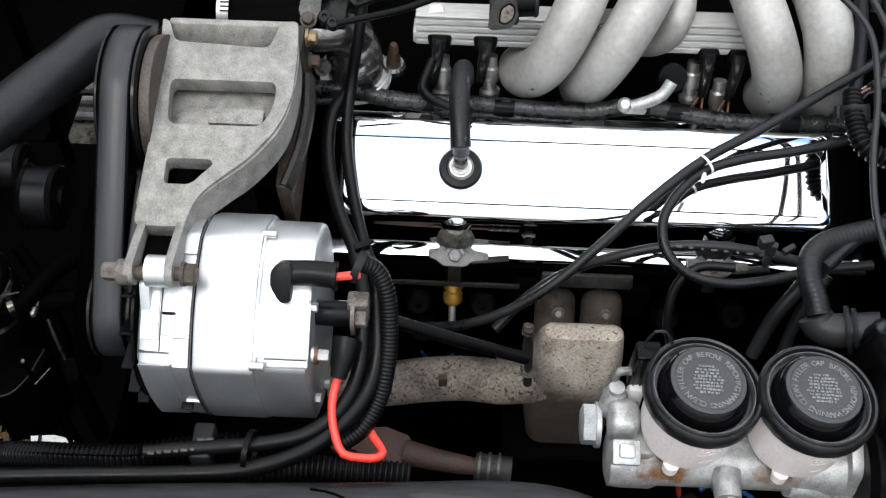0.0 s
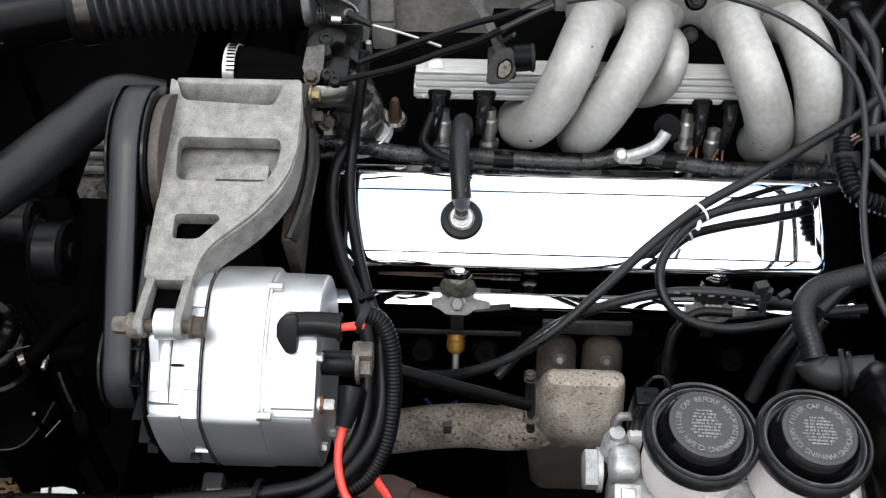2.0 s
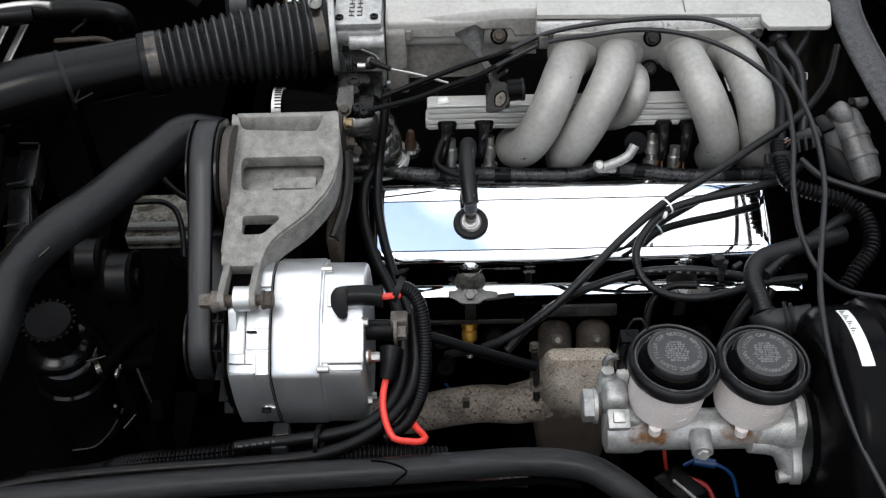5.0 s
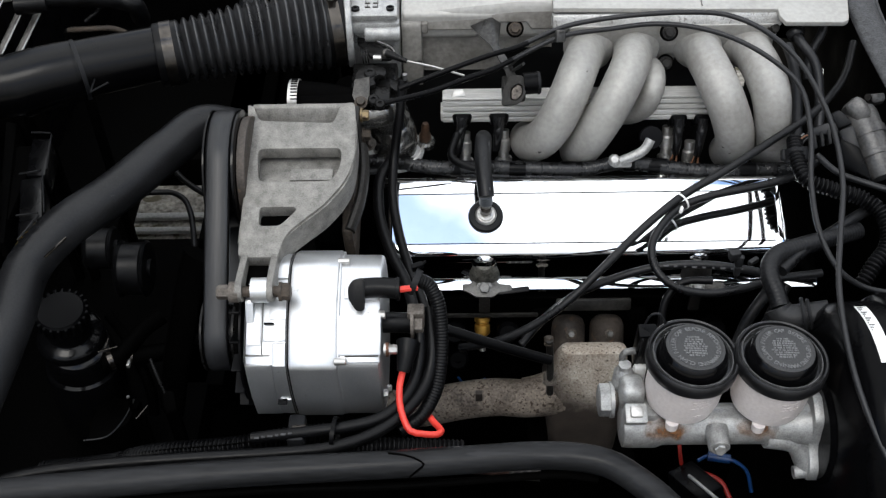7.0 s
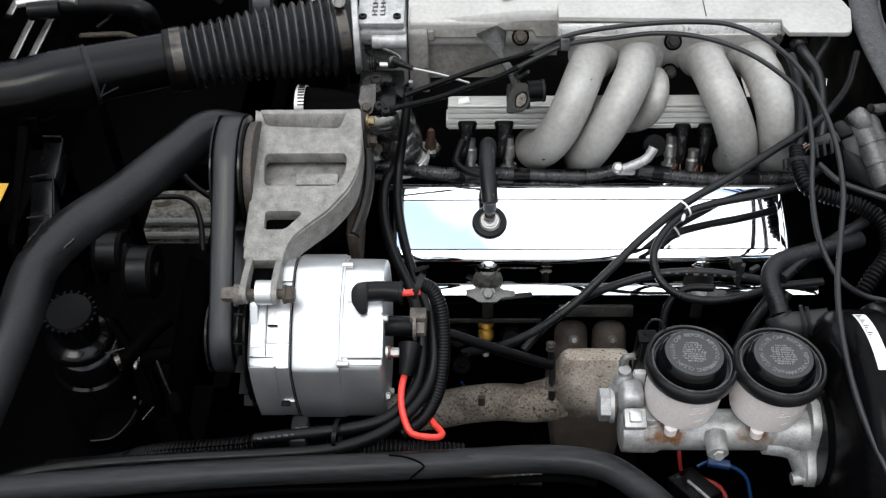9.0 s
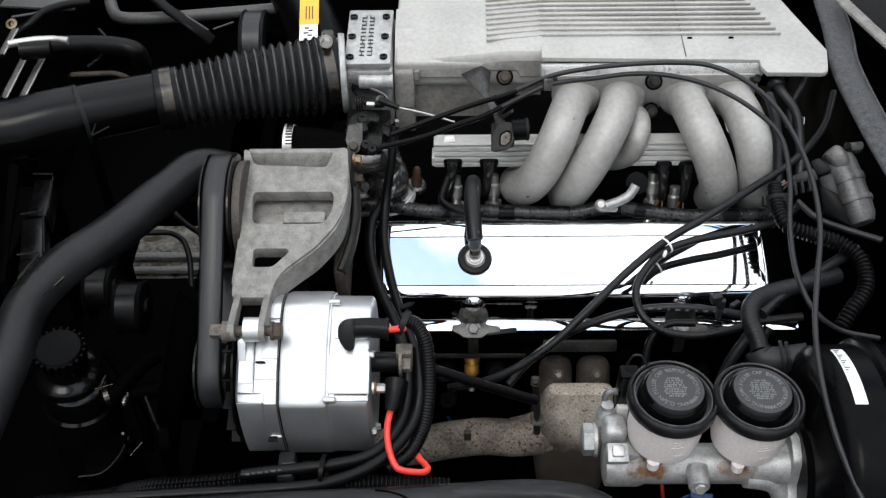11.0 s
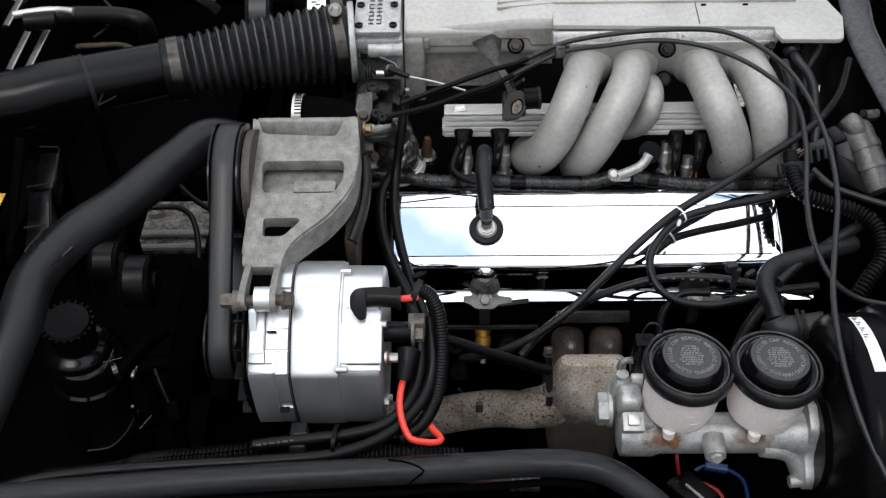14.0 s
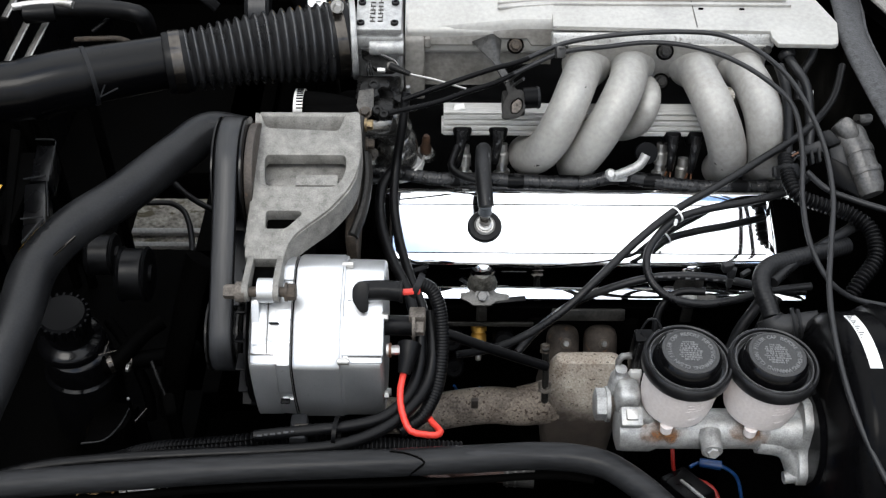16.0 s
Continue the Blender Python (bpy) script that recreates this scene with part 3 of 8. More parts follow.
def valve_cover():
    t = thing("valve_cover", (0.11, 0.06, 0.70), "polished chrome valve cover reflecting the sky", "valve cover")
    bm = bmesh.new()
    rings = []
    for end, front, back, w, r in ((0.0015, -0.005, 0.128, -0.006, 0.006), (0.001, -0.007, 0.13, -0.003, 0.007), (0.0015, -0.005, 0.128, 0.0, 0.006),
                                   (0.003, 0.005, 0.121, 0.001, 0.012), (0.005, 0.0085, 0.119, 0.004, 0.014), (0.027, 0.0175, 0.113, 0.0265, 0.016),
                                   (0.034, 0.0195, 0.1118, 0.033, 0.016), (0.0385, 0.0222, 0.11, 0.0366, 0.016), (0.042, 0.0258, 0.1075, 0.0386, 0.015), (0.045, 0.0295, 0.1045, 0.0394, 0.014),
                                   (0.048, 0.0333, 0.0925, 0.0397, 0.012), (0.0482, 0.0335, 0.0923, 0.0385, 0.012), (0.0492, 0.0345, 0.0913, 0.0385, 0.012), (0.0494, 0.0347, 0.0911, 0.0397, 0.012),
                                   (0.06, 0.05, 0.078, 0.0397, 0.008)):
        rings.append([bm.verts.new(COVER @ Vector((x, y, w))) for x, y in rounded(-0.123 + 0.5 * end, 0.363 - end, front, back, r * 0.7)])
    n = len(rings[0])
    for a, b in zip(rings, rings[1:]):
        for k in range(n):
            bm.faces.new((a[k], a[(k + 1) % n], b[(k + 1) % n], b[k]))
    bm.faces.new(rings[-1])
    part("shell", bm, CHROME, t, smooth=50)
    # black strips paint the dark reflection along the pressed grooves
    for v in (0.034, 0.0918):
        part("groove_dirt", box(COVER @ Vector((0.108, v, 0.0391)), (0.405, 0.0011, 0.0016), Matrix.Rotation(radians(25), 3, "X"), 0), SHADE_BLACK, t, "black strip painting the pressed groove's dark reflection")
    for x in (0.0, 0.23):
        bulge = lathe([(0.0215, -0.02), (0.0215, 0.004), (0.0205, 0.014), (0.019, 0.023), (0.0155, 0.0305), (0.009, 0.0345), (0, 0.0355)], COVER @ Vector((x, 0.0293, 0.001)), COVER.to_3x3() @ Vector((0, 0.0, 1)), 36)
        part("bolt_boss", bulge, CHROME, t, "chrome bulge over the bolt")
        inner = lathe([(0.0195, -0.02), (0.0195, 0.001), (0.0178, 0.009), (0.0142, 0.018), (0.009, 0.0255), (0, 0.0285)], COVER @ Vector((x, 0.0175, 0.001)), COVER.to_3x3() @ Vector((0, 0.0, 1)), 32)
        part("boss_dirt", inner, MOUND if x == 0 else DARK_CAST, t, "grimy mottled inner face of the boss")
        tab = plate([Vector(q) for q in smooth_loop([(x - 0.024, -0.003), (x - 0.016, -0.006), (x - 0.010, -0.011), (x + 0.010, -0.011), (x + 0.015, -0.006), (x + 0.03, -0.004), (x + 0.03, 0.002), (x + 0.015, 0.004),
                     (x + 0.010, 0.012), (x - 0.010, 0.012), (x - 0.015, 0.004), (x - 0.024, 0.004)], 0.003)], [], 0.002, 0.0055, lambda a, b, c: COVER @ Vector((a, b - 0.004, c)), 0.0008)
        part("spreader_tab", tab, CAST_WORN if x == 0 else GRIMY, t, "dull grey steel hold-down tab")
        part("side_strip", box(COVER @ Vector((x + 0.0315, -0.0075, 0.0035)), (0.034, 0.006, 0.003), Matrix.Rotation(radians(25), 3, "X") @ Matrix.Rotation(radians(6), 3, "Z"), 0.0008), RUBBER, t, "black strip beside the tab")
        part("strap", box(COVER @ Vector((x, -0.016, -0.012)), (0.012, 0.004, 0.03), None, 0.001), DARK_CAST, t)
        part("bolt", hexbolt(COVER @ Vector((x, -0.004, 0.005)), COVER.to_3x3() @ Vector((0, -0.35, 1)), 0.0062, 0.009), DULL_STEEL if x == 0 else ALU_RAW, t, "dull steel hex bolt")
    return t


valve_cover()


def breather():
    at = Vector((0.002, 0.043, 0.762))
    up = COVER.to_3x3() @ Vector((0, 0, 1))
    t = thing("breather_valve", at, "black rubber grommet with a steel breather valve in the chrome cover", "valve")
    part("grommet", lathe([(0.0105, 0), (0.0185, 0), (0.019, 0.003), (0.0175, 0.0055), (0.0125, 0.006), (0.0105, 0.0045)], at, up, 36), RUBBER, t)
    lean = COVER.to_3x3() @ Vector((0, 0.55, 1))
    part("valve_body", lathe([(0.0118, 0.0), (0.0118, 0.0065), (0.0098, 0.0085), (0.0082, 0.0085), (0.0082, 0.0115), (0.006, 0.0125), (0.006, 0.014), (0, 0.014)], at, up, 28), STEEL, t, "bright steel valve body")
    tip = at + COVER.to_3x3() @ Vector((0, 0.0125, 0.021))
    for k in range(3):
        part("step_ring", lathe([(0.003, -0.001), (0.0064 - 0.0007 * k, -0.001), (0.0064 - 0.0007 * k, 0.001), (0.003, 0.001)], (at + up * 0.0135).lerp(tip, 0.08 + 0.2 * k), lean, 24), STEEL_DARK if k == 1 else STEEL, t, "bright stepped ring")
    part("stem", tube([at + up * 0.011, tip], 0.0042, 16, raw=True), STEEL_DARK, t)
    part("valve_tip", tube([tip - lean * 0.005, tip, tip + lean * 0.004], 0.0072, 20, raw=True), TIP_GREY, t, "dark grey round valve tip")
    hose = thing("breather_hose", (0.003, 0.033, 0.803), "short black rubber breather hose rising from the chrome cover", "hose")
    part("hose", tube([(0.002, 0.031, 0.803), (0.001, 0.040, 0.810), (-0.001, 0.069, 0.824), (0.000, 0.092, 0.826), (0.001, 0.113, 0.814), (0.002, 0.125, 0.79)], 0.0088, 16), RUBBER_GREY, hose)


breather()
for k in range(9):
    at = Vector((0.001, 0.036, 0.807)).lerp(Vector((0.001, 0.084, 0.8265)), k / 8)
    mark = box(at + Vector((0.0046, -0.0035, 0.0068)), (0.0016, 0.0062 - 0.002 * (k % 3 == 1), 0.0006), Matrix.Rotation(radians(12), 3, "X") @ Matrix.Rotation(radians(38), 3, "Y"), 0)
    part("print_mark", mark, SEAL, bpy.data.objects["breather_hose"], "pale worn print mark")

# ---- alternator ----
AX, AY, AZ, AR = -0.16, -0.124, 0.769, 0.0795


def alternator():
    t = thing("alternator", (AX, AY, AZ - AR), "silver painted alternator with a ribbed two-piece case", "alternator")
    c = (0, AY, AZ)
    X = (1, 0, 0)
    # rounded-square case in three sections; one soft corner faces the fender side
    part("front_housing", case_rings([(0.05, -0.225), (0.068, -0.225), (0.0735, -0.222), (0.0755, -0.217), (0.0768, -0.2), (0.0776, -0.187), (0.0776, -0.1848), (0.0770, -0.1843), (0.06, -0.1843)], c, 153), ALU_SILVER, t)
    part("stator_band", case_rings([(0.0758, -0.1845), (0.0758, -0.1822)], c, 153), PLASTIC, t, "thin dark gap between the case halves")
    part("stator_housing", case_rings([(0.06, -0.1825), (0.0785, -0.1825), (0.0795, -0.1805), (0.0795, -0.1405), (0.0785, -0.139), (0.06, -0.139)], c, 154.5), ALU_SILVER, t)
    part("rear_housing", case_rings([(0.06, -0.139), (0.0748, -0.139), (0.0752, -0.136), (0.0746, -0.102), (0.0738, -0.1002), (0.0725, -0.0995), (0.03, -0.0995)], c, 153), ALU_SILVER, t)
    for name, x0, x1, a0, a1, r, high in (("front_lug", -0.196, -0.1850, 192, 204, 0.0768, 0.0026), ("front_lug", -0.2, -0.1850, 112, 121, 0.079, 0.0018), ("rear_block", -0.1375, -0.0985, 118, 146.5, 0.0745, 0.0058), ("rear_block", -0.133, -0.102, 88, 104, 0.0745, 0.003), ("rear_block", -0.1375, -0.101, 152, 238, 0.0745, 0.0034), ("front_block", -0.206, -0.1850, 96, 137, 0.0768, 0.0022),
                                          ("front_lug", -0.197, -0.1850, 138, 182, 0.0768, 0.0035), ("front_block", -0.2225, -0.199, 153, 235, 0.076, 0.0018), ("front_block", -0.2215, -0.208, 100, 140, 0.0758, 0.0015),
                                          ("top_lug", -0.205, -0.1850, 60, 88, 0.0768, 0.003), ("rear_flange", -0.139, -0.1365, 40, 240, 0.0755, 0.003)):
        part(name, case_arc(x0, x1, a0, a1, r, 153, -0.004, high, c), ALU_SILVER, t)
    for a, r in ((149.5, 0.0815), (72, 0.0775)):
        d = Vector((0, math.cos(radians(a)), math.sin(radians(a))))
        boss = Vector((-0.136, AY, AZ)) + d * r
        part("through_bolt", lathe([(0.0, 0.0065), (0.0026, 0.0065), (0.0032, 0.006), (0.0034, -0.004), (0.0, -0.005)], boss, X, 16), STEEL, t, "case bolt end")
    for x0, x1, a0, a1, r in ((-0.2074, -0.2066, 97, 146, 0.0768), (-0.2222, -0.1995, 146.4, 147.1, 0.0768), (-0.1852, -0.1846, 60, 240, 0.0795)):
        part("grimy_joint", case_arc(x0, x1, a0, a1, r, 153, -0.004, 0.0006, c), GRIMY, t, "thin dark line along a case joint")
    part("case_seam", case_arc(-0.1375, -0.101, 147.6, 148.7, 0.0745, 153, -0.004, 0.0006, c), GRIMY, t, "dark seam in the case")

    for a in (116, 200, 245):
        d = Vector((0, math.cos(radians(a)), math.sin(radians(a))))
        part("case_bolt", hexbolt(Vector((-0.101, AY, AZ)) + d * 0.062, X, 0.004, 0.006), STEEL, t)
    for a, x in ((124, -0.2), (98, -0.192), (186, -0.192)):
        d = Vector((0, math.cos(radians(a)), math.sin(radians(a))))
        part("vent_slot", box(Vector((x, AY, AZ)) + d * (0.073 if a < 150 else 0.0775), (0.009, 0.0022, 0.006), Matrix.Rotation(radians(a - 90), 3, "X"), 0.001), PLASTIC, t, "dark vent slot")
    # hinge ear on the camera side of the top
    ear = bmesh.new()
    lathe([(0.0115, -0.2145), (0.0115, -0.2)], (0, -0.145, 0.853), X, 28, ear)
    part("hinge_ear", ear, ALU_SILVER, t)
    web = plate([Vector(q) for q in smooth_loop([(-0.15, 0.845), (-0.128, 0.845), (-0.16, 0.795), (-0.175, 0.76), (-0.185, 0.76), (-0.178, 0.80)], 0.004)], [], -0.2215, -0.2145,
                lambda a, b, c: (c, a, b), 0.001)
    part("front_web", web, ALU_SILVER, t)
    # fan and pulley at the front
    fan = lathe([(0.02, -0.2275), (0.066, -0.2275), (0.066, -0.2295), (0.02, -0.2295)], c, X, 40)
    blades = []
    for k in range(16):
        a = radians(k * 22.5)
        d = Vector((0, math.cos(a), math.sin(a)))
        blades.append(box(Vector((-0.2325, AY, AZ)) + d * 0.06, (0.009, 0.002, 0.022), Matrix.Rotation(a - radians(90) + 0.3, 3, "X"), 0.0005, None, 1))
    disc = part("cooling_fan", fan, PLASTIC, t, "black cooling fan with short blades")
    for b in blades:
        part("fan_blade", b, PLASTIC, disc)
    part("pulley", lathe([(0.008, -0.2375), (0.033, -0.2375), (0.036, -0.2405), (0.036, -0.2425), (0.029, -0.2445), (0.029, -0.2695), (0.036, -0.2705), (0.036, -0.2725), (0.008, -0.2735)], c, X, 40), LINK, t, "dark steel pulley")
    # studs on the back
    part("output_stud", hexbolt((-0.095, -0.190, 0.822), X, 0.0044, 0.012), STEEL, t, "steel stud with a copper washer")
    part("copper_washer", lathe([(0.003, 0.002), (0.0066, 0.002), (0.0066, 0.0045), (0.003, 0.0045)], (-0.095, -0.190, 0.822), X, 20), COPPER, t)


alternator()

# ---- alternator bracket ----
def on_bracket(x, y, z):
    return (x, y, 0.872 + 0.18 * (y + 0.03) + z)


def bracket():
    t = thing("alternator_bracket", (-0.19, -0.02, 0.80), "grey cast aluminium alternator bracket with two openings", "bracket")
    o = [(-0.241, 0.078, 0.892), (-0.235, 0.075, 0.891), (-0.228, 0.056, 0.888), (-0.152, 0.052, 0.887), (-0.146, 0.077, 0.891), (-0.132, 0.080, 0.892), (-0.129, 0.043, 0.885), (-0.129, 0.010, 0.879), (-0.133, -0.010, 0.876), (-0.140, -0.026, 0.873), (-0.156, -0.049, 0.869), (-0.173, -0.065, 0.866), (-0.185, -0.077, 0.864), (-0.192, -0.090, 0.861), (-0.195, -0.108, 0.858), (-0.232, -0.108, 0.858), (-0.232, -0.057, 0.867), (-0.232, -0.023, 0.873)]
    h1 = [(-0.223, 0.020, 0.881), (-0.145, 0.020, 0.881), (-0.142, 0.015, 0.880), (-0.142, 0.002, 0.878), (-0.145, -0.012, 0.875), (-0.152, -0.021, 0.874), (-0.218, -0.021, 0.874), (-0.222, -0.016, 0.875), (-0.225, 0.014, 0.880)]
    h2 = [(-0.217, -0.051, 0.868), (-0.184, -0.051, 0.868), (-0.181, -0.055, 0.868), (-0.196, -0.073, 0.864), (-0.216, -0.073, 0.864)]
    flat = lambda pts, r: [Vector(q) for q in smooth_loop([p[:2] for p in pts], r)]
    part("plate", plate(flat(o, 0.006), [flat(h1, 0.005), flat(h2, 0.004)], -0.012, 0.0, on_bracket, 0.002), ALU_CAST, t)
    # deep side wall along the curved edge and the left edge
    side = [(-0.133, 0.077, 0.891), (-0.128, 0.043, 0.885), (-0.129, 0.010, 0.879), (-0.132, -0.010, 0.876), (-0.139, -0.027, 0.872), (-0.156, -0.051, 0.868), (-0.172, -0.066, 0.866), (-0.184, -0.078, 0.863), (-0.192, -0.091, 0.861), (-0.194, -0.106, 0.858)]
    sb = bmesh.new()
    line = spline([(p[0], p[1], 0) for p in side], 0.005)
    rings = []
    for i, q in enumerate(line):
        d = (line[min(i + 1, len(line) - 1)] - line[max(i - 1, 0)]).normalized()
        nrm = Vector((-d.y, d.x, 0)) * 0.0045
        rings.append([sb.verts.new(on_bracket(q.x + u * nrm.x, q.y + u * nrm.y, z)) for u, z in ((0, -0.03), (0, -0.003), (-0.8, -0.003), (-0.8, -0.03))])
    for a, b in zip(rings, rings[1:]):
        for k in range(4):
            sb.faces.new((a[k], a[(k + 1) % 4], b[(k + 1) % 4], b[k]))
    part("side_wall", sb, ALU_CAST, t)
    tilt = Matrix.Rotation(radians(10.2), 3, "X")
    part("left_wall", box(on_bracket(-0.2325, -0.01, -0.026), (0.006, 0.15, 0.04), tilt, 0.002), ALU_CAST, t)
    part("top_web", hull([on_bracket(*q) for q in ((-0.237, 0.058, -0.05), (-0.138, 0.058, -0.05), (-0.237, 0.0775, -0.004), (-0.138, 0.0775, -0.004), (-0.237, 0.083, -0.004), (-0.138, 0.083, -0.004), (-0.237, 0.083, -0.05), (-0.138, 0.083, -0.05))], 0.0015), ALU_CAST, t)
    part("web_ledge", hull([on_bracket(*q) for q in ((-0.236, 0.045, -0.018), (-0.14, 0.045, -0.018), (-0.236, 0.074, -0.03), (-0.138, 0.074, -0.03), (-0.236, 0.074, -0.05), (-0.138, 0.074, -0.05), (-0.236, 0.045, -0.04), (-0.14, 0.045, -0.04))], 0.002), ALU_CAST, t)
    part("inner_web", plate([Vector(q) for q in ((-0.229, -0.03), (-0.166, -0.03), (-0.148, -0.012), (-0.141, 0.01), (-0.139, 0.05), (-0.229, 0.05))], [], -0.028, -0.02, on_bracket, 0.001), ALU_CAST, t)
    # black plate added to paint the shaded recess between the arms
    part("pocket_floor", box((-0.2115, -0.1225, 0.847), (0.0215, 0.024, 0.006), None, 0.001), SHADE_BLACK, t, "black plate painting the shade between the hinge arms")
    part("raised_block", box(on_bracket(-0.1705, -0.0085, -0.0125), (0.0425, 0.0145, 0.0205), tilt, 0.002), ALU_CAST, t)
    for x, w in ((-0.2255, 0.003), (-0.1975, 0.003)):
        arm = plate([Vector(q) for q in smooth_loop([(-0.1, 0.858), (-0.1, 0.842), (-0.128, 0.842), (-0.142, 0.840), (-0.154, 0.846), (-0.157, 0.856), (-0.15, 0.864), (-0.128, 0.862)], 0.005)], [], x - w, x + w,
                    lambda a, b, c: (c, a, b), 0.0015)
        part("clevis_arm", arm, ALU_CAST, t)
    bolt = lathe([(0.005, -0.246), (0.005, -0.182)], (0, -0.147, 0.853), (1, 0, 0), 16)
    part("pivot_bolt", bolt, RUST_DARK, t, "rusty steel pivot bolt")
    part("bolt_head", hexbolt((-0.226, -0.147, 0.853), (-1, 0, 0), 0.0068, 0.02, 1.3), RUSTY, t, "tarnished hex bolt head")
    part("nut", hexbolt((-0.1895, -0.147, 0.853), (1, 0, 0), 0.008, 0.0105, 1.1), RUST_DARK, t, "rusty hex nut")
    part("bushing", lathe([(0.005, -0.2345), (0.0095, -0.2345), (0.0095, -0.226), (0.005, -0.226)], (0, -0.147, 0.853), (1, 0, 0), 24), RUSTY, t, "brown bushing")
    for y, z, mat in ((0.08, 0.874, ZINC), (0.08, 0.848, RUST_DARK)):
        part("side_bolt", hexbolt((-0.1275, y, z), (1, 0, 0), 0.0055, 0.009), mat, t, "yellowed zinc bolt head" if mat is ZINC else "rusty bolt head")
    part("mount_strip", box((-0.1325, 0.078, 0.832), (0.009, 0.028, 0.1), Matrix.Rotation(radians(8), 3, "X"), 0.002), DARK_CAST, t, "rusty dark strip behind the bracket")
    part("rear_rib", box((-0.139, 0.02, 0.79), (0.012, 0.09, 0.07), Matrix.Rotation(radians(12), 3, "X"), 0.004), RUST_DARK, t, "rough dark iron rib under the bracket")
    part("edge_iron", tube([(-0.126, 0.062, 0.845), (-0.1235, 0.03, 0.838), (-0.127, -0.005, 0.828), (-0.136, -0.03, 0.815)], 0.0055, 10, squash=1.8), DARK_CAST, t, "rough dark iron edge beside the bracket")


bracket()

# ---- drive belt and pulleys ----
def belt_loop(name, c1, r1, c2, r2, x0, x1, label, mat=BELT, thick=0.005):
    c1, c2 = Vector(c1), Vector(c2)
    d = (c2 - c1).normalized()
    base = math.atan2(d.y, d.x)
    swing = math.acos((r1 - r2) / (c2 - c1).length)
    pts = []
    for c, r, a0, a1 in ((c1, r1, base + swing, base + 2 * math.pi - swing), (c2, r2, base - swing, base + swing)):
        pts += [(c.x, c.y, r, a0 + (a1 - a0) * k / 28) for k in range(29)]
    bm = bmesh.new()
    rings = [[bm.verts.new((x, cx + (r + dr) * math.cos(a), cy + (r + dr) * math.sin(a))) for x, dr in ((x0, 0), (x0, thick * 0.8), (x0 + 0.0015, thick), (x1 - 0.0015, thick), (x1, thick * 0.8), (x1, 0))] for cx, cy, r, a in pts]
    for i, a in enumerate(rings):
        b = rings[(i + 1) % len(rings)]
        for k in range(6):
            bm.faces.new((a[k], a[(k + 1) % 6], b[(k + 1) % 6], b[k]))
    t = thing(name, (x0, c1.x, c1.y - r1), label, "belt")
    part("band", bm, mat, t)
    for xa, xb in ((x0 - 0.0011, x0 - 0.0001), (x1 + 0.0001, x1 + 0.0011)):
        eb = bmesh.new()
        rows = [[eb.verts.new((x, cx + (r + dr) * math.cos(a), cy + (r + dr) * math.sin(a))) for x, dr in ((xa, 0), (xa, thick * 0.75), (xb, thick * 0.9), (xb, 0))] for cx, cy, r, a in pts]
        for i, a in enumerate(rows):
            b = rows[(i + 1) % len(rows)]
            for k in range(4):
                eb.faces.new((a[k], a[(k + 1) % 4], b[(k + 1) % 4], b[k]))
        part("edge_cord", eb, RUBBER, t, "thin black line along the belt edge")
    return t


PUMP_BROWN = material("brown_pump_casting", (0.03, 0.025, 0.021), (0.085, 0.07, 0.058), 0.5, 0.7, 0.3, 60, 400, 0.4, spot=(0.12, 0.075, 0.045), spot_at=0.64, spot_scale=80)
UP_Y, UP_Z, UP_R = 0.02, 0.852, 0.062
belt_loop("drive_belt", (UP_Y, UP_Z), UP_R - 0.005, (AY, AZ), 0.031, -0.268, -0.247, "wide grey ribbed drive belt over the pulleys")
top_pulley = thing("upper_pulley", (-0.26, UP_Y, UP_Z), "dark steel pulley under the belt", "pulley")
part("rim", lathe([(0.015, -0.273), (0.06, -0.273), (0.0615, -0.272), (0.0615, -0.2705), (UP_R - 0.005, -0.2695), (UP_R - 0.005, -0.2455), (0.0615, -0.2445), (0.0615, -0.2425), (0.058, -0.2415), (0.015, -0.2415)], (0, UP_Y, UP_Z), (1, 0, 0), 48), PAINT_BLACK, top_pulley)
part("hub", lathe([(0.01, -0.2415), (0.05, -0.2415), (0.0545, -0.2405), (0.0555, -0.2335), (0.055, -0.2325), (0.02, -0.2325), (0.01, -0.2325)], (0, UP_Y, UP_Z), (1, 0, 0), 48), PUMP_BROWN, top_pulley, "dark brownish pump body behind the pulley")

# ---- intake runners ----
def runner(pts, r, label, chips=(), collar=True):
    t = thing("intake_runner", pts[0], label, "intake runner", "curved intake runners")
    part("tube", tube(pts, r, 32, 0.004, r_end=r * 1.06), ALU_RUNNER, t)
    line = spline(pts, 0.004)
    if collar:
        k = next(i for i, q in enumerate(line) if q.y < 0.2115)
        way = (line[k + 3] - line[k]).normalized()
        part("upper_collar", lathe([(r, -0.004), (r * 1.36, -0.003), (r * 1.3, 0.0015), (r * 1.17, 0.005), (r * 1.07, 0.0095), (r * 1.01, 0.015), (r * 0.97, 0.018)], line[k], way, 32), ALU_RUNNER, t)
    for k, (at, size) in enumerate(chips):
        near = min(line, key=lambda q: (q - Vector(at)).length)
        out = (Vector(at) - near).normalized()
        u = out.orthogonal().normalized()
        v = out.cross(u)
        edge = [size * (1 + 0.35 * math.sin(3 * a + k)) * Vector((math.cos(a), 0.6 * math.sin(a))) for a in (2 * math.pi * j / 12 for j in range(12))]
        part("chip", plate(edge, [], -0.001, 0.0003, lambda a, b, c: near + out * (r * 1.035 + c) + u * a + v * b, 0), DARK_CAST, t, "small dark chip in the surface")


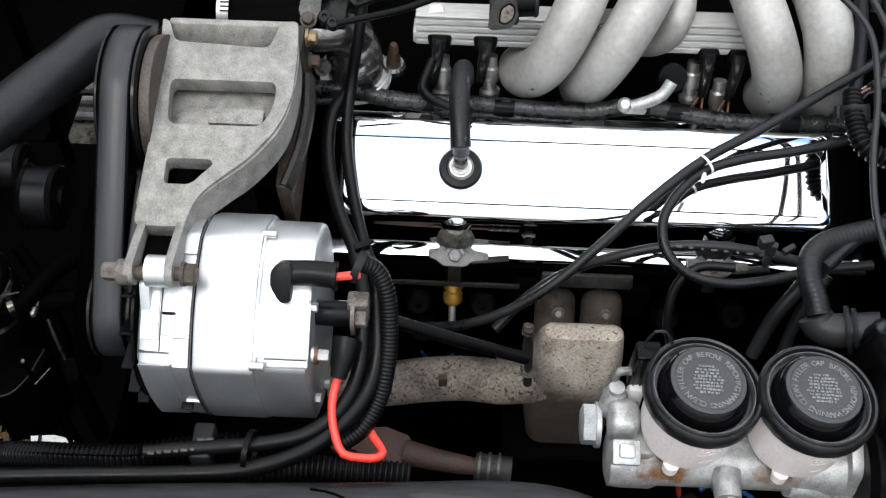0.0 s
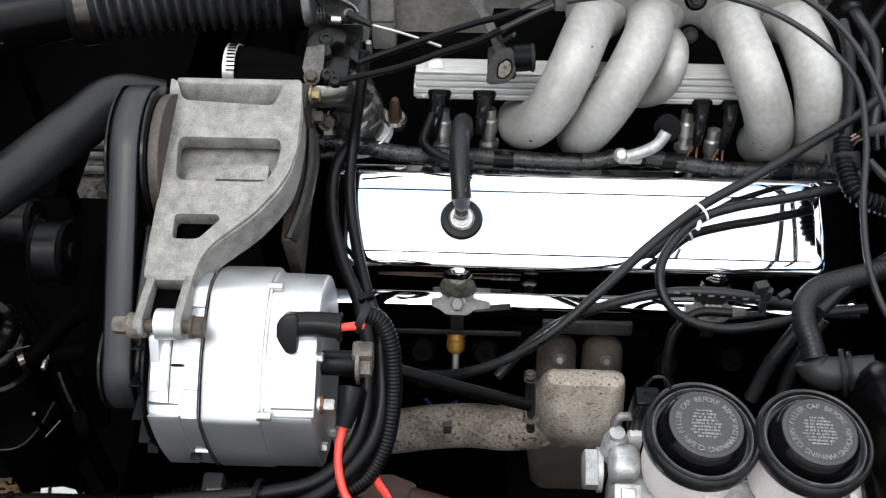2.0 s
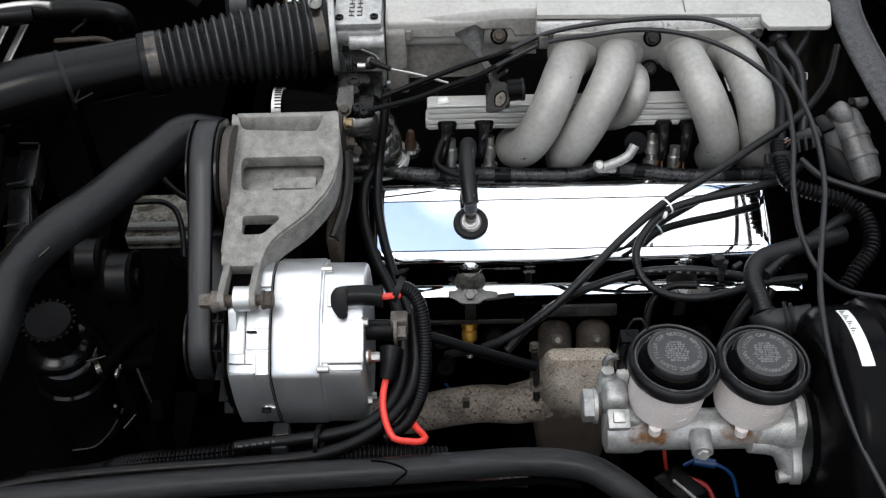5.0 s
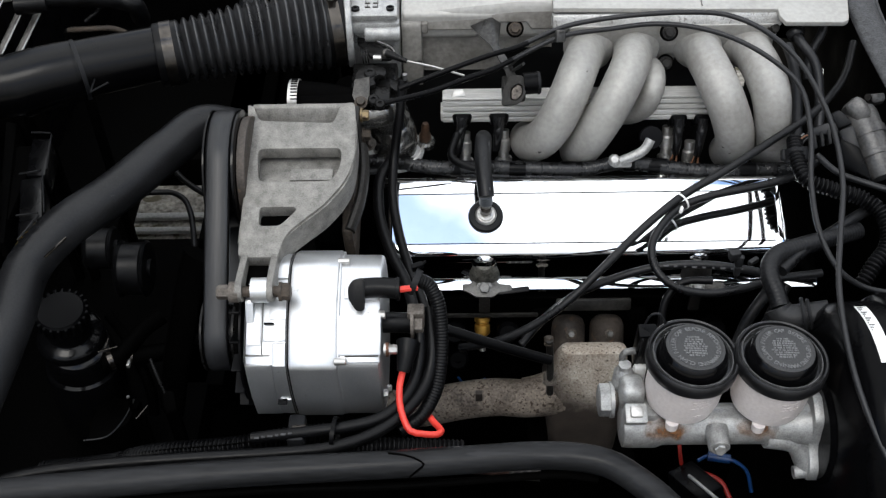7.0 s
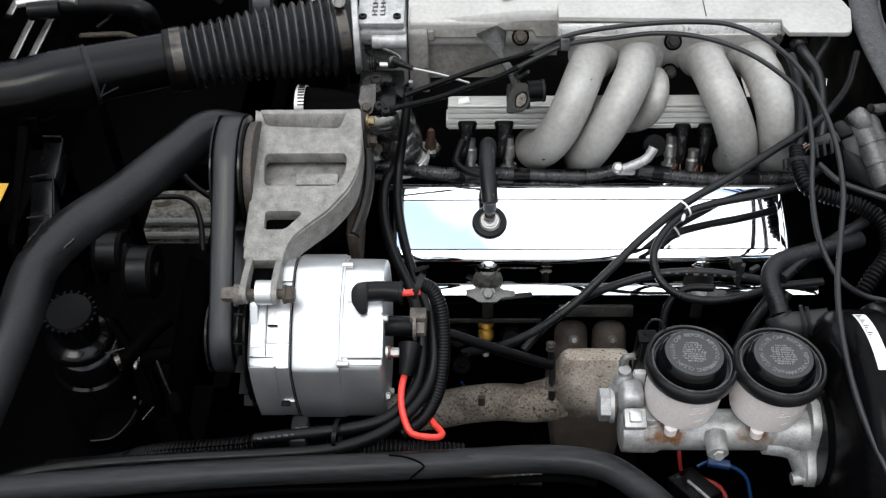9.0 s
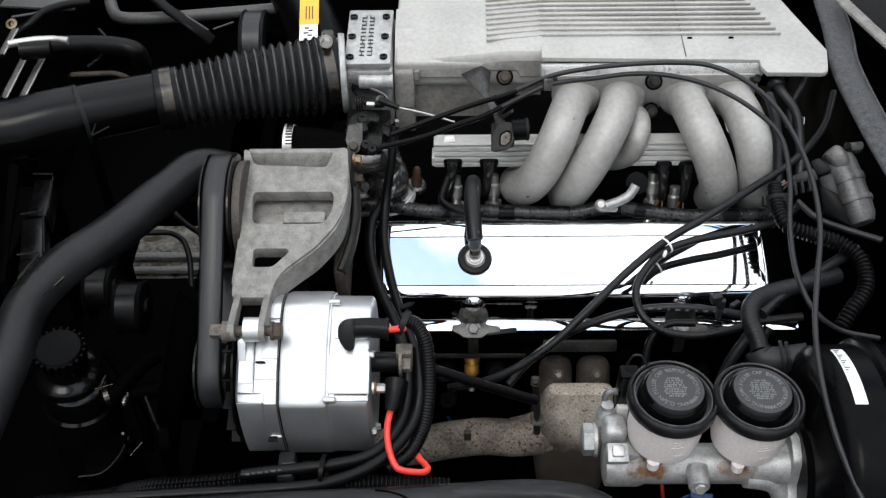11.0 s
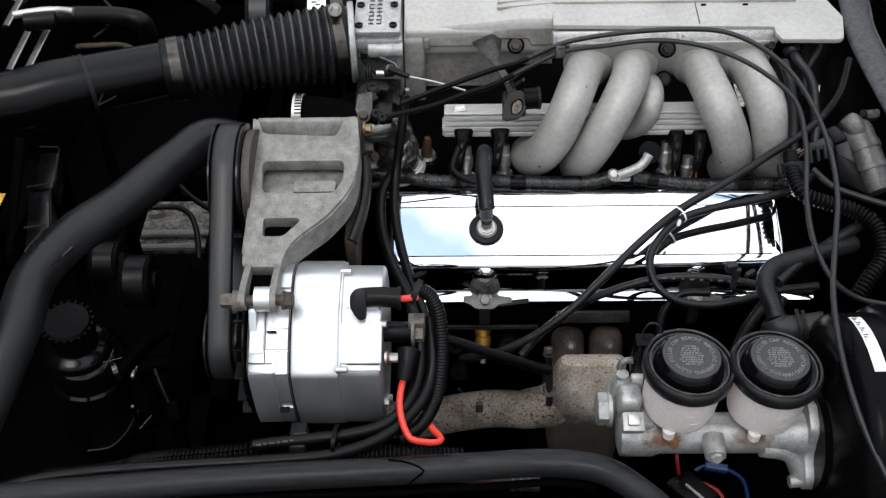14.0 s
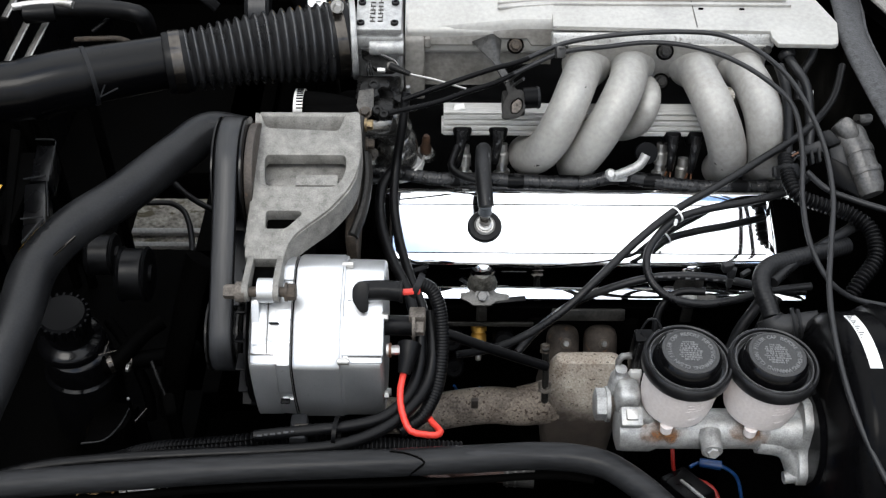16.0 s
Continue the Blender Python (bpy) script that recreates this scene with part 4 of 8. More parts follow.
RUN = "grey cast aluminium intake runner tube, lightly chipped"
runner([(0.125, 0.238, 0.851), (0.1182, 0.205, 0.8646), (0.1064, 0.165, 0.871), (0.0933, 0.138, 0.8526), (0.0793, 0.128, 0.8222), (0.0655, 0.137, 0.7915), (0.056, 0.155, 0.772), (0.055, 0.18, 0.758)], 0.0207, RUN,
       (((0.0622, 0.1116, 0.7918), 0.0022), ((0.0575, 0.1096, 0.7894), 0.0009), ((0.1203, 0.1301, 0.8942), 0.001)))
runner([(0.1772, 0.238, 0.8524), (0.1698, 0.205, 0.8652), (0.1607, 0.165, 0.8698), (0.1443, 0.138, 0.8486), (0.1277, 0.128, 0.8188), (0.1151, 0.138, 0.7831), (0.112, 0.16, 0.755)], 0.0207, RUN)
runner([(0.2454, 0.238, 0.8522), (0.2435, 0.205, 0.8643), (0.2499, 0.165, 0.8638), (0.2607, 0.138, 0.8484), (0.2738, 0.128, 0.8187), (0.2842, 0.138, 0.7822), (0.286, 0.162, 0.75)], 0.0209, RUN,
       (((0.2637, 0.1153, 0.7939), 0.0017), ((0.2716, 0.111, 0.7864), 0.0014)))
runner([(0.2996, 0.238, 0.8521), (0.2982, 0.205, 0.8641), (0.3047, 0.165, 0.8637), (0.3126, 0.138, 0.8483), (0.3199, 0.128, 0.8186), (0.329, 0.138, 0.7804), (0.331, 0.162, 0.75)], 0.0209, RUN)
runner([(0.185, 0.215, 0.838), (0.191, 0.185, 0.846), (0.188, 0.163, 0.84), (0.181, 0.162, 0.818), (0.168, 0.173, 0.8), (0.152, 0.19, 0.788)], 0.013, "smaller grey intake tube behind the front pair", (), False)

# ---- plenum ----
def plenum():
    t = thing("intake_plenum", (0.15, 0.36, 0.80), "wide grey cast aluminium intake plenum with fine ribs on top", "plenum")
    body = extrude_x([(0.228, 0.868), (0.226, 0.898), (0.236, 0.903), (0.30, 0.909), (0.45, 0.915), (0.56, 0.908), (0.57, 0.87), (0.5, 0.83), (0.28, 0.83)], -0.088, 0.335, 4)
    part("body", sharp_bevel(body, 0.004), ALU_PLENUM, t)

    def front_section(x):
        b = 0.8935 + 0.0125 * min(1.0, max(0.0, (x + 0.077) / 0.117))
        arch = 0.009 if 0.016 < x < 0.056 else 0.0
        return [(x, y, z) for y, z in ((0.31, 0.9195), (0.27, 0.9168), (0.249, b + 0.0095), (0.2375, b + 0.0068), (0.2315, b + 0.0045), (0.2285, b + 0.0005), (0.2272, b - 0.006), (0.2245, 0.8835 + arch),
                                       (0.2242, 0.8808 + arch), (0.2252, 0.8788 + arch), (0.228, 0.8778 + arch), (0.2335, 0.8772 + arch), (0.2362, 0.8745 + arch), (0.2368, 0.868), (0.237, 0.816 if x < 0.022 else 0.846), (0.31, 0.816 if x < 0.022 else 0.846))]

    xs = [-0.0885 + 0.005 * k for k in range(34)] + [0.0815]
    part("front_lip", loft([[(x, y, z) for _, y, z in front_section(min(x, 0.0785))[:7]] + [(x, 0.31, 0.886)] for x in xs]), ALU_PLENUM, t, smooth=28)
    part("front_wall", loft([[(x, y, z) for _, y, z in front_section(min(x, 0.0785))[6:]] + [(x, 0.31, 0.884)] for x in xs]), ALU_STAIN_SHADE, t, "brown-stained front wall, its shade darkened into the colour", smooth=28)
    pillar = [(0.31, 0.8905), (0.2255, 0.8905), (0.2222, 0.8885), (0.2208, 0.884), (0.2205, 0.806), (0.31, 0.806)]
    part("end_pillar", sharp_bevel(extrude_x(pillar, -0.0895, -0.0665, 1), 0.0022, 2, 40), ALU_STAIN_SHADE, t)
    part("pillar_step", sharp_bevel(extrude_x([(0.2215, 0.8895), (0.2215, 0.878), (0.225, 0.8745), (0.24, 0.8745), (0.24, 0.8905), (0.227, 0.8905)], -0.0667, -0.0595, 1), 0.0015, 2, 40), ALU_STAIN_SHADE, t)
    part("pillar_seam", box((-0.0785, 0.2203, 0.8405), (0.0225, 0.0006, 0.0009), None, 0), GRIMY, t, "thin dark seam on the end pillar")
    cover = [(0.079, 0.216, 0.909), (0.322, 0.209, 0.909), (0.322, 0.198, 0.909), (0.327, 0.187, 0.906), (0.3865, 0.1855, 0.906), (0.3915, 0.1868, 0.906), (0.3945, 0.1905, 0.906), (0.396, 0.197, 0.906), (0.401, 0.225, 0.912)]
    top = [Vector(p[:2]) for p in cover] + [Vector(q) for q in ((0.34, 0.42), (0.29, 0.56), (-0.086, 0.56), (-0.086, 0.272), (0.079, 0.272))]
    lid = plate(top, [], 0.0, 0.006, lambda x, y, z: (x, y, 0.9055 + 0.09 * (min(y, 0.30) - 0.215) + 0.04 * (max(y, 0.30) - 0.30) + z), 0.002)
    part("lid", lid, ALU_PLENUM, t, "pale satin lid plate with a notched edge")
    for k in range(12):
        y = 0.256 + k * 0.0098
        z = 0.9055 + 0.09 * (min(y, 0.30) - 0.215) + 0.04 * (max(y, 0.30) - 0.30) + 0.0068
        part("rib", join(box((0.2165 - 0.002 * k, y, z), (0.277 - 0.004 * k, 0.0046, 0.0042), None, 0.0014),
                         box((0.049, y - 0.0042, z - 0.0006), (0.064, 0.0042, 0.0036), Matrix.Rotation(radians(7.8), 3, "Z"), 0.0012)), ALU_PLENUM, t)
    part("seam", box((0.241, 0.30, 0.9188), (0.0007, 0.17, 0.0014), Matrix.Rotation(radians(4.5), 3, "X"), 0), GRIMY, t, "fine seam across the lid")
    for x in (0.25, 0.297):
        part("notch", box((x, 0.2485, 0.9146), (0.006, 0.0025, 0.003), None, 0.001), SHADE_BLACK, t, "small dark notch")
    part("flange", box((0.203, 0.2135, 0.8965), (0.25, 0.02, 0.015), Matrix.Rotation(radians(-25), 3, "X"), 0.002), FLANGE, t, "bright machined flange")
    for at in ((0.2045, 0.196, 0.8915), (0.2075, 0.204, 0.845), (0.038, 0.222, 0.8815)):
        part("bolt", hexbolt(at, (0, -0.8, 0.6), 0.0056, 0.009), RUST_DARK if at[0] < 0.1 else DARK_CAST, t, "rusty flange bolt")
        # a black ring paints the recess shade; nothing is sunk here
        part("bolt_seat", lathe([(0.0075, -0.001), (0.0098, -0.001), (0.0098, 0.002), (0.0075, 0.002)], at, (0, -0.8, 0.6), 24), SHADE_BLACK, t, "black ring painting the shade of the bolt's recess")
    web = plate([Vector(q) for q in smooth_loop([(0.096, 0.897), (0.327, 0.897), (0.322, 0.862), (0.262, 0.858), (0.226, 0.862), (0.218, 0.842), (0.208, 0.834), (0.198, 0.842), (0.19, 0.862), (0.15, 0.858), (0.1, 0.862)], 0.008)], [], 0.0, 0.02,
                lambda a, b, c: (a, 0.2 + c + 0.25 * (0.897 - b), b), 0.003)
    part("runner_flange", web, ALU_RUNNER, t)
    part("side_bolt", hexbolt((0.3195, 0.203, 0.8905), (0.2, -0.8, 0.5), 0.005, 0.007), DARK_CAST, t, "dark bolt end under the flange")


plenum()

# ---- throttle body, bellows, duct ----
def throttle_body():
    t = thing("throttle_assembly", (-0.118, 0.25, 0.80), "cast aluminium throttle body with a screwed top plate", "throttle body")
    part("body", box((-0.118, 0.268, 0.862), (0.054, 0.105, 0.09), None, 0.006), ALU_RAW, t)
    pm = Matrix.Rotation(radians(4), 3, "X")
    part("top_plate", box((-0.1185, 0.2635, 0.909), (0.0525, 0.104, 0.006), pm, 0.0015), ALU_RAW, t, "bright cast plate with raised lettering worn away")
    for i in range(3):
        for x in (-0.1385, -0.1002):
            y = 0.2225 + 0.0385 * i
            part("screw", lathe([(0.0046, 0), (0.0046, 0.003), (0.0036, 0.0036), (0.0024, 0.0036), (0.0024, 0.0015), (0, 0.0015)], (x, y, 0.9115 + 0.07 * (y - 0.2635)), (0, 0, 1), 18), PAINT_BLACK, t, "black screw head")
    rng = random.Random(8)
    for k in range(11):
        for x in (-0.1255, -0.1165):
            y = 0.226 + 0.0072 * k
            z = 0.9125 + 0.07 * (y - 0.2635)
            part("raised_mark", box((x, y, z), (0.0058, 0.0014, 0.0016), pm, 0.0004), GRIMY, t, "worn raised mark in dark grey")
            if rng.random() < 0.7:
                part("raised_mark", box((x + rng.choice((-0.0022, 0.0, 0.0022)), y + 0.0024, z), (0.0013, 0.004, 0.0016), pm, 0.0004), GRIMY, t, "worn raised mark in dark grey")
    part("neck", lathe([(0.025, 0), (0.038, 0), (0.041, 0.006), (0.041, 0.0255), (0.0455, 0.0262), (0.0462, 0.027), (0.0462, 0.032), (0.0455, 0.033), (0.02, 0.034)], (-0.178, 0.2325, 0.8795), (1, 0.1, 0), 48), ALU_RAW, t, "bright throttle body flange")
    part("front_step", box((-0.118, 0.219, 0.892), (0.056, 0.018, 0.014), None, 0.004), ALU_RAW, t)
    part("shaft_barrel", lathe([(0.0, -0.129), (0.0085, -0.129), (0.0095, -0.127), (0.0095, -0.0915), (0.0085, -0.09), (0.0, -0.09)], (0, 0.2125, 0.8845), (1, 0, 0), 28), ALU_RAW, t, "bright machined shaft barrel")
    part("shaft_web", hull([(-0.126, 0.205, 0.883), (-0.0905, 0.205, 0.883), (-0.101, 0.211, 0.862), (-0.105, 0.211, 0.862), (-0.126, 0.222, 0.88), (-0.0905, 0.222, 0.88), (-0.101, 0.222, 0.86)], 0.0015), ALU_RAW, t)
    part("lower_boss", box((-0.118, 0.232, 0.852), (0.05, 0.024, 0.05), None, 0.004), GRIMY, t, "dark grey lower casting")


throttle_body()
BEL_A, BEL_B = (-0.331, 0.189, 0.880), (-0.1725, 0.2302, 0.880)


def bellows():
    t = thing("intake_bellows", BEL_A, "black corrugated rubber intake bellows held by steel clamps", "intake bellows")
    a, b = Vector(BEL_A), Vector(BEL_B)
    d = (b - a).normalized()
    mid = (a + b) / 2 + Vector((0, 0.002, 0.002))
    part("bellows", tube([a, mid, b], 0.0322, 48, 0.0011, ridge=((b - a).length / 16.5, 0.0034, 0.6), r_end=0.0425), BELLOWS, t)
    for p, r in ((a - d * 0.012, 0.034), (b + d * 0.0065, 0.0425)):
        part("cuff", lathe([(r - 0.003, -0.014), (r, -0.014), (r + 0.001, -0.012), (r + 0.001, 0.012), (r, 0.014), (r - 0.003, 0.014)], p, d, 48), RUBBER, t)
        part("hose_clamp", lathe([(r + 0.001, -0.006), (r + 0.0022, -0.006), (r + 0.0022, 0.006), (r + 0.001, 0.006)], p, d, 48), STEEL_DARK, t, "tarnished steel worm clamp")
    p = b + d * 0.009
    part("clamp_screw", hexbolt(p + Vector((0, -0.008, 0.05)), (0.1, -0.9, 0.3), 0.0055, 0.014), STEEL, t)
    part("screw_house", box(p + Vector((0, 0.004, 0.046)), (0.014, 0.022, 0.012), None, 0.003), STEEL_DARK, t)
    duct = thing("air_duct", (-0.45, 0.14, 0.8), "smooth black plastic intake air duct", "air duct")
    part("duct", tube([(-0.339, 0.192, 0.880), (-0.388, 0.175, 0.880), (-0.435, 0.159, 0.880), (-0.487, 0.140, 0.877), (-0.547, 0.129, 0.874), (-0.643, 0.114, 0.870)], 0.0295, 40, 0.008, r_end=0.036), DUCT, duct)
    part("seam_ring", tube([(-0.434, 0.159, 0.880), (-0.438, 0.157, 0.880)], 0.0335, 40), PLASTIC_GREY, duct)
    part("cuff", tube([(-0.438, 0.157, 0.880), (-0.467, 0.147, 0.879), (-0.499, 0.136, 0.876)], 0.0335, 40, r_end=0.0352), DUCT, duct)
    for tip in ((-0.392, 0.114, 0.895), (-0.405, 0.113, 0.900)):
        part("tie_tail", tube([(-0.410, 0.105, 0.890), tip], 0.0009, 6, raw=True), PLASTIC_GREY, duct)


bellows()

# ---- radiator hose ----
def hose_thing(name, pts, r, mat, label, category="hose", **kw):
    t = thing(name, pts[0], label, category)
    part("hose", tube(pts, r, kw.pop("seg", 14), **kw), mat, t)
    return t


hose_thing("radiator_hose", [(-0.259, 0.090, 0.850), (-0.293, 0.082, 0.862), (-0.321, 0.045, 0.862), (-0.368, -0.015, 0.855), (-0.409, -0.059, 0.850), (-0.434, -0.100, 0.840), (-0.441, -0.152, 0.825), (-0.456, -0.206, 0.800), (-0.475, -0.253, 0.770)], 0.0215, RUBBER_GREY, "thick black rubber radiator hose", seg=28)

CAP_EDGE = material("worn_cap_edge", (0.03, 0.03, 0.031), (0.1, 0.1, 0.102), 0.4, 0.6, 0, 90, 600, 0.1, spec=0.3)
CAP_RIM = material("satin_cap_rubber", (0.0045, 0.0045, 0.005), (0.014, 0.014, 0.015), 0.3, 0.45, 0, 60, 500, 0.12, spec=0.4, spot=(0.03, 0.03, 0.031), spot_at=0.66, spot_scale=120)
# ---- brake master cylinder ----
MC_Y, MC_Z = -0.226, 0.762


def reservoir(x, y):
    z_ = Vector((0.06, -0.01, 1)).normalized()
    b_ = Vector((x, y, 0.84)) - z_ * 0.84
    t = thing("fluid_reservoir", (x, y, MC_Z), "cloudy white plastic fluid reservoir with a black screw cap", "reservoir", "brake fluid reservoirs")
    part("cup", lathe([(0.005, 0.775), (0.027, 0.775), (0.031, 0.778), (0.0335, 0.79), (0.0345, 0.827), (0.02, 0.827)], b_, z_, 48), TANK, t)
    part("cap_rim", lathe([(0.03, 0.8255), (0.0388, 0.8255), (0.0402, 0.8275), (0.0405, 0.8355), (0.0398, 0.8385), (0.0385, 0.8398), (0.0372, 0.839), (0.0364, 0.8365), (0.0362, 0.833), (0.03, 0.833)], b_, z_, 64), CAP_RIM, t)
    part("cap_groove", lathe([(0.0, 0.8315), (0.0362, 0.8315), (0.0362, 0.8325), (0.0, 0.8325)], b_, z_, 48), PLASTIC, t)
    part("cap_ring", lathe([(0.0335, 0.832), (0.0352, 0.832), (0.0352, 0.8375), (0.0346, 0.8386), (0.034, 0.8386), (0.0335, 0.8375)], b_, z_, 64), CAP_EDGE, t, "worn raised ring on the cap")
    cap = part("cap", lathe([(0.0, 0.831), (0.0318, 0.831), (0.0308, 0.836), (0.0292, 0.8425), (0.0274, 0.8465), (0.0256, 0.848), (0.0, 0.848)], b_, z_, 64), PAINT_BLACK, t, "glossy black screw cap")
    part("cap_face", lathe([(0.0, 0.8472), (0.0254, 0.8472), (0.0254, 0.8484), (0.0245, 0.849), (0.023, 0.8491), (0.0222, 0.8485), (0, 0.8485)], b_, z_, 64), CAP, cap, "cap face in lighter grey than its sides, with moulded lettering")
    for row, z in enumerate((0.812, 0.808, 0.804, 0.792)):
        for k in range(5 if row < 3 else 3):
            a = radians(-88 + 6.4 * k + (2 if row % 2 else 0) + (5 if row == 3 else 0))
            d = Vector((math.cos(a), math.sin(a), 0))
            part("level_mark", box(b_ + z_ * z + d * (0.0342 if row < 3 else 0.0337), (0.0004, 0.0031 - 0.0007 * ((k + row) % 2), 0.0014), Matrix.Rotation(a, 3, "Z"), 0.0002), TANK, t, "faint moulded level mark")
    part("foot", lathe([(0.0, 0.768), (0.0055, 0.768), (0.006, 0.777), (0.0, 0.777)], (x - 0.014, y - 0.0262, 0), (0, 0, 1), 20), TANK, t)
    return t, cap


RES = [reservoir(0.175, -0.212), reservoir(0.251, -0.215)]


def master_cylinder():
    t = thing("brake_master_cylinder", (0.2, MC_Y, 0.73), "cast aluminium brake master cylinder with rust stains", "brake cylinder")
    body = bmesh.new()
    lathe([(0.014, 0.118), (0.0205, 0.12), (0.0213, 0.126), (0.0213, 0.15), (0.0188, 0.156), (0.0188, 0.27), (0.0205, 0.276), (0.0205, 0.3)], (0, MC_Y, MC_Z - 0.012), (1, 0, 0), 36, body)
    part("body", body, ALU_RAW, t)
    for x, w in ((0.137, 0.03), (0.175, 0.036), (0.251, 0.036)):
        part("seat", box((x, MC_Y + 0.008, MC_Z + 0.002), (w, 0.036, 0.024), None, 0.006), ALU_RAW, t)
    for x0, x1, a0, a1 in ((0.138, 0.182, 8, 92), (0.155, 0.176, 30, 84), (0.22, 0.258, 15, 85)):
        wash = bmesh.new()
        rows = [[wash.verts.new((x0 + (x1 - x0) * i / 8, MC_Y - 0.0216 * math.sin(a), MC_Z - 0.012 + 0.0216 * math.cos(a))) for i in range(9)] for a in (radians(a0 + (a1 - a0) * k / 8) for k in range(9))]
        for p, q in zip(rows, rows[1:]):
            for k in range(8):
                wash.faces.new((p[k], p[k + 1], q[k + 1], q[k]))
        part("rust_stain", wash, RUST_WASH, t, "orange rust run below the reservoir")
    part("port_block", box((0.128, -0.212, 0.78), (0.022, 0.026, 0.03), None, 0.007, None, 3), ALU_RAW, t)
    part("end_plug", hexbolt((0.114, -0.204, 0.758), (-1, 0, 0), 0.0155, 0.014, 1.1), ALU_RAW, t)
    part("side_boss", tube([(0.203, MC_Y - 0.012, MC_Z - 0.003), (0.203, -0.258, 0.757)], 0.0108, 20, raw=True, r_end=0.0095), ALU_RAW, t)
    part("bleed_bolt", hexbolt((0.203, -0.256, 0.757), (0, -0.9, 0.35), 0.0056, 0.007), STEEL, t)
    part("square_boss", box((0.1285, -0.2375, 0.781), (0.02, 0.018, 0.012), Matrix.Rotation(radians(25), 3, "X"), 0.002), ALU_RAW, t)
    part("square_nut", box((0.1285, -0.2395, 0.787), (0.011, 0.010, 0.008), Matrix.Rotation(radians(25), 3, "X"), 0.0015), STEEL, t)
    flange = plate([Vector(q) for q in smooth_loop([(-0.222, 0.785), (-0.205, 0.775), (-0.205, 0.745), (-0.225, 0.722), (-0.25, 0.706), (-0.264, 0.711), (-0.265, 0.728), (-0.247, 0.742), (-0.243, 0.775)], 0.006)], [], 0.288, 0.302,
                   lambda a, b, c: (c, a, b), 0.003)
    part("mounting_flange", flange, ALU_RAW, t)
    part("flange_arm", tube([(0.25, MC_Y - 0.012, 0.745), (0.278, MC_Y - 0.014, 0.738), (0.29, -0.251, 0.718)], 0.010, 16), ALU_RAW, t)
    part("flange_stud", tube([(0.30, -0.255, 0.717), (0.277, -0.2565, 0.7155)], 0.006, 12, raw=True), ALU_RAW, t)
    t.location.y += 0.004
    port = thing("brake_line", (0.13, -0.205, 0.78), "bent steel brake line entering the master cylinder", "brake line")
    part("line", tube([(0.122, -0.184, 0.790), (0.120, -0.185, 0.803), (0.123, -0.184, 0.808), (0.132, -0.183, 0.808)], 0.0032, 12), DULL_STEEL, port)
    part("fitting", lathe([(0.0105, -0.02), (0.0095, -0.002), (0.0075, 0.003), (0.0058, 0.005), (0.0058, 0.01), (0, 0.01)], (0.122, -0.192, 0.790), (0, 0, 1), 12), ALU_RAW, port)


master_cylinder()


# ---- brake booster ----
def booster():
    c = (0.0, -0.225, 0.745)
    t = thing("brake_booster", (0.36, -0.225, 0.62), "round black painted brake booster drum", "brake booster")
    prof = [(0.0, 0.296), (0.045, 0.296), (0.05, 0.300), (0.09, 0.302), (0.107, 0.307), (0.1145, 0.315), (0.1165, 0.322), (0.1165, 0.352), (0.122, 0.355), (0.124, 0.36), (0.122, 0.366), (0.1165, 0.369), (0.115, 0.42), (0.1, 0.45), (0.0, 0.455)]
    part("drum", lathe(prof, c, (1, 0, 0), 96), DRUM, t)
    part("hose_port", tube([(0.2775, -0.116, 0.789), (0.281, -0.1215, 0.785), (0.288, -0.1255, 0.785), (0.300, -0.1275, 0.7885), (0.322, -0.130, 0.796)], 0.0132, 24), PORT_GREY, t, "dark plastic elbow into the drum")
    for at, r in (((0.3, -0.1275, 0.7885), 0.0185), ((0.305, -0.128, 0.79), 0.0165)):
        part("port_collar", lathe([(0.012, -0.0018), (r, -0.0018), (r + 0.0006, 0.0), (r, 0.0018), (0.012, 0.0018)], at, (0.93, -0.08, 0.3), 32), PLASTIC_GREY, t)


booster()

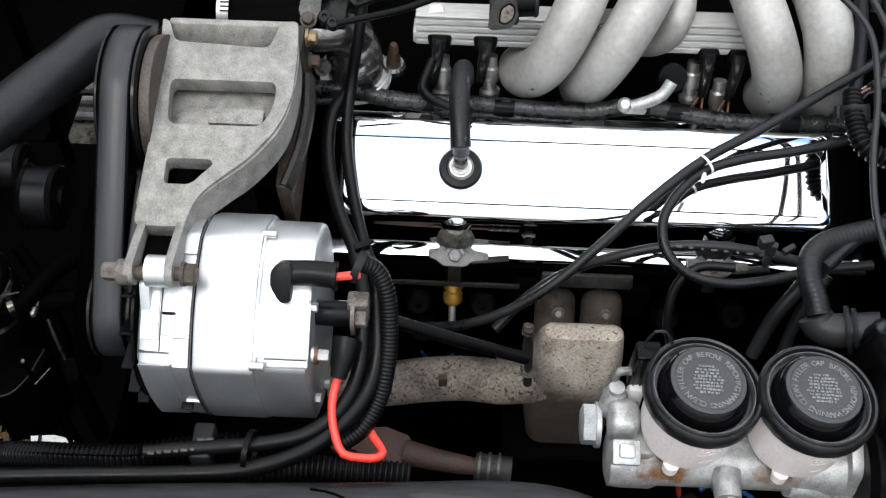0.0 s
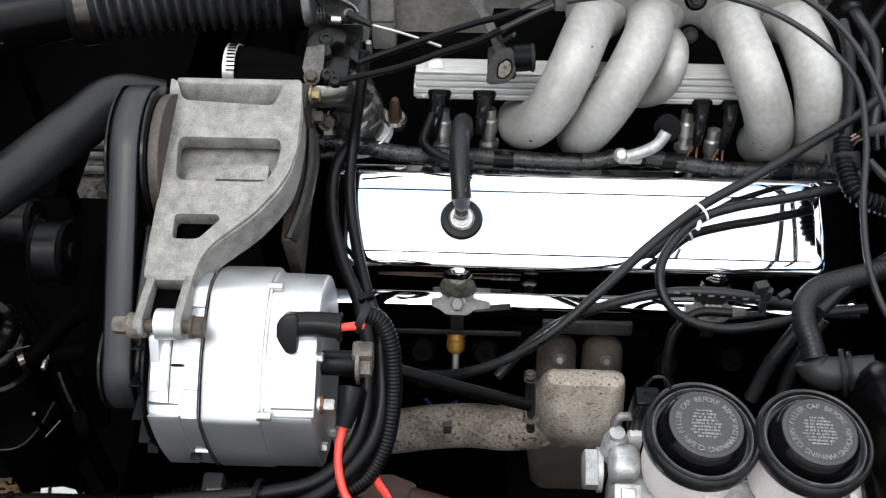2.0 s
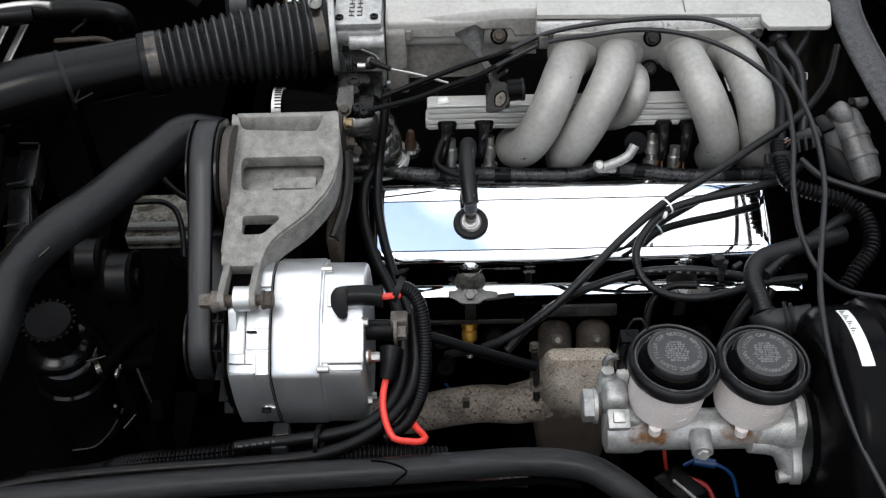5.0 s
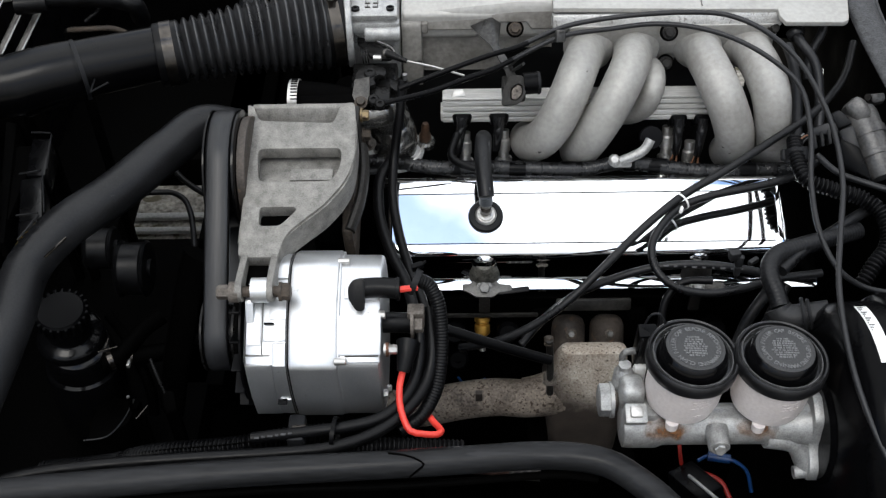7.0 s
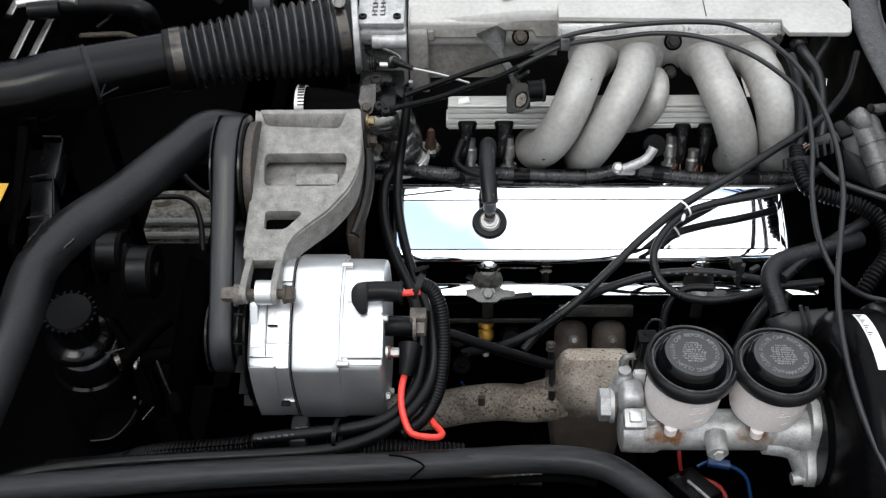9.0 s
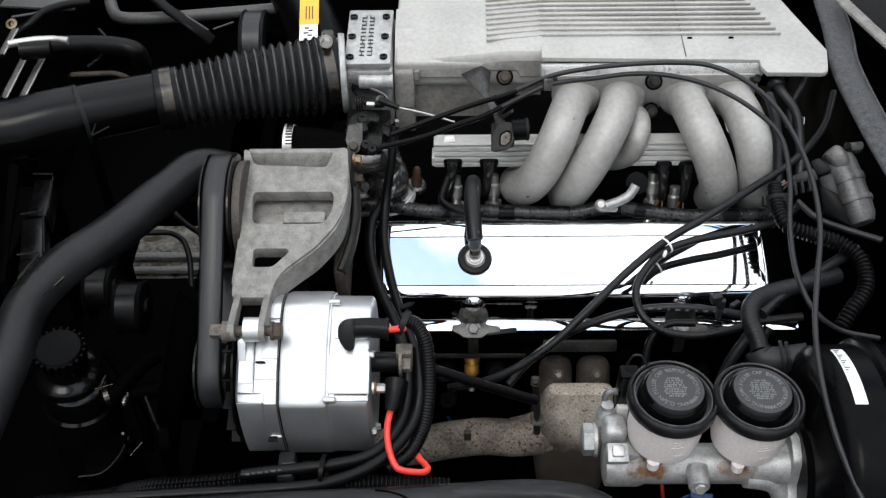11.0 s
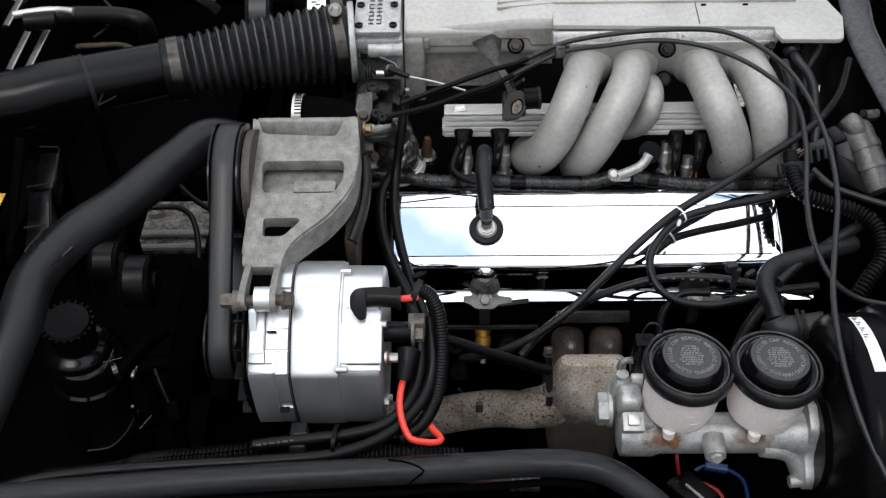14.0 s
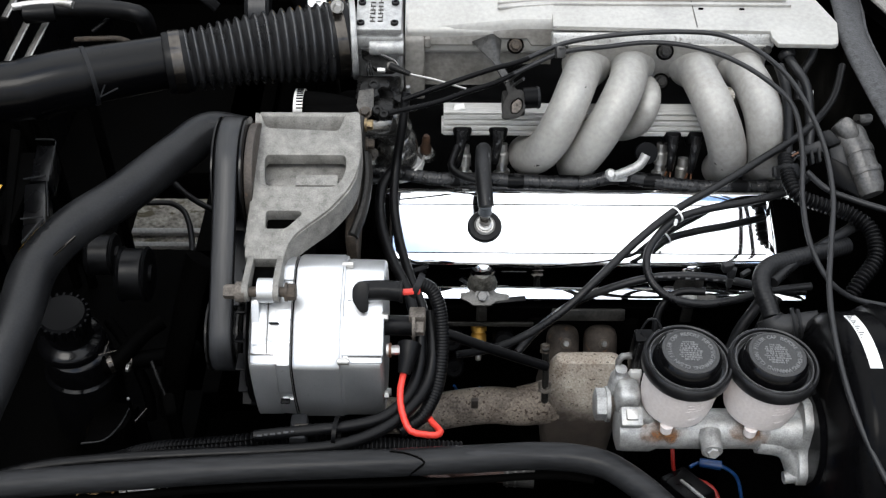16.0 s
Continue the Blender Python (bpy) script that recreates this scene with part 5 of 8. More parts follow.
# ---- exhaust manifold ----
def manifold():
    t = thing("exhaust_manifold", (0.1, -0.06, 0.5), "rusty cast iron exhaust manifold, paler at the top", "exhaust manifold")
    part("pipe", tube([(-0.115, -0.05, 0.545), (-0.07, -0.055, 0.553), (-0.025, -0.055, 0.566), (0.015, -0.055, 0.572), (0.05, -0.056, 0.57), (0.09, -0.05, 0.568)], 0.0215, 28), IRON_MID, t, "rust-brown manifold pipe, darkened for its shade")

    def stack(rows):
        bm = bmesh.new()
        rings = [[bm.verts.new((x, y, z)) for x, y in rounded(x0, x1, y0, y1, min(0.016, (y1 - y0) * 0.45))] for z, x0, x1, y0, y1 in rows]
        for a, b in zip(rings, rings[1:]):
            for k in range(len(a)):
                bm.faces.new((a[k], a[(k + 1) % len(a)], b[(k + 1) % len(a)], b[k]))
        bm.faces.new(rings[0])
        bm.faces.new(rings[-1])
        return bm

    # its colour carries both rust and the shade of the lower part
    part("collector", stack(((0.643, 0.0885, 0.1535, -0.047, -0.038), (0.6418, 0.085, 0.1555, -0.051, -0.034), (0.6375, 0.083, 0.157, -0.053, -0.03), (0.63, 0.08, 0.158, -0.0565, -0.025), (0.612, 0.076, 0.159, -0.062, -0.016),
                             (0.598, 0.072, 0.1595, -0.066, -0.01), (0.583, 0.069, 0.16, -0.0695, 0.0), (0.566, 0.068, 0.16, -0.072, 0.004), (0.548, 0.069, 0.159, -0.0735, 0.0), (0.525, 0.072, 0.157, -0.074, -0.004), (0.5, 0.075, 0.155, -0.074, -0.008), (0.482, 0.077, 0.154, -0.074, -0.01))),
         RUST_SHADED, t, "pale-topped collector darkened below by rust and painted-in shade")
    part("pipe_joint", tube([(0.045, -0.055, 0.572), (0.066, -0.052, 0.573), (0.088, -0.045, 0.574)], 0.0215, 24, r_end=0.025), IRON_MID, t)
    for x, w in ((0.0945, 0.0188), (0.1375, 0.0192)):
        part("port_dome", lathe([(w, -0.022), (w, 0.006), (w * 0.97, 0.011), (w * 0.86, 0.0165), (w * 0.62, 0.0208), (w * 0.3, 0.0225), (0, 0.0228)], (x, -0.0125, 0.6325), (0, 0.52, 0.85), 32), IRON_DARK, t, "dark iron port bend")
        part("dome_bolt", hexbolt((x + 0.0015, -0.0262, 0.6478), (0, -0.74, 0.67), 0.0036, 0.006), DULL_STEEL, t)
        part("dome_washer", lathe([(0.003, 0), (0.0062, 0), (0.006, 0.0015), (0.003, 0.002)], (x + 0.0015, -0.0262, 0.6478), (0, -0.74, 0.67), 18), RUST_DARK, t)
    part("heat_bar", box((0.119, -0.0135, 0.682), (0.082, 0.006, 0.014), Matrix.Rotation(radians(-20), 3, "X"), 0.002), DARK_CAST, t, "dark bar above the ports")
    part("port_flange", box((0.119, 0.012, 0.63), (0.13, 0.03, 0.05), None, 0.008), SHADE_BLACK, t)
    part("lower_flange", box((0.115, -0.05, 0.478), (0.125, 0.085, 0.014), None, 0.006), SHADE_BLACK, t)
    part("stud_block", box((-0.007, -0.076, 0.602), (0.008, 0.006, 0.014), None, 0.001), IRON_SOOT, t)
    part("long_stud", tube([(0.065, -0.085, 0.707), (0.067, -0.085, 0.682), (0.07, -0.085, 0.618)], 0.004, 10), DARK_CAST, t, "rusty long stud")
    part("stud_cap", hexbolt((0.065, -0.085, 0.70), (0, 0.5, 0.86), 0.005, 0.009, 1.05), RUST_DARK, t, "dark stud nut")
    part("stud_nut", hexbolt((0.069, -0.085, 0.636), (0, 0.4, 0.9), 0.0072, 0.011, 1.05), RUSTY, t, "brown rusty nut")


manifold()

# ---- foreground rubber-covered rail on the fender ----
rail = thing("fender_rail", (-0.1, -0.29, 0.72), "thick worn grey-black rubber covered tube along the fender", "rail")
part("tube", tube([(-0.62, -0.322, 0.767), (-0.528, -0.3105, 0.767), (-0.4312, -0.301, 0.767), (-0.3339, -0.2916, 0.767), (-0.2356, -0.2832, 0.767), (-0.1364, -0.2771, 0.767), (-0.0866, -0.2746, 0.767), (-0.0119, -0.2698, 0.767), (0.038, -0.2667, 0.767), (0.0728, -0.2682, 0.767), (0.0997, -0.2746, 0.767), (0.116, -0.2853, 0.767), (0.1383, -0.3059, 0.766), (0.1532, -0.3232, 0.764), (0.1675, -0.3407, 0.76), (0.205, -0.387, 0.74)], 0.0125, 28, 0.008), RAIL, rail)
part("split", tube([(-0.0903, -0.2713, 0.7793), (-0.0788, -0.2729, 0.7795), (-0.0673, -0.2765, 0.7791), (-0.0592, -0.2812, 0.7768), (-0.0636, -0.2843, 0.7734), (-0.0701, -0.286, 0.7678), (-0.0729, -0.2843, 0.7599)], 0.001, 6), SHADE_BLACK, rail, "dark split in the rubber")
part("lip", tube([(-0.6, -0.326, 0.75), (-0.4332, -0.3087, 0.75), (-0.3348, -0.3016, 0.75), (-0.2859, -0.2956, 0.75), (-0.1866, -0.2884, 0.75), (-0.0865, -0.2859, 0.75), (-0.0116, -0.2804, 0.75), (0.0636, -0.2755, 0.75), (0.0935, -0.2771, 0.745)], 0.0035, 10), SHADE_BLACK, rail, "thin dark painted lip under the rubber")


# ---- hoses and cables across the engine ----
def cable(name, pts, r, label, mat=CABLE, category="cable", seg=12, **kw):
    return hose_thing(name, pts, r, mat, label, category, seg=seg, **kw)


cable("throttle_cable", [(-0.0878, 0.1117, 0.8832), (-0.0362, 0.1255, 0.8965), (0.0132, 0.1397, 0.9067), (0.0314, 0.1462, 0.9075), (0.0769, 0.1645, 0.9178), (0.0958, 0.1689, 0.9216), (0.148, 0.170, 0.930), (0.214, 0.168, 0.935), (0.255, 0.162, 0.935), (0.288, 0.143, 0.930), (0.315, 0.107, 0.922), (0.329, 0.069, 0.912), (0.337, 0.016, 0.900), (0.335, -0.042, 0.885), (0.319, -0.105, 0.878), (0.306, -0.156, 0.872), (0.300, -0.203, 0.865), (0.302, -0.252, 0.850), (0.313, -0.295, 0.830), (0.330, -0.336, 0.810)], 0.0027, "long black throttle cable arching over the intake runners")
cable("cruise_cable", [(-0.1019, 0.0845, 0.886), (-0.0516, 0.102, 0.8877), (-0.0205, 0.1169, 0.8904), (0.0133, 0.1304, 0.8942), (0.0315, 0.1402, 0.8981), (0.0542, 0.1504, 0.9045), (0.0769, 0.1579, 0.9115), (0.0955, 0.1614, 0.9150), (0.131, 0.167, 0.916), (0.179, 0.167, 0.922), (0.220, 0.156, 0.925), (0.259, 0.139, 0.922), (0.294, 0.111, 0.915), (0.318, 0.078, 0.905), (0.320, 0.028, 0.890), (0.311, -0.034, 0.870), (0.311, -0.081, 0.855), (0.323, -0.112, 0.840), (0.350, -0.118, 0.820), (0.389, -0.120, 0.810)], 0.0027, "second black cable beside the throttle cable")
# black sheaths added to darken the cable ends that lie in shade
part("sleeve", tube([(-0.0878, 0.1117, 0.8832), (-0.0362, 0.1255, 0.8965), (0.0132, 0.1397, 0.9067), (0.0314, 0.1462, 0.9075), (0.048, 0.1525, 0.9105)], 0.003, 12), PLASTIC, bpy.data.objects["throttle_cable"], "black sheath painting the cable's shaded end")
part("sleeve", tube([(-0.1019, 0.0845, 0.886), (-0.0516, 0.102, 0.8877), (-0.0205, 0.1169, 0.8904), (0.0133, 0.1304, 0.8942), (0.0315, 0.1402, 0.8981)], 0.003, 12), PLASTIC, bpy.data.objects["cruise_cable"], "black sheath painting the cable's shaded end")
cable("vacuum_hose", [(0.424, 0.231, 0.850), (0.397, 0.168, 0.845), (0.355, 0.118, 0.840), (0.303, 0.086, 0.825), (0.252, 0.057, 0.810), (0.208, 0.034, 0.798), (0.164, 0.002, 0.782), (0.121, -0.033, 0.760), (0.083, -0.058, 0.735), (0.045, -0.070, 0.710), (0.009, -0.072, 0.690), (-0.027, -0.063, 0.670)], 0.0044, "black vacuum hose lying across the chrome cover", RUBBER_GREY, "hose")
cable("vacuum_hose", [(0.358, 0.076, 0.810), (0.331, 0.057, 0.805), (0.287, 0.045, 0.800), (0.239, 0.036, 0.796), (0.208, 0.027, 0.790), (0.186, 0.009, 0.782), (0.172, -0.016, 0.773), (0.175, -0.038, 0.762), (0.193, -0.053, 0.752), (0.226, -0.058, 0.747), (0.261, -0.055, 0.750), (0.296, -0.047, 0.755), (0.345, -0.039, 0.755)], 0.0044, "looped black vacuum hose in front of the chrome cover", RUBBER_GREY, "hose")
cable("vacuum_hose", [(0.037, -0.072, 0.685), (0.064, -0.047, 0.700), (0.100, -0.035, 0.725), (0.141, -0.031, 0.745), (0.181, -0.029, 0.757), (0.227, -0.032, 0.762), (0.268, -0.038, 0.760), (0.308, -0.044, 0.755), (0.339, -0.042, 0.750)], 0.0044, "arched black vacuum hose below the chrome cover", RUBBER_GREY, "hose")
for k in range(9):
    at = Vector((0.186, -0.0325, 0.7615)).lerp(Vector((0.262, -0.0405, 0.7638)), k / 8)
    part("print_mark", box(at, (0.0052 - 0.0016 * (k % 3), 0.0018, 0.0006), Matrix.Rotation(radians(40), 3, "X"), 0), SEAL, bpy.data.objects["vacuum_hose.002"], "pale worn print mark")
cable("thin_hose", [(0.233, -0.045, 0.752), (0.204, -0.043, 0.748), (0.187, -0.053, 0.735), (0.182, -0.071, 0.710), (0.190, -0.084, 0.680)], 0.0042, "thin black hose dropping behind the reservoirs", RUBBER, "hose")
tie = thing("cable_tie", (0.209, 0.025, 0.800), "white nylon cable tie round two hoses", "cable tie")
part("band", lathe([(0.0084, -0.001), (0.0091, -0.001), (0.0091, 0.001), (0.0084, 0.001)], (0.208, 0.030, 0.794), (0.75, 0.5, 0.2), 24), WHITE, tie)
part("tail", tube([(0.204, 0.014, 0.800), (0.200, 0.001, 0.806)], 0.0018, 6, raw=True), WHITE, tie)
# spark plug leads in front of the cover's front end
cable("ignition_lead", [(-0.085, 0.131, 0.880), (-0.089, 0.113, 0.850), (-0.096, 0.095, 0.810), (-0.098, 0.058, 0.785), (-0.091, 0.017, 0.765), (-0.077, -0.033, 0.755), (-0.063, -0.072, 0.745), (-0.059, -0.123, 0.735)], 0.0052, "black ignition lead hanging past the chrome cover", RUBBER, "ignition lead")
cable("ignition_lead", [(-0.097, 0.102, 0.800), (-0.111, 0.073, 0.795), (-0.112, 0.036, 0.780), (-0.099, -0.012, 0.768), (-0.082, -0.050, 0.760), (-0.071, -0.091, 0.750), (-0.065, -0.138, 0.735)], 0.0058, "black ignition lead beside the valve cover", RUBBER, "ignition lead")
cable("wiring_loom", [(-0.066, -0.118, 0.836), (-0.056, -0.119, 0.83), (-0.048, -0.128, 0.818), (-0.0445, -0.145, 0.797), (-0.0455, -0.168, 0.775), (-0.051, -0.188, 0.757), (-0.064, -0.207, 0.745), (-0.084, -0.220, 0.740)], 0.0068, "black corrugated wiring loom beside the alternator", RUBBER, "wiring loom", seg=16, ridge=(0.003, 0.0002))
cable("battery_cable", [(-0.056, -0.121, 0.800), (-0.053, -0.160, 0.780), (-0.060, -0.186, 0.765), (-0.078, -0.210, 0.757), (-0.104, -0.2305, 0.753), (-0.141, -0.2455, 0.752), (-0.19, -0.2515, 0.752), (-0.2405, -0.2548, 0.752), (-0.2915, -0.258, 0.752), (-0.342, -0.262, 0.752), (-0.3915, -0.268, 0.752), (-0.416, -0.272, 0.751), (-0.45, -0.281, 0.748), (-0.51, -0.297, 0.742)], 0.006, "thick black battery cable running forward", RUBBER, "cable", seg=16)
cable("battery_cable", [(-0.065, -0.128, 0.800), (-0.066, -0.170, 0.775), (-0.076, -0.196, 0.765), (-0.099, -0.217, 0.758), (-0.130, -0.226, 0.756), (-0.161, -0.230, 0.755), (-0.197, -0.234, 0.754), (-0.218, -0.236, 0.753)], 0.0055, "second thick black battery cable with worn markings", RUBBER, "cable", seg=16)
cable("coolant_hose", [(-0.080, -0.138, 0.797), (-0.061, -0.133, 0.790), (-0.031, -0.131, 0.775), (0.002, -0.128, 0.755), (0.031, -0.125, 0.738), (0.063, -0.122, 0.720)], 0.0052, "stiff black hose from the alternator towards the manifold", PLASTIC, "hose", seg=16)
loom_tie = thing("cable_tie", (-0.140, -0.239, 0.760), "black nylon cable tie round the battery cables", "cable tie")
part("band", lathe([(0.0155, -0.002), (0.0165, -0.002), (0.0165, 0.002), (0.0155, 0.002)], (-0.142, -0.232, 0.752), (1, -0.12, 0), 24), PLASTIC, loom_tie)
cable("split_conduit", [(-0.154, -0.218, 0.735), (-0.196, -0.225, 0.736), (-0.228, -0.2315, 0.735), (-0.2755, -0.2265, 0.721), (-0.311, -0.2203, 0.708), (-0.3419, -0.211, 0.688), (-0.3683, -0.1978, 0.66), (-0.406, -0.189, 0.64), (-0.46, -0.18, 0.62)], 0.0092, "long black corrugated conduit along the fender", PLASTIC, "conduit", seg=16, ridge=(0.0046, 0.0011))
part("split_seam", tube([(-0.154, -0.2215, 0.7445), (-0.196, -0.2285, 0.7455), (-0.228, -0.235, 0.7445), (-0.2755, -0.23, 0.7305), (-0.311, -0.2238, 0.7175), (-0.3419, -0.2145, 0.6975), (-0.3683, -0.2015, 0.6692)], 0.0009, 6), SHADE_BLACK, bpy.data.objects["split_conduit"], "dark lengthwise slit")
cable("split_conduit", [(-0.151, -0.242, 0.740), (-0.110, -0.234, 0.735), (-0.067, -0.232, 0.730), (-0.025, -0.231, 0.725)], 0.0085, "black corrugated conduit below the battery cables", RUBBER, "conduit", seg=14, ridge=(0.0042, 0.0009))
cable("red_wire", [(-0.080, -0.180, 0.780), (-0.083, -0.194, 0.775), (-0.083, -0.208, 0.768), (-0.079, -0.223, 0.762), (-0.073, -0.233, 0.758), (-0.061, -0.233, 0.753), (-0.049, -0.230, 0.748), (-0.045, -0.224, 0.745), (-0.053, -0.211, 0.742), (-0.060, -0.197, 0.740)], 0.0032, "bare loop of bright red wire", RED, "wire")
# plug boot on the alternator
boot = thing("cable_boot", (-0.078, -0.175, 0.790), "black rubber boot over a red wire end", "cable boot")
part("boot", tube([(-0.075, -0.159, 0.795), (-0.077, -0.172, 0.790), (-0.080, -0.184, 0.782)], 0.0115, 18, r_end=0.006), RUBBER, boot)


def plug():
    t = thing("alternator_plug", (-0.108, -0.145, 0.850), "black tee-shaped rubber plug with a red wire on the alternator", "plug")
    a = Vector((-0.119, -0.139, 0.842))
    turn = Matrix.Rotation(radians(46), 3, "X")
    head = plate([Vector(q) for q in smooth_loop([(-0.0165, -0.0015), (-0.0165, 0.0055), (-0.006, 0.0055), (0.0085, 0.0068), (0.0125, 0.005), (0.0125, -0.004), (0.006, -0.009), (-0.005, -0.009), (-0.0125, -0.0045)], 0.003)], [], -0.008, 0.008,
                 lambda u, v, w: a + turn @ Vector((v, u, w)), 0.0025)
    part("head", head, RUBBER, t)
    part("stem", tube([(-0.119, -0.135, 0.843), (-0.099, -0.134, 0.843), (-0.082, -0.135, 0.842)], 0.0095, 16), RUBBER, t)
    part("ridge", lathe([(0.008, 0), (0.0108, 0.0006), (0.0108, 0.0034), (0.008, 0.004)], (-0.085, -0.135, 0.842), (1, 0, 0), 20), RUBBER, t)
    part("wire", tube([(-0.084, -0.136, 0.842), (-0.066, -0.130, 0.838)], 0.0031, 10, raw=True), RED, t, "short red wire")
    clip = thing("loom_clip", (-0.071, -0.126, 0.830), "black ribbed plastic clip gathering the wires", "clip")
    part("ring", lathe([(0.0088, -0.003), (0.0125, -0.003), (0.0128, 0.0), (0.0125, 0.003), (0.0088, 0.003)], (-0.068, -0.1225, 0.8375), (0.9, -0.25, -0.3), 26), PLASTIC_GREY, clip)
    part("latch", box((-0.066, -0.109, 0.8445), (0.012, 0.006, 0.006), Matrix.Rotation(radians(25), 3, "Z"), 0.001), PLASTIC, clip)
    part("tail", tube([(-0.066, -0.112, 0.845), (-0.058, -0.105, 0.847)], 0.0015, 6, raw=True), PLASTIC, clip)


plug()
cable("coolant_hose", [(-0.104, -0.139, 0.800), (-0.090, -0.139, 0.800), (-0.073, -0.138, 0.798)], 0.0098, "short thick black hose end at the alternator", RUBBER, "hose", seg=18)
fitting = thing("hose_fitting", (-0.066, -0.136, 0.795), "rusty steel hose fitting between two hoses", "fitting")
part("nut", hexbolt((-0.073, -0.137, 0.798), (1, 0, 0), 0.0125, 0.012), RUSTY, fitting)
part("collar", box((-0.068, -0.135, 0.800), (0.016, 0.014, 0.03), None, 0.002), RUSTY, fitting)

# injector harness lying behind the cover
cable("injector_harness", [(-0.158, 0.122, 0.775), (-0.106, 0.122, 0.775), (-0.054, 0.113, 0.773), (0.017, 0.112, 0.773), (0.075, 0.109, 0.772), (0.119, 0.109, 0.772), (0.145, 0.112, 0.776), (0.183, 0.111, 0.775), (0.227, 0.105, 0.772), (0.266, 0.104, 0.770), (0.310, 0.106, 0.770), (0.356, 0.109, 0.768)], 0.0078, "black taped injector wiring harness behind the cover", TAPE, "wiring harness", seg=14, ridge=(0.02, 0.0003))
cable("injector_harness", [(-0.028, 0.137, 0.800), (-0.034, 0.104, 0.795), (-0.018, 0.089, 0.795), (0.010, 0.079, 0.795)], 0.0045, "black wire branch to an injector", RUBBER, "wiring harness")
cable("injector_harness", [(-0.132, 0.116, 0.765), (-0.080, 0.126, 0.765), (-0.035, 0.113, 0.765), (0.036, 0.109, 0.763), (0.101, 0.108, 0.762)], 0.0045, "lower black harness along the cover's back edge", TAPE, "wiring harness")


# ---- fuel rail and injectors ----
RAIL_ALU = material("extruded_aluminium", (0.450, 0.443, 0.420), (0.699, 0.690, 0.662), 0.3, 0.42, 0.25, 40, 600, 0.08, stretch=(0.12, 1, 1))
WIRE_BROWN = material("brown_wire", (0.11, 0.045, 0.02), (0.2, 0.09, 0.045), 0.4, 0.5, 0, 40, 300, 0.05)


def fuel_rail():
    t = thing("fuel_rail", (0.12, 0.21, 0.75), "ribbed bare aluminium fuel rail behind the runners", "fuel rail")
    pts = [(0.005, -0.003)]
    for k in range(4):
        u = 0.0073 * k
        pts += [(0.0, u), (0.0, u + 0.0051), (0.0038, u + 0.0056), (0.0038, u + 0.0068)]
    pts += [(0.0, 0.0292), (0.0, 0.0312), (0.006, 0.0315), (0.022, 0.0305), (0.024, -0.003)]
    lean = radians(4)
    pts = [(0.161 + a * math.cos(lean) + b * math.sin(lean), 0.7985 - a * math.sin(lean) + b * math.cos(lean)) for a, b in pts]
    part("bar", sharp_bevel(extrude_x(pts, -0.044, 0.29), 0.0006, 1), RAIL_ALU, t)
    part("end_lip", box((-0.045, 0.173, 0.8045), (0.003, 0.02, 0.012), None, 0.001), RAIL_ALU, t)
    part("top_tab", hull([(-0.034, 0.167, 0.829), (-0.018, 0.167, 0.831), (-0.021, 0.173, 0.836), (-0.032, 0.173, 0.834), (-0.034, 0.177, 0.826), (-0.018, 0.177, 0.826)], 0.001), RAIL_ALU, t)


fuel_rail()


def injector(top, foot_at, body, wires=False):
    t = thing("fuel_injector", (top[0], top[1], 0.73), "black fuel injector with a bright steel body", "fuel injector", "fuel injectors")
    a, b, c = Vector(top), Vector(foot_at), Vector(body)
    part("connector", hull([a + Vector(q) for q in ((-0.011, 0.012, -0.012), (0.011, 0.012, -0.012), (-0.012, 0.004, 0.002), (0.012, 0.004, 0.002), (-0.007, -0.002, 0.007), (0.007, -0.002, 0.007), (-0.009, -0.006, -0.004), (0.009, -0.006, -0.004), (-0.009, 0.006, -0.02), (0.009, 0.006, -0.02))], 0.002), PLASTIC, t)
    part("boot", tube([a + Vector((0, -0.004, 0.004)), a.lerp(b, 0.3) + Vector((0, -0.006, 0.001)), a.lerp(b, 0.7) + Vector((0, -0.003, 0)), b], 0.0066, 16, r_end=0.0042, squash=0.85), RUBBER_SHINE, t, "glossy black wire boot")
    part("steel_body", lathe([(0.0, -0.018), (0.0062, -0.018), (0.0062, -0.01), (0.0078, -0.009), (0.0078, 0.004), (0.006, 0.006), (0.006, 0.016), (0.0, 0.017)], c, (0, 0.35, 1), 24), STEEL, t, "bright steel injector body")
    part("seat_ring", lathe([(0.005, -0.024), (0.0095, -0.024), (0.0098, -0.02), (0.007, -0.017)], c, (0, 0.35, 1), 24), DULL_STEEL, t)
    part("retainer", box(c + Vector((0.002, -0.006, -0.019)), (0.015, 0.005, 0.005), Matrix.Rotation(radians(20), 3, "Z"), 0.001), ALU_BRIGHT, t, "bright retaining clip")
    if wires:
        for k in (-1, 1):
            part("wire", tube([b + Vector((0.0015 * k, 0, 0.003)), b + Vector((0.004 * k - 0.003, -0.006, -0.008)), b + Vector((0.007 * k - 0.006, -0.016, -0.012))], 0.0011, 6), WIRE_BROWN, t, "thin brown wire")


RUBBER_SHINE = material("glossy_boot_rubber", (0.006, 0.006, 0.0065), (0.016, 0.016, 0.017), 0.16, 0.3, 0, 40, 400, 0.08, spec=0.6)
injector((-0.0222, 0.16, 0.806), (-0.0275, 0.15, 0.762), (-0.019, 0.163, 0.763))
injector((0.0195, 0.16, 0.806), (0.0165, 0.15, 0.766), (0.0255, 0.163, 0.766))
injector((0.2222, 0.162, 0.799), (0.2225, 0.15, 0.757), (0.2135, 0.165, 0.766), True)
injector((0.2492, 0.162, 0.799), (0.2475, 0.15, 0.754), (0.2405, 0.16, 0.748), True)
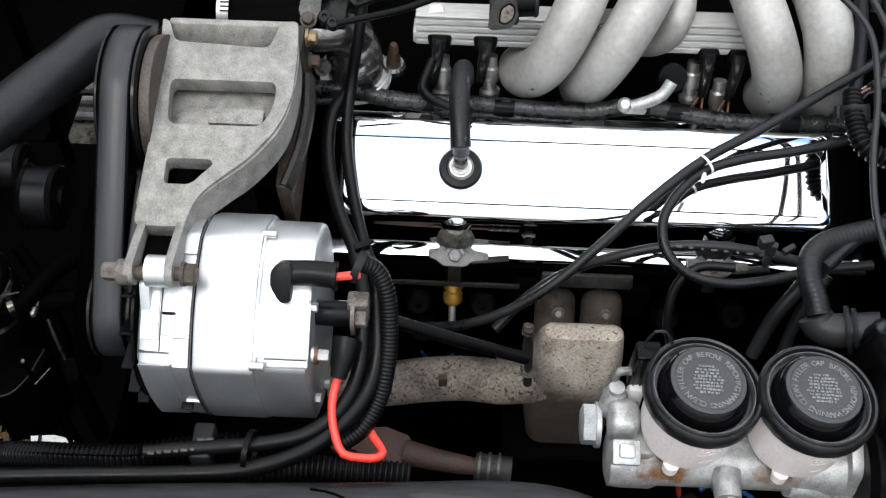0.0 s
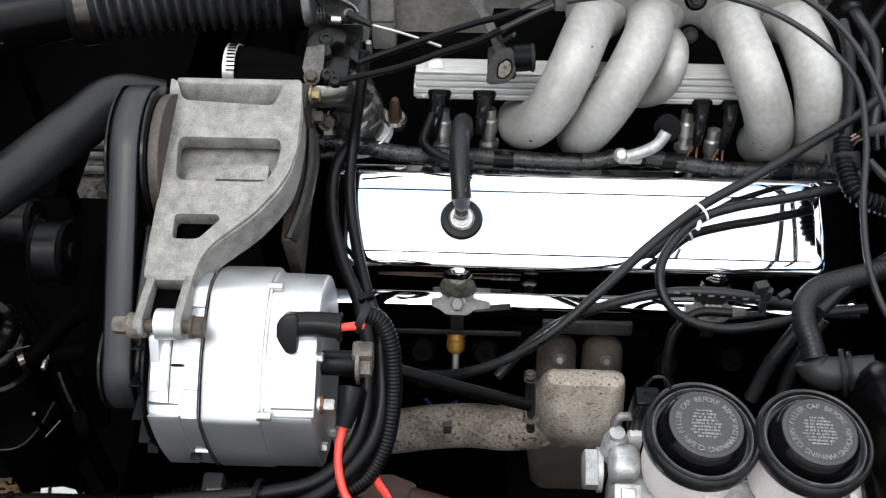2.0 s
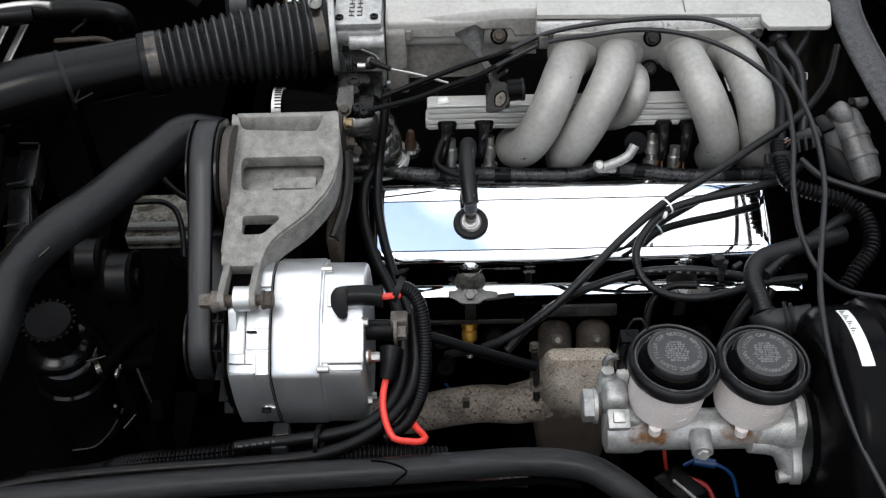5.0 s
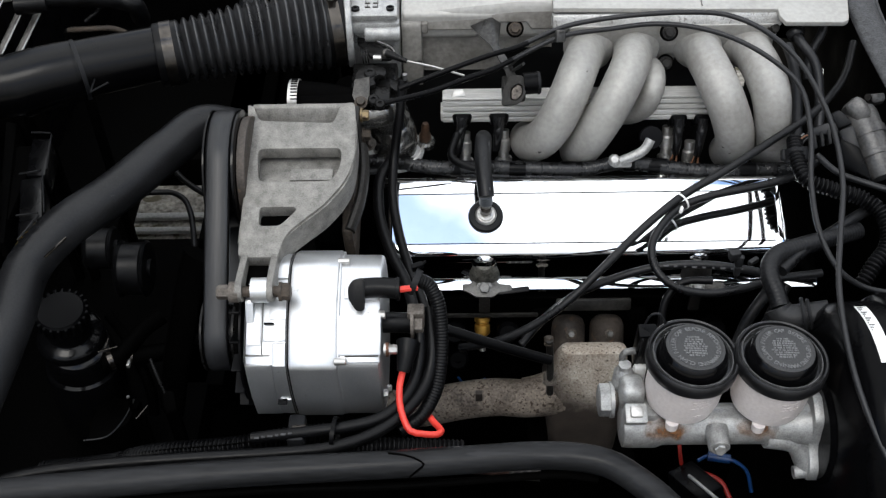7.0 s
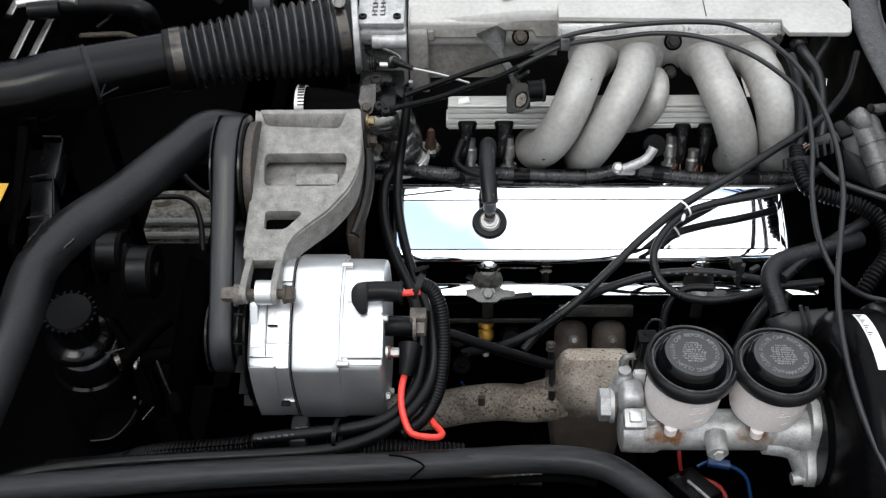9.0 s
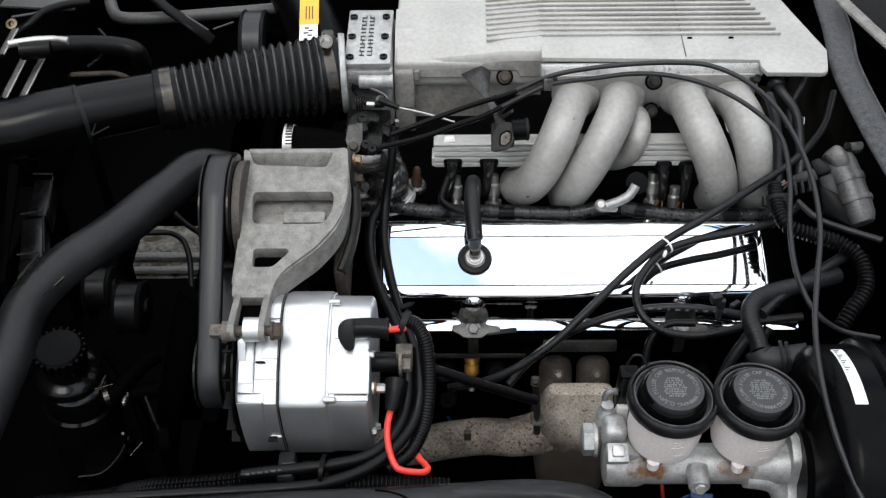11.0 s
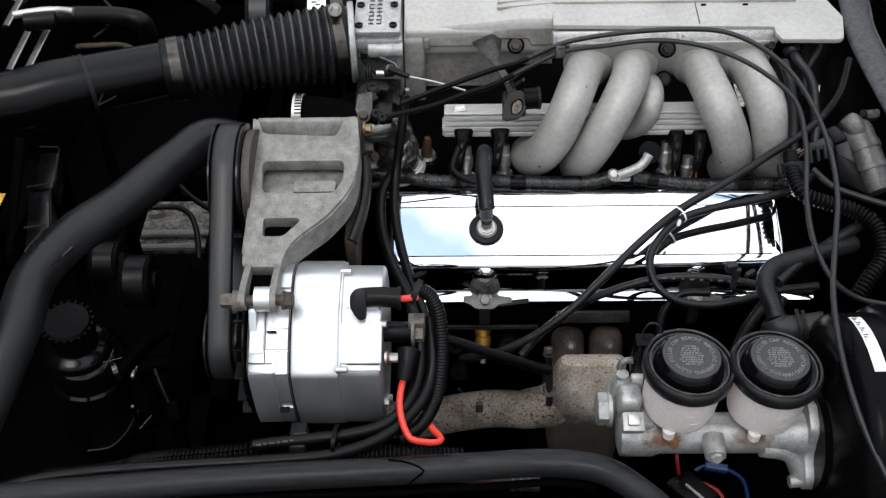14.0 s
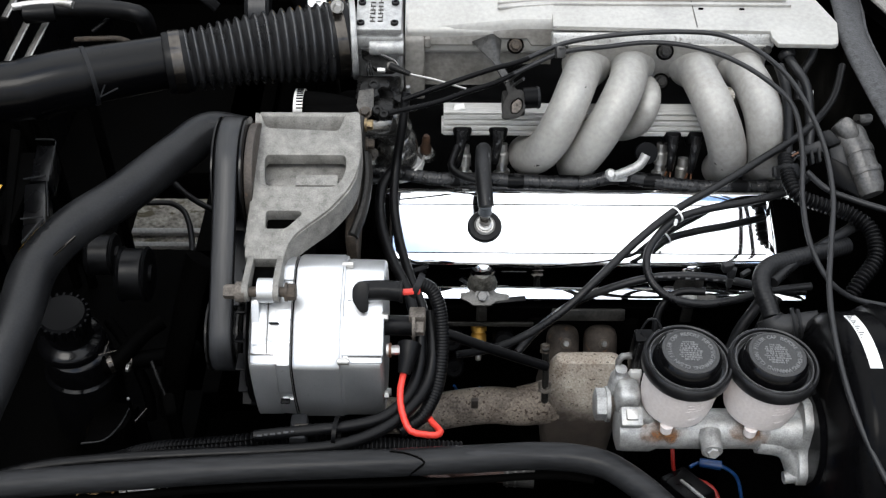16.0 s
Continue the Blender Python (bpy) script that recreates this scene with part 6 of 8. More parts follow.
stub = thing("coolant_stub", (0.181, 0.110, 0.790), "short bright aluminium pipe stub beside the runners", "pipe")
part("stub", tube([(0.150, 0.0955, 0.794), (0.1647, 0.096, 0.8011), (0.1751, 0.0988, 0.8069), (0.1815, 0.105, 0.816)], 0.0054, 20), ALU_RAW, stub)
part("dark_bore", lathe([(0.0, 0), (0.0125, 0), (0.0125, 0.008), (0.0, 0.009)], (0.186, 0.128, 0.80), (0, -0.8, 0.6), 24), PLASTIC, stub, "black rubber cap behind the stub")
part("tip", lathe([(0.0, 0), (0.006, 0), (0.0065, 0.006), (0.004, 0.01), (0, 0.0105)], (0.1435, 0.1, 0.79), (0, -0.6, 0.8), 20), ALU_RAW, stub)
part("flange", box((0.152, 0.098, 0.790), (0.022, 0.012, 0.008), None, 0.003), ALU_RAW, stub)


# ---- thermostat housing ----
COPPER_RUST = material("orange_rust", (0.0180, 0.0080, 0.0036), (0.0680, 0.0328, 0.0152), 0.55, 0.75, 0.2, 120, 500, 0.3)
HOUSING = material("stained_housing_metal", (0.13, 0.127, 0.12), (0.38, 0.375, 0.36), 0.13, 0.3, 0.9, 20, 220, 0.12)


def thermostat():
    t = thing("thermostat_housing", (-0.08, 0.13, 0.77), "corroded aluminium thermostat housing with hose neck", "thermostat housing")
    part("neck", tube([(-0.15, 0.118, 0.845), (-0.125, 0.122, 0.845), (-0.108, 0.13, 0.84), (-0.1, 0.142, 0.822)], 0.0165, 28, r_end=0.021), HOUSING, t)
    part("dome", lathe([(0.0, -0.01), (0.026, -0.01), (0.0258, 0.012), (0.0235, 0.026), (0.017, 0.037), (0.008, 0.042), (0, 0.043)], (-0.0995, 0.147, 0.782), (0.05, -0.1, 1), 36), HOUSING, t, "dark stained dome")
    part("flange", lathe([(0.02, -0.012), (0.033, -0.012), (0.0335, -0.006), (0.027, -0.003)], (-0.0985, 0.146, 0.78), (0.1, -0.15, 1), 36), ALU_RAW, t)
    part("wire_clip", tube([(-0.085, 0.118, 0.776), (-0.078, 0.116, 0.78), (-0.07, 0.125, 0.784), (-0.066, 0.14, 0.784)], 0.0014, 8), STEEL, t, "bent wire clip")
    part("ear", box((-0.066, 0.155, 0.772), (0.014, 0.016, 0.008), None, 0.003), GRIMY, t)
    part("sensor", lathe([(0.0068, 0), (0.0068, 0.008), (0.005, 0.011), (0.0046, 0.022), (0.003, 0.026), (0, 0.026)], (-0.065, 0.158, 0.776), (0.05, -0.1, 1), 14), COPPER_RUST, t, "orange-brown rusted sensor")
    part("sensor_seat", lathe([(0.006, -0.008), (0.0115, -0.008), (0.0118, -0.001), (0.0095, 0.002), (0.006, 0.002)], (-0.065, 0.158, 0.776), (0.05, -0.1, 1), 20), HOUSING, t)
    part("flange_bolt", hexbolt((-0.127, 0.128, 0.796), (0.6, -0.5, 0.6), 0.006, 0.009), RUSTY, t)


thermostat()
neck_clamp = thing("worm_clamp", (-0.197, 0.111, 0.880), "bright slotted steel worm clamp strap", "clamp")
STRAP = Vector((-0.201, 0.127, 0.858))
part("strap", lathe([(0.0222, -0.005), (0.0234, -0.005), (0.0234, 0.005), (0.0222, 0.005)], STRAP, (1, -0.05, 0), 40), STEEL, neck_clamp)
for k in range(9):
    a0 = radians(66 + 9 * k)
    part("slot", box(STRAP + Vector((0.001, 0.0237 * math.cos(a0), 0.0237 * math.sin(a0))), (0.007, 0.0014, 0.0008), Matrix.Rotation(a0 + radians(90), 3, "X"), 0), PLASTIC, neck_clamp)
hose_thing("bypass_hose", [(-0.207, 0.129, 0.858), (-0.202, 0.129, 0.858), (-0.170, 0.127, 0.856), (-0.142, 0.122, 0.852)], 0.0205, SHADE_BLACK, "short black coolant hose behind the bracket", seg=24)
pump = thing("bracket_rear_casting", (-0.17, 0.1, 0.84), "shade-black casting behind the alternator bracket", "casting")
part("body", box((-0.165, 0.111, 0.866), (0.062, 0.02, 0.014), None, 0.004), SHADE_BLACK, pump)


# ---- throttle linkage and cable bracket ----
def linkage():
    t = thing("throttle_linkage", (-0.115, 0.16, 0.83), "black steel throttle linkage with levers and springs", "linkage")
    flat = lambda pts, r=0.004: [Vector(q) for q in smooth_loop(pts, r)]
    lever = [(-0.138, 0.2195), (-0.129, 0.2125), (-0.112, 0.201), (-0.0975, 0.19), (-0.0945, 0.181), (-0.1, 0.1735), (-0.112, 0.174), (-0.1215, 0.178), (-0.1295, 0.193), (-0.138, 0.2055)]
    part("upper_lever", plate(flat(lever), [], 0.874, 0.878, None, 0.001), LINK, t)
    part("lever_lip", tube([(-0.139, 0.2165, 0.8785), (-0.1285, 0.2125, 0.8795), (-0.112, 0.202, 0.8795), (-0.099, 0.192, 0.879), (-0.0955, 0.185, 0.878)], 0.0013, 8), DULL_STEEL, t, "bright steel line along the lever edge")
    part("lever_hook", tube([(-0.1385, 0.2195, 0.878), (-0.1405, 0.212, 0.879), (-0.1395, 0.2055, 0.878)], 0.0016, 8), DULL_STEEL, t, "bent steel hook")
    part("pivot_stud", lathe([(0.0055, 0), (0.0055, 0.005), (0.0042, 0.0065), (0, 0.0068)], (-0.1035, 0.181, 0.877), (0, -0.4, 1), 20), GRIMY, t, "grey stud head")
    part("stop_screw", tube([(-0.118, 0.1725, 0.88), (-0.1095, 0.172, 0.88)], 0.0032, 14, raw=True), STEEL, t, "bright stop screw")
    quadrant = [(-0.135, 0.158), (-0.129, 0.166), (-0.12, 0.1695), (-0.108, 0.1665), (-0.1035, 0.158), (-0.105, 0.148), (-0.112, 0.152), (-0.118, 0.144), (-0.114, 0.135), (-0.121, 0.13), (-0.1345, 0.138), (-0.1375, 0.148)]
    part("quadrant", plate(flat(quadrant, 0.003), [], 0.868, 0.8735, None, 0.001), LINK, t)
    part("quadrant_hub", lathe([(0.0, 0), (0.0065, 0), (0.0065, 0.002), (0.005, 0.0032), (0.0035, 0.0032), (0.0035, 0.0018), (0, 0.0018)], (-0.1215, 0.1525, 0.8733), (0, -0.2, 1), 24), LINK, t)
    part("bent_tab", hull([(-0.137, 0.1385, 0.877), (-0.121, 0.143, 0.877), (-0.1195, 0.109, 0.872), (-0.131, 0.1035, 0.871), (-0.139, 0.108, 0.872),
                           (-0.137, 0.1385, 0.874), (-0.121, 0.143, 0.874), (-0.1195, 0.109, 0.869), (-0.131, 0.1035, 0.868), (-0.139, 0.108, 0.869)], 0.0008), GRIMY, t, "dull grey bent tab")
    part("side_plate", plate(flat([(-0.1005, 0.153), (-0.0845, 0.1465), (-0.0855, 0.132), (-0.092, 0.13), (-0.099, 0.137)], 0.002), [], 0.862, 0.867, None, 0.001), LINK, t)
    part("pin", tube([(-0.0835, 0.1505, 0.862), (-0.0835, 0.1485, 0.875)], 0.0026, 12, raw=True), DULL_STEEL, t)
    part("tab_nut", hexbolt((-0.1285, 0.1035, 0.872), (0, -0.5, 0.86), 0.0052, 0.007), RUST_DARK, t, "brown tab nut")
    for at, r in (((-0.1155, 0.107, 0.872), 0.006), ((-0.1085, 0.1015, 0.871), 0.0055)):
        part("cable_barrel", lathe([(0.0, -0.004), (r, -0.004), (r, 0.003), (r * 0.8, 0.0045), (r * 0.4, 0.0045), (r * 0.4, 0.002), (0, 0.002)], at, (0.1, -0.5, 0.9), 20), LINK, t)
    part("lower_arm", box((-0.114, 0.124, 0.862), (0.03, 0.03, 0.01), None, 0.002), LINK, t)
    for k in range(3):
        part("spring_coil", lathe([(0.0075, -0.0008), (0.0088, -0.0008), (0.0088, 0.0008), (0.0075, 0.0008)], (-0.1315 + 0.0028 * k, 0.187, 0.873), (1, 0.15, 0.1), 20), LINK, t)
    part("bracket_back", box((-0.118, 0.165, 0.852), (0.05, 0.06, 0.012), None, 0.003), LINK, t)


linkage()
rod = cable("throttle_rod", [(-0.0825, 0.1685, 0.878), (-0.053, 0.1575, 0.878), (-0.0195, 0.1435, 0.876)], 0.0012, "thin bright steel throttle rod", STEEL, "rod", seg=8)
part("sleeve", tube([(-0.104, 0.179, 0.881), (-0.093, 0.173, 0.88), (-0.0815, 0.168, 0.878)], 0.0048, 14, r_end=0.0026), LINK, rod, "black rod end sleeve")


def cable_bracket():
    t = thing("cable_bracket", (0.03, 0.2, 0.84), "grey aluminium cable bracket bolted to the plenum", "bracket")
    part("gusset", hull([(-0.0128, 0.2235, 0.8852), (0.0095, 0.2245, 0.8955), (0.0125, 0.2245, 0.8955), (0.0225, 0.2245, 0.888), (0.0098, 0.185, 0.8848), (0.0145, 0.184, 0.8842), (0.019, 0.186, 0.8835), (0.004, 0.228, 0.87)], 0.0008), MOTOR_GREY, t)
    part("arm", hull([(0.0098, 0.186, 0.885), (0.019, 0.186, 0.8845), (0.012, 0.19, 0.876), (0.0195, 0.19, 0.876), (0.0235, 0.158, 0.8745), (0.0325, 0.16, 0.8765), (0.025, 0.164, 0.866), (0.033, 0.165, 0.868)], 0.001), MOTOR_GREY, t)
    part("lower_arm", hull([(0.0235, 0.1575, 0.8745), (0.033, 0.1595, 0.8765), (0.0255, 0.163, 0.866), (0.034, 0.164, 0.868), (0.0285, 0.142, 0.8645), (0.0385, 0.145, 0.8675), (0.03, 0.147, 0.857), (0.039, 0.149, 0.859)], 0.001), DARK_CAST, t)
    for a, b in (((0.029, 0.158, 0.877), (0.04, 0.157, 0.89)), ((0.033, 0.156, 0.872), (0.044, 0.152, 0.884))):
        part("cable_finger", tube([a, b], 0.0032, 10, raw=True, squash=0.5), MOTOR_GREY, t)
    clamp = box((0.0815, 0.1555, 0.9165), (0.0098, 0.025, 0.013), Matrix.Rotation(radians(-34), 3, "X"), 0.0015)
    part("clamp", clamp, MOTOR_GREY, t, "grey aluminium cable clamp")
    for v in (-0.006, 0.002):
        part("clamp_slot", box((0.0815, 0.1515 + v * 0.8, 0.9238 - v * 0.55), (0.005, 0.003, 0.001), Matrix.Rotation(radians(-34), 3, "X"), 0), DARK_CAST, t)
    s = thing("knock_sensor", (0.04, 0.15, 0.83), "black plastic sensor with a rusty bolt end", "sensor")
    c, v, n = Vector((0.037, 0.1355, 0.8592)), Vector((0, 0.66, 0.75)), Vector((0, -0.75, 0.66))
    lay = lambda a, b, h: c + Vector((a, 0, 0)) + v * b + n * h
    ring = smooth_loop([(-0.0165, -0.0125), (-0.015, 0.002), (-0.0075, 0.0175), (0.006, 0.018), (0.0098, 0.009), (0.0095, -0.003), (0.003, -0.0125), (-0.0125, -0.0145)], 0.004)
    hole = smooth_loop([(-0.0075, -0.0085), (-0.0068, 0.004), (0.002, 0.0095), (0.0065, 0.006), (0.0065, -0.003), (0.0, -0.0098)], 0.003)
    part("clevis", plate([Vector(q) for q in ring], [Vector(q) for q in hole] and [[Vector(q) for q in hole]], -0.012, 0.0025, lay, 0.0012), DARK_CAST, s)
    part("bolt", plate([Vector(q) for q in smooth_loop([(-0.006, -0.0075), (-0.0055, 0.003), (0.0015, 0.0078), (0.0052, 0.0048), (0.0052, -0.0025), (0.0, -0.0082)], 0.003)], [], -0.012, 0.0005, lay, 0.0008), RUSTY, s, "rusty bolt end")
    part("bolt_pin", lathe([(0.0, 0), (0.0016, 0), (0.0016, 0.001), (0, 0.0012)], lay(0.0, 0.001, 0.0003), n, 12), RUST_DARK, s)
    part("housing", tube([(0.044, 0.146, 0.862), (0.052, 0.147, 0.862), (0.0625, 0.148, 0.862)], 0.0118, 24), PLASTIC, s)
    part("housing_rim", lathe([(0.0100, -0.0012), (0.0126, -0.0012), (0.0126, 0.0012), (0.0100, 0.0012)], (0.0605, 0.1478, 0.862), (1, 0.08, 0), 28), PLASTIC_GREY, s)
    part("back_block", box((0.0345, 0.156, 0.848), (0.026, 0.022, 0.022), None, 0.003), DARK_CAST, s)


cable_bracket()

# ---- temperature sender and clutter above the manifold ----
sender = thing("temperature_sender", (-0.004, 0.000, 0.616), "small brass temperature sender in the head", "sensor")
SEND = (-0.0015, -0.005, 0.606)
part("brass_hex", lathe([(0.005, 0.01), (0.0078, 0.012), (0.0092, 0.015), (0.0092, 0.023), (0.0072, 0.0245), (0.0072, 0.026), (0.0094, 0.027), (0.0094, 0.032), (0.007, 0.034), (0, 0.034)], SEND, (0, 0.57, 0.82), 12), BRASS, sender)
part("tip", lathe([(0.0036, 0.012), (0.0036, -0.008), (0.0, -0.008)], SEND, (0, 0.5, 0.86), 12), STEEL, sender)
plugs = thing("spark_plug_shield", (-0.004, 0.010, 0.639), "dark steel heat shield strip below the cover", "shield")
part("strip", box((-0.005, -0.004, 0.655), (0.13, 0.003, 0.006), None, 0.001), DARK_CAST, plugs)
for x, z in ((-0.033, 0.632), (0.027, 0.632), (-0.03, 0.585), (0.26, 0.63), (0.2, 0.62)):
    b = thing("spark_plug_boot", (x, -0.01, z), "black round spark plug boot", "plug boot", "spark plug boots")
    part("boot", lathe([(0.006, -0.02), (0.0125, -0.018), (0.0125, 0.004), (0.0095, 0.008), (0.004, 0.008), (0.004, 0.004), (0, 0.004)], (x, -0.008, z), (0, -0.9, 0.5), 24), PLASTIC, b)

clips = thing("hose_clip", (0.255, -0.045, 0.77), "grey plastic hose clips on the vacuum hoses", "clip")
for at, size, turn in (((0.2475, -0.05, 0.794), (0.011, 0.008, 0.01), 15), ((0.2535, -0.051, 0.787), (0.008, 0.006, 0.013), -20), ((0.2685, -0.048, 0.783), (0.012, 0.005, 0.006), 35), ((0.2535, -0.05, 0.772), (0.006, 0.006, 0.012), 0)):
    part("clip", box(at, size, Matrix.Rotation(radians(turn), 3, "Z"), 0.0012), PORT_GREY, clips)
part("strut", tube([(0.249, -0.047, 0.79), (0.254, -0.047, 0.77), (0.256, -0.045, 0.755)], 0.0016, 8), PLASTIC_GREY, clips)

# ---- vacuum hose and conduit by the booster ----
cable("booster_hose", [(0.281, -0.114, 0.787), (0.279, -0.102, 0.792), (0.275, -0.085, 0.798), (0.277, -0.071, 0.802), (0.287, -0.059, 0.804), (0.308, -0.048, 0.802), (0.335, -0.037, 0.800), (0.380, -0.013, 0.790)], 0.0092, "thick ribbed black brake booster vacuum hose", RUBBER_GREY, "hose", seg=20, ridge=(0.004, 0.0001))
cable("vacuum_hose", [(0.287, -0.078, 0.800), (0.315, -0.050, 0.800), (0.350, -0.024, 0.800), (0.406, 0.017, 0.800)], 0.0058, "black hose beside the booster hose", RUBBER_GREY, "hose")
cable("wiring_loom", [(0.329, 0.084, 0.830), (0.326, 0.057, 0.828), (0.331, 0.026, 0.825), (0.355, 0.017, 0.820), (0.383, 0.009, 0.815), (0.401, -0.011, 0.810), (0.400, -0.042, 0.800), (0.382, -0.064, 0.790), (0.370, -0.078, 0.780)], 0.0074, "black corrugated wiring loom curling behind the engine", RUBBER, "wiring loom", seg=16, ridge=(0.0046, 0.0012))
conn = thing("loom_connector", (0.326, 0.077, 0.830), "black plastic loom connector", "connector")
part("body", lathe([(0.009, -0.008), (0.0125, -0.008), (0.0132, -0.005), (0.0132, 0.004), (0.0122, 0.0065), (0.008, 0.0065)], (0.3285, 0.068, 0.824), (-0.1, 0.72, 0.68), 28), PLASTIC_GREY, conn)
part("latch", box((0.316, 0.068, 0.823), (0.006, 0.012, 0.009), Matrix.Rotation(radians(40), 3, "X"), 0.0015), PLASTIC_GREY, conn)
for k in range(4):
    part("strand", tube([(0.326 + 0.002 * k, 0.073, 0.828), (0.331 + 0.003 * k, 0.081, 0.834), (0.339 + 0.003 * k, 0.088 - 0.002 * k, 0.835)], 0.0011, 6), (DULL_STEEL, WIRE_BROWN, PLASTIC, CABLE)[k], conn, "thin bare harness wire")
fc = cable("firewall_cable", [(0.3425, 0.196, 0.888), (0.3466, 0.1782, 0.886), (0.3578, 0.1653, 0.8754), (0.3623, 0.155, 0.8653), (0.3641, 0.1409, 0.8502), (0.3635, 0.122, 0.835), (0.360, 0.1, 0.82)], 0.0052, "black cable dropping from a rubber grommet behind the plenum", CABLE)
part("grommet", lathe([(0.004, -0.004), (0.0095, -0.004), (0.0095, 0.001), (0.0075, 0.004), (0.004, 0.004)], (0.3428, 0.1945, 0.888), (0.2, -0.8, -0.3), 22), RUBBER_GREY, fc)
cable("firewall_cable", [(0.379, 0.2165, 0.885), (0.3762, 0.2082, 0.8785), (0.3677, 0.2001, 0.8635), (0.3645, 0.1928, 0.853), (0.363, 0.18, 0.838)], 0.0048, "short black cable behind the plenum", CABLE)
cable("firewall_cable", [(0.327, 0.168, 0.892), (0.3296, 0.152, 0.8861), (0.3337, 0.1403, 0.8721), (0.3362, 0.122, 0.8503), (0.3357, 0.0972, 0.8228), (0.334, 0.085, 0.81)], 0.0055, "black cable hanging beside the last runner", RUBBER_GREY)
cable("firewall_cable", [(0.352, 0.071, 0.820), (0.369, 0.049, 0.815), (0.397, 0.037, 0.810), (0.431, 0.019, 0.810)], 0.0035, "thin black cable towards the firewall", CABLE)


# ---- wiper motor, cowl seal ----
def wiper_motor():
    t = thing("wiper_motor", (0.412, 0.108, 0.800), "dull aluminium motor housing on the firewall", "motor")
    def block(name, pts, mat=MOTOR, deep=(0.006, 0.022, -0.026), bevel=0.0035):
        part(name, hull([Vector(p) for p in pts] + [Vector(p) + Vector(deep) for p in pts], bevel), mat, t)

    head, foot = Vector((0.4055, 0.129, 0.8365)), Vector((0.4255, 0.058, 0.797))
    way = foot - head
    part("motor_can", lathe([(0.0, -0.001), (0.010, -0.0005), (0.0155, 0.003), (0.0178, 0.009), (0.018, 0.03), (0.0176, 0.058), (0.0162, 0.074), (0.0125, 0.082), (0.0, 0.083)], head, way, 40), MOTOR, t, "dull cast aluminium motor can")
    for h, w in ((0.0305, 0.0045), (0.056, 0.003)):
        part("strap", lathe([(0.0172, -w), (0.0192, -w), (0.0196, -w * 0.6), (0.0196, w * 0.6), (0.0192, w), (0.0172, w)], head + way.normalized() * h, way, 40), MOTOR, t, "raised casting band")
    block("cover_plate", [(0.3977, 0.1217, 0.861), (0.4088, 0.1137, 0.8569), (0.4115, 0.1015, 0.8465), (0.3985, 0.1024, 0.8371), (0.3842, 0.1176, 0.8486)], bevel=0.005)
    block("lug", [(0.4144, 0.1365, 0.8495), (0.4318, 0.1329, 0.8549), (0.4321, 0.1265, 0.8468), (0.4203, 0.1286, 0.8426)], MOTOR, (0.004, 0.012, -0.014))
    part("lug_bore", lathe([(0.0, 0), (0.004, 0), (0.004, 0.002), (0, 0.0022)], (0.4155, 0.1325, 0.848), (-0.8, -0.4, 0.4), 16), DARK_CAST, t)
    block("gearbox", [(0.3681, 0.1076, 0.8461), (0.3781, 0.1083, 0.8521), (0.3913, 0.0953, 0.8429), (0.3768, 0.0952, 0.8351)], PLASTIC_GREY)
    block("gearbox_front", [(0.3768, 0.0948, 0.834), (0.3913, 0.0949, 0.842), (0.398, 0.072, 0.824), (0.385, 0.07, 0.816)], PORT_GREY)
    block("terminal_block", [(0.3444, 0.0957, 0.8347), (0.3702, 0.096, 0.8476), (0.376, 0.0855, 0.8378), (0.3483, 0.0897, 0.8291)], PORT_GREY)
    for k in range(3):
        block("terminal_fin", [(0.349 + 0.007 * k, 0.0905, 0.8322 + 0.003 * k), (0.352 + 0.007 * k, 0.0905, 0.8337 + 0.003 * k), (0.3535 + 0.007 * k, 0.0785, 0.8235 + 0.003 * k), (0.3505 + 0.007 * k, 0.0785, 0.822 + 0.003 * k)], PLASTIC_GREY, (0.002, 0.01, -0.01), 0.0005)
    block("dark_web", [(0.3749, 0.0829, 0.8339), (0.395, 0.0715, 0.8303), (0.4079, 0.0429, 0.8045), (0.3791, 0.0612, 0.8099)], PLASTIC, (0.006, 0.02, -0.024))



MOTOR = material("dull_motor_metal", (0.055, 0.054, 0.053), (0.155, 0.152, 0.148), 0.34, 0.5, 0.45, 45, 400, 0.2)
wiper_motor()
seal = thing("cowl_seal", (0.46, 0.35, 0.85), "worn grey rubber weatherstrip along the cowl", "weatherstrip")
part("strip", tube([(0.448, 0.484, 0.895), (0.4375, 0.3551, 0.895), (0.4336, 0.3036, 0.895), (0.4291, 0.2656, 0.895), (0.4235, 0.232, 0.895), (0.4219, 0.1812, 0.895), (0.4251, 0.1218, 0.893), (0.430, 0.0829, 0.889), (0.447, 0.000, 0.875)], 0.0165, 24, squash=0.4), SEAL, seal)
part("edge_bead", tube([(0.464, 0.484, 0.8975), (0.4535, 0.3551, 0.8975), (0.4496, 0.3036, 0.8975), (0.4451, 0.2656, 0.8975), (0.4395, 0.232, 0.8975), (0.4379, 0.1812, 0.8975), (0.4411, 0.1218, 0.8955), (0.446, 0.0829, 0.8915), (0.463, 0.000, 0.8775)], 0.0018, 8), SEAL, seal, "thin raised edge bead")
cowl = thing("cowl_cover", (0.56, 0.3, 0.8), "dark plastic cowl panel under the windscreen", "cowl")
part("panel", box((0.60, 0.32, 0.86), (0.16, 0.9, 0.03), Matrix.Rotation(radians(-12), 3, "Y") @ Matrix.Rotation(radians(18), 3, "Z"), 0.008), PLASTIC, cowl)
part("edge_trim", tube([(0.441, 0.335, 0.915), (0.464, 0.255, 0.915), (0.487, 0.181, 0.915)], 0.008, 12, squash=0.5), ALU_CAST, cowl)
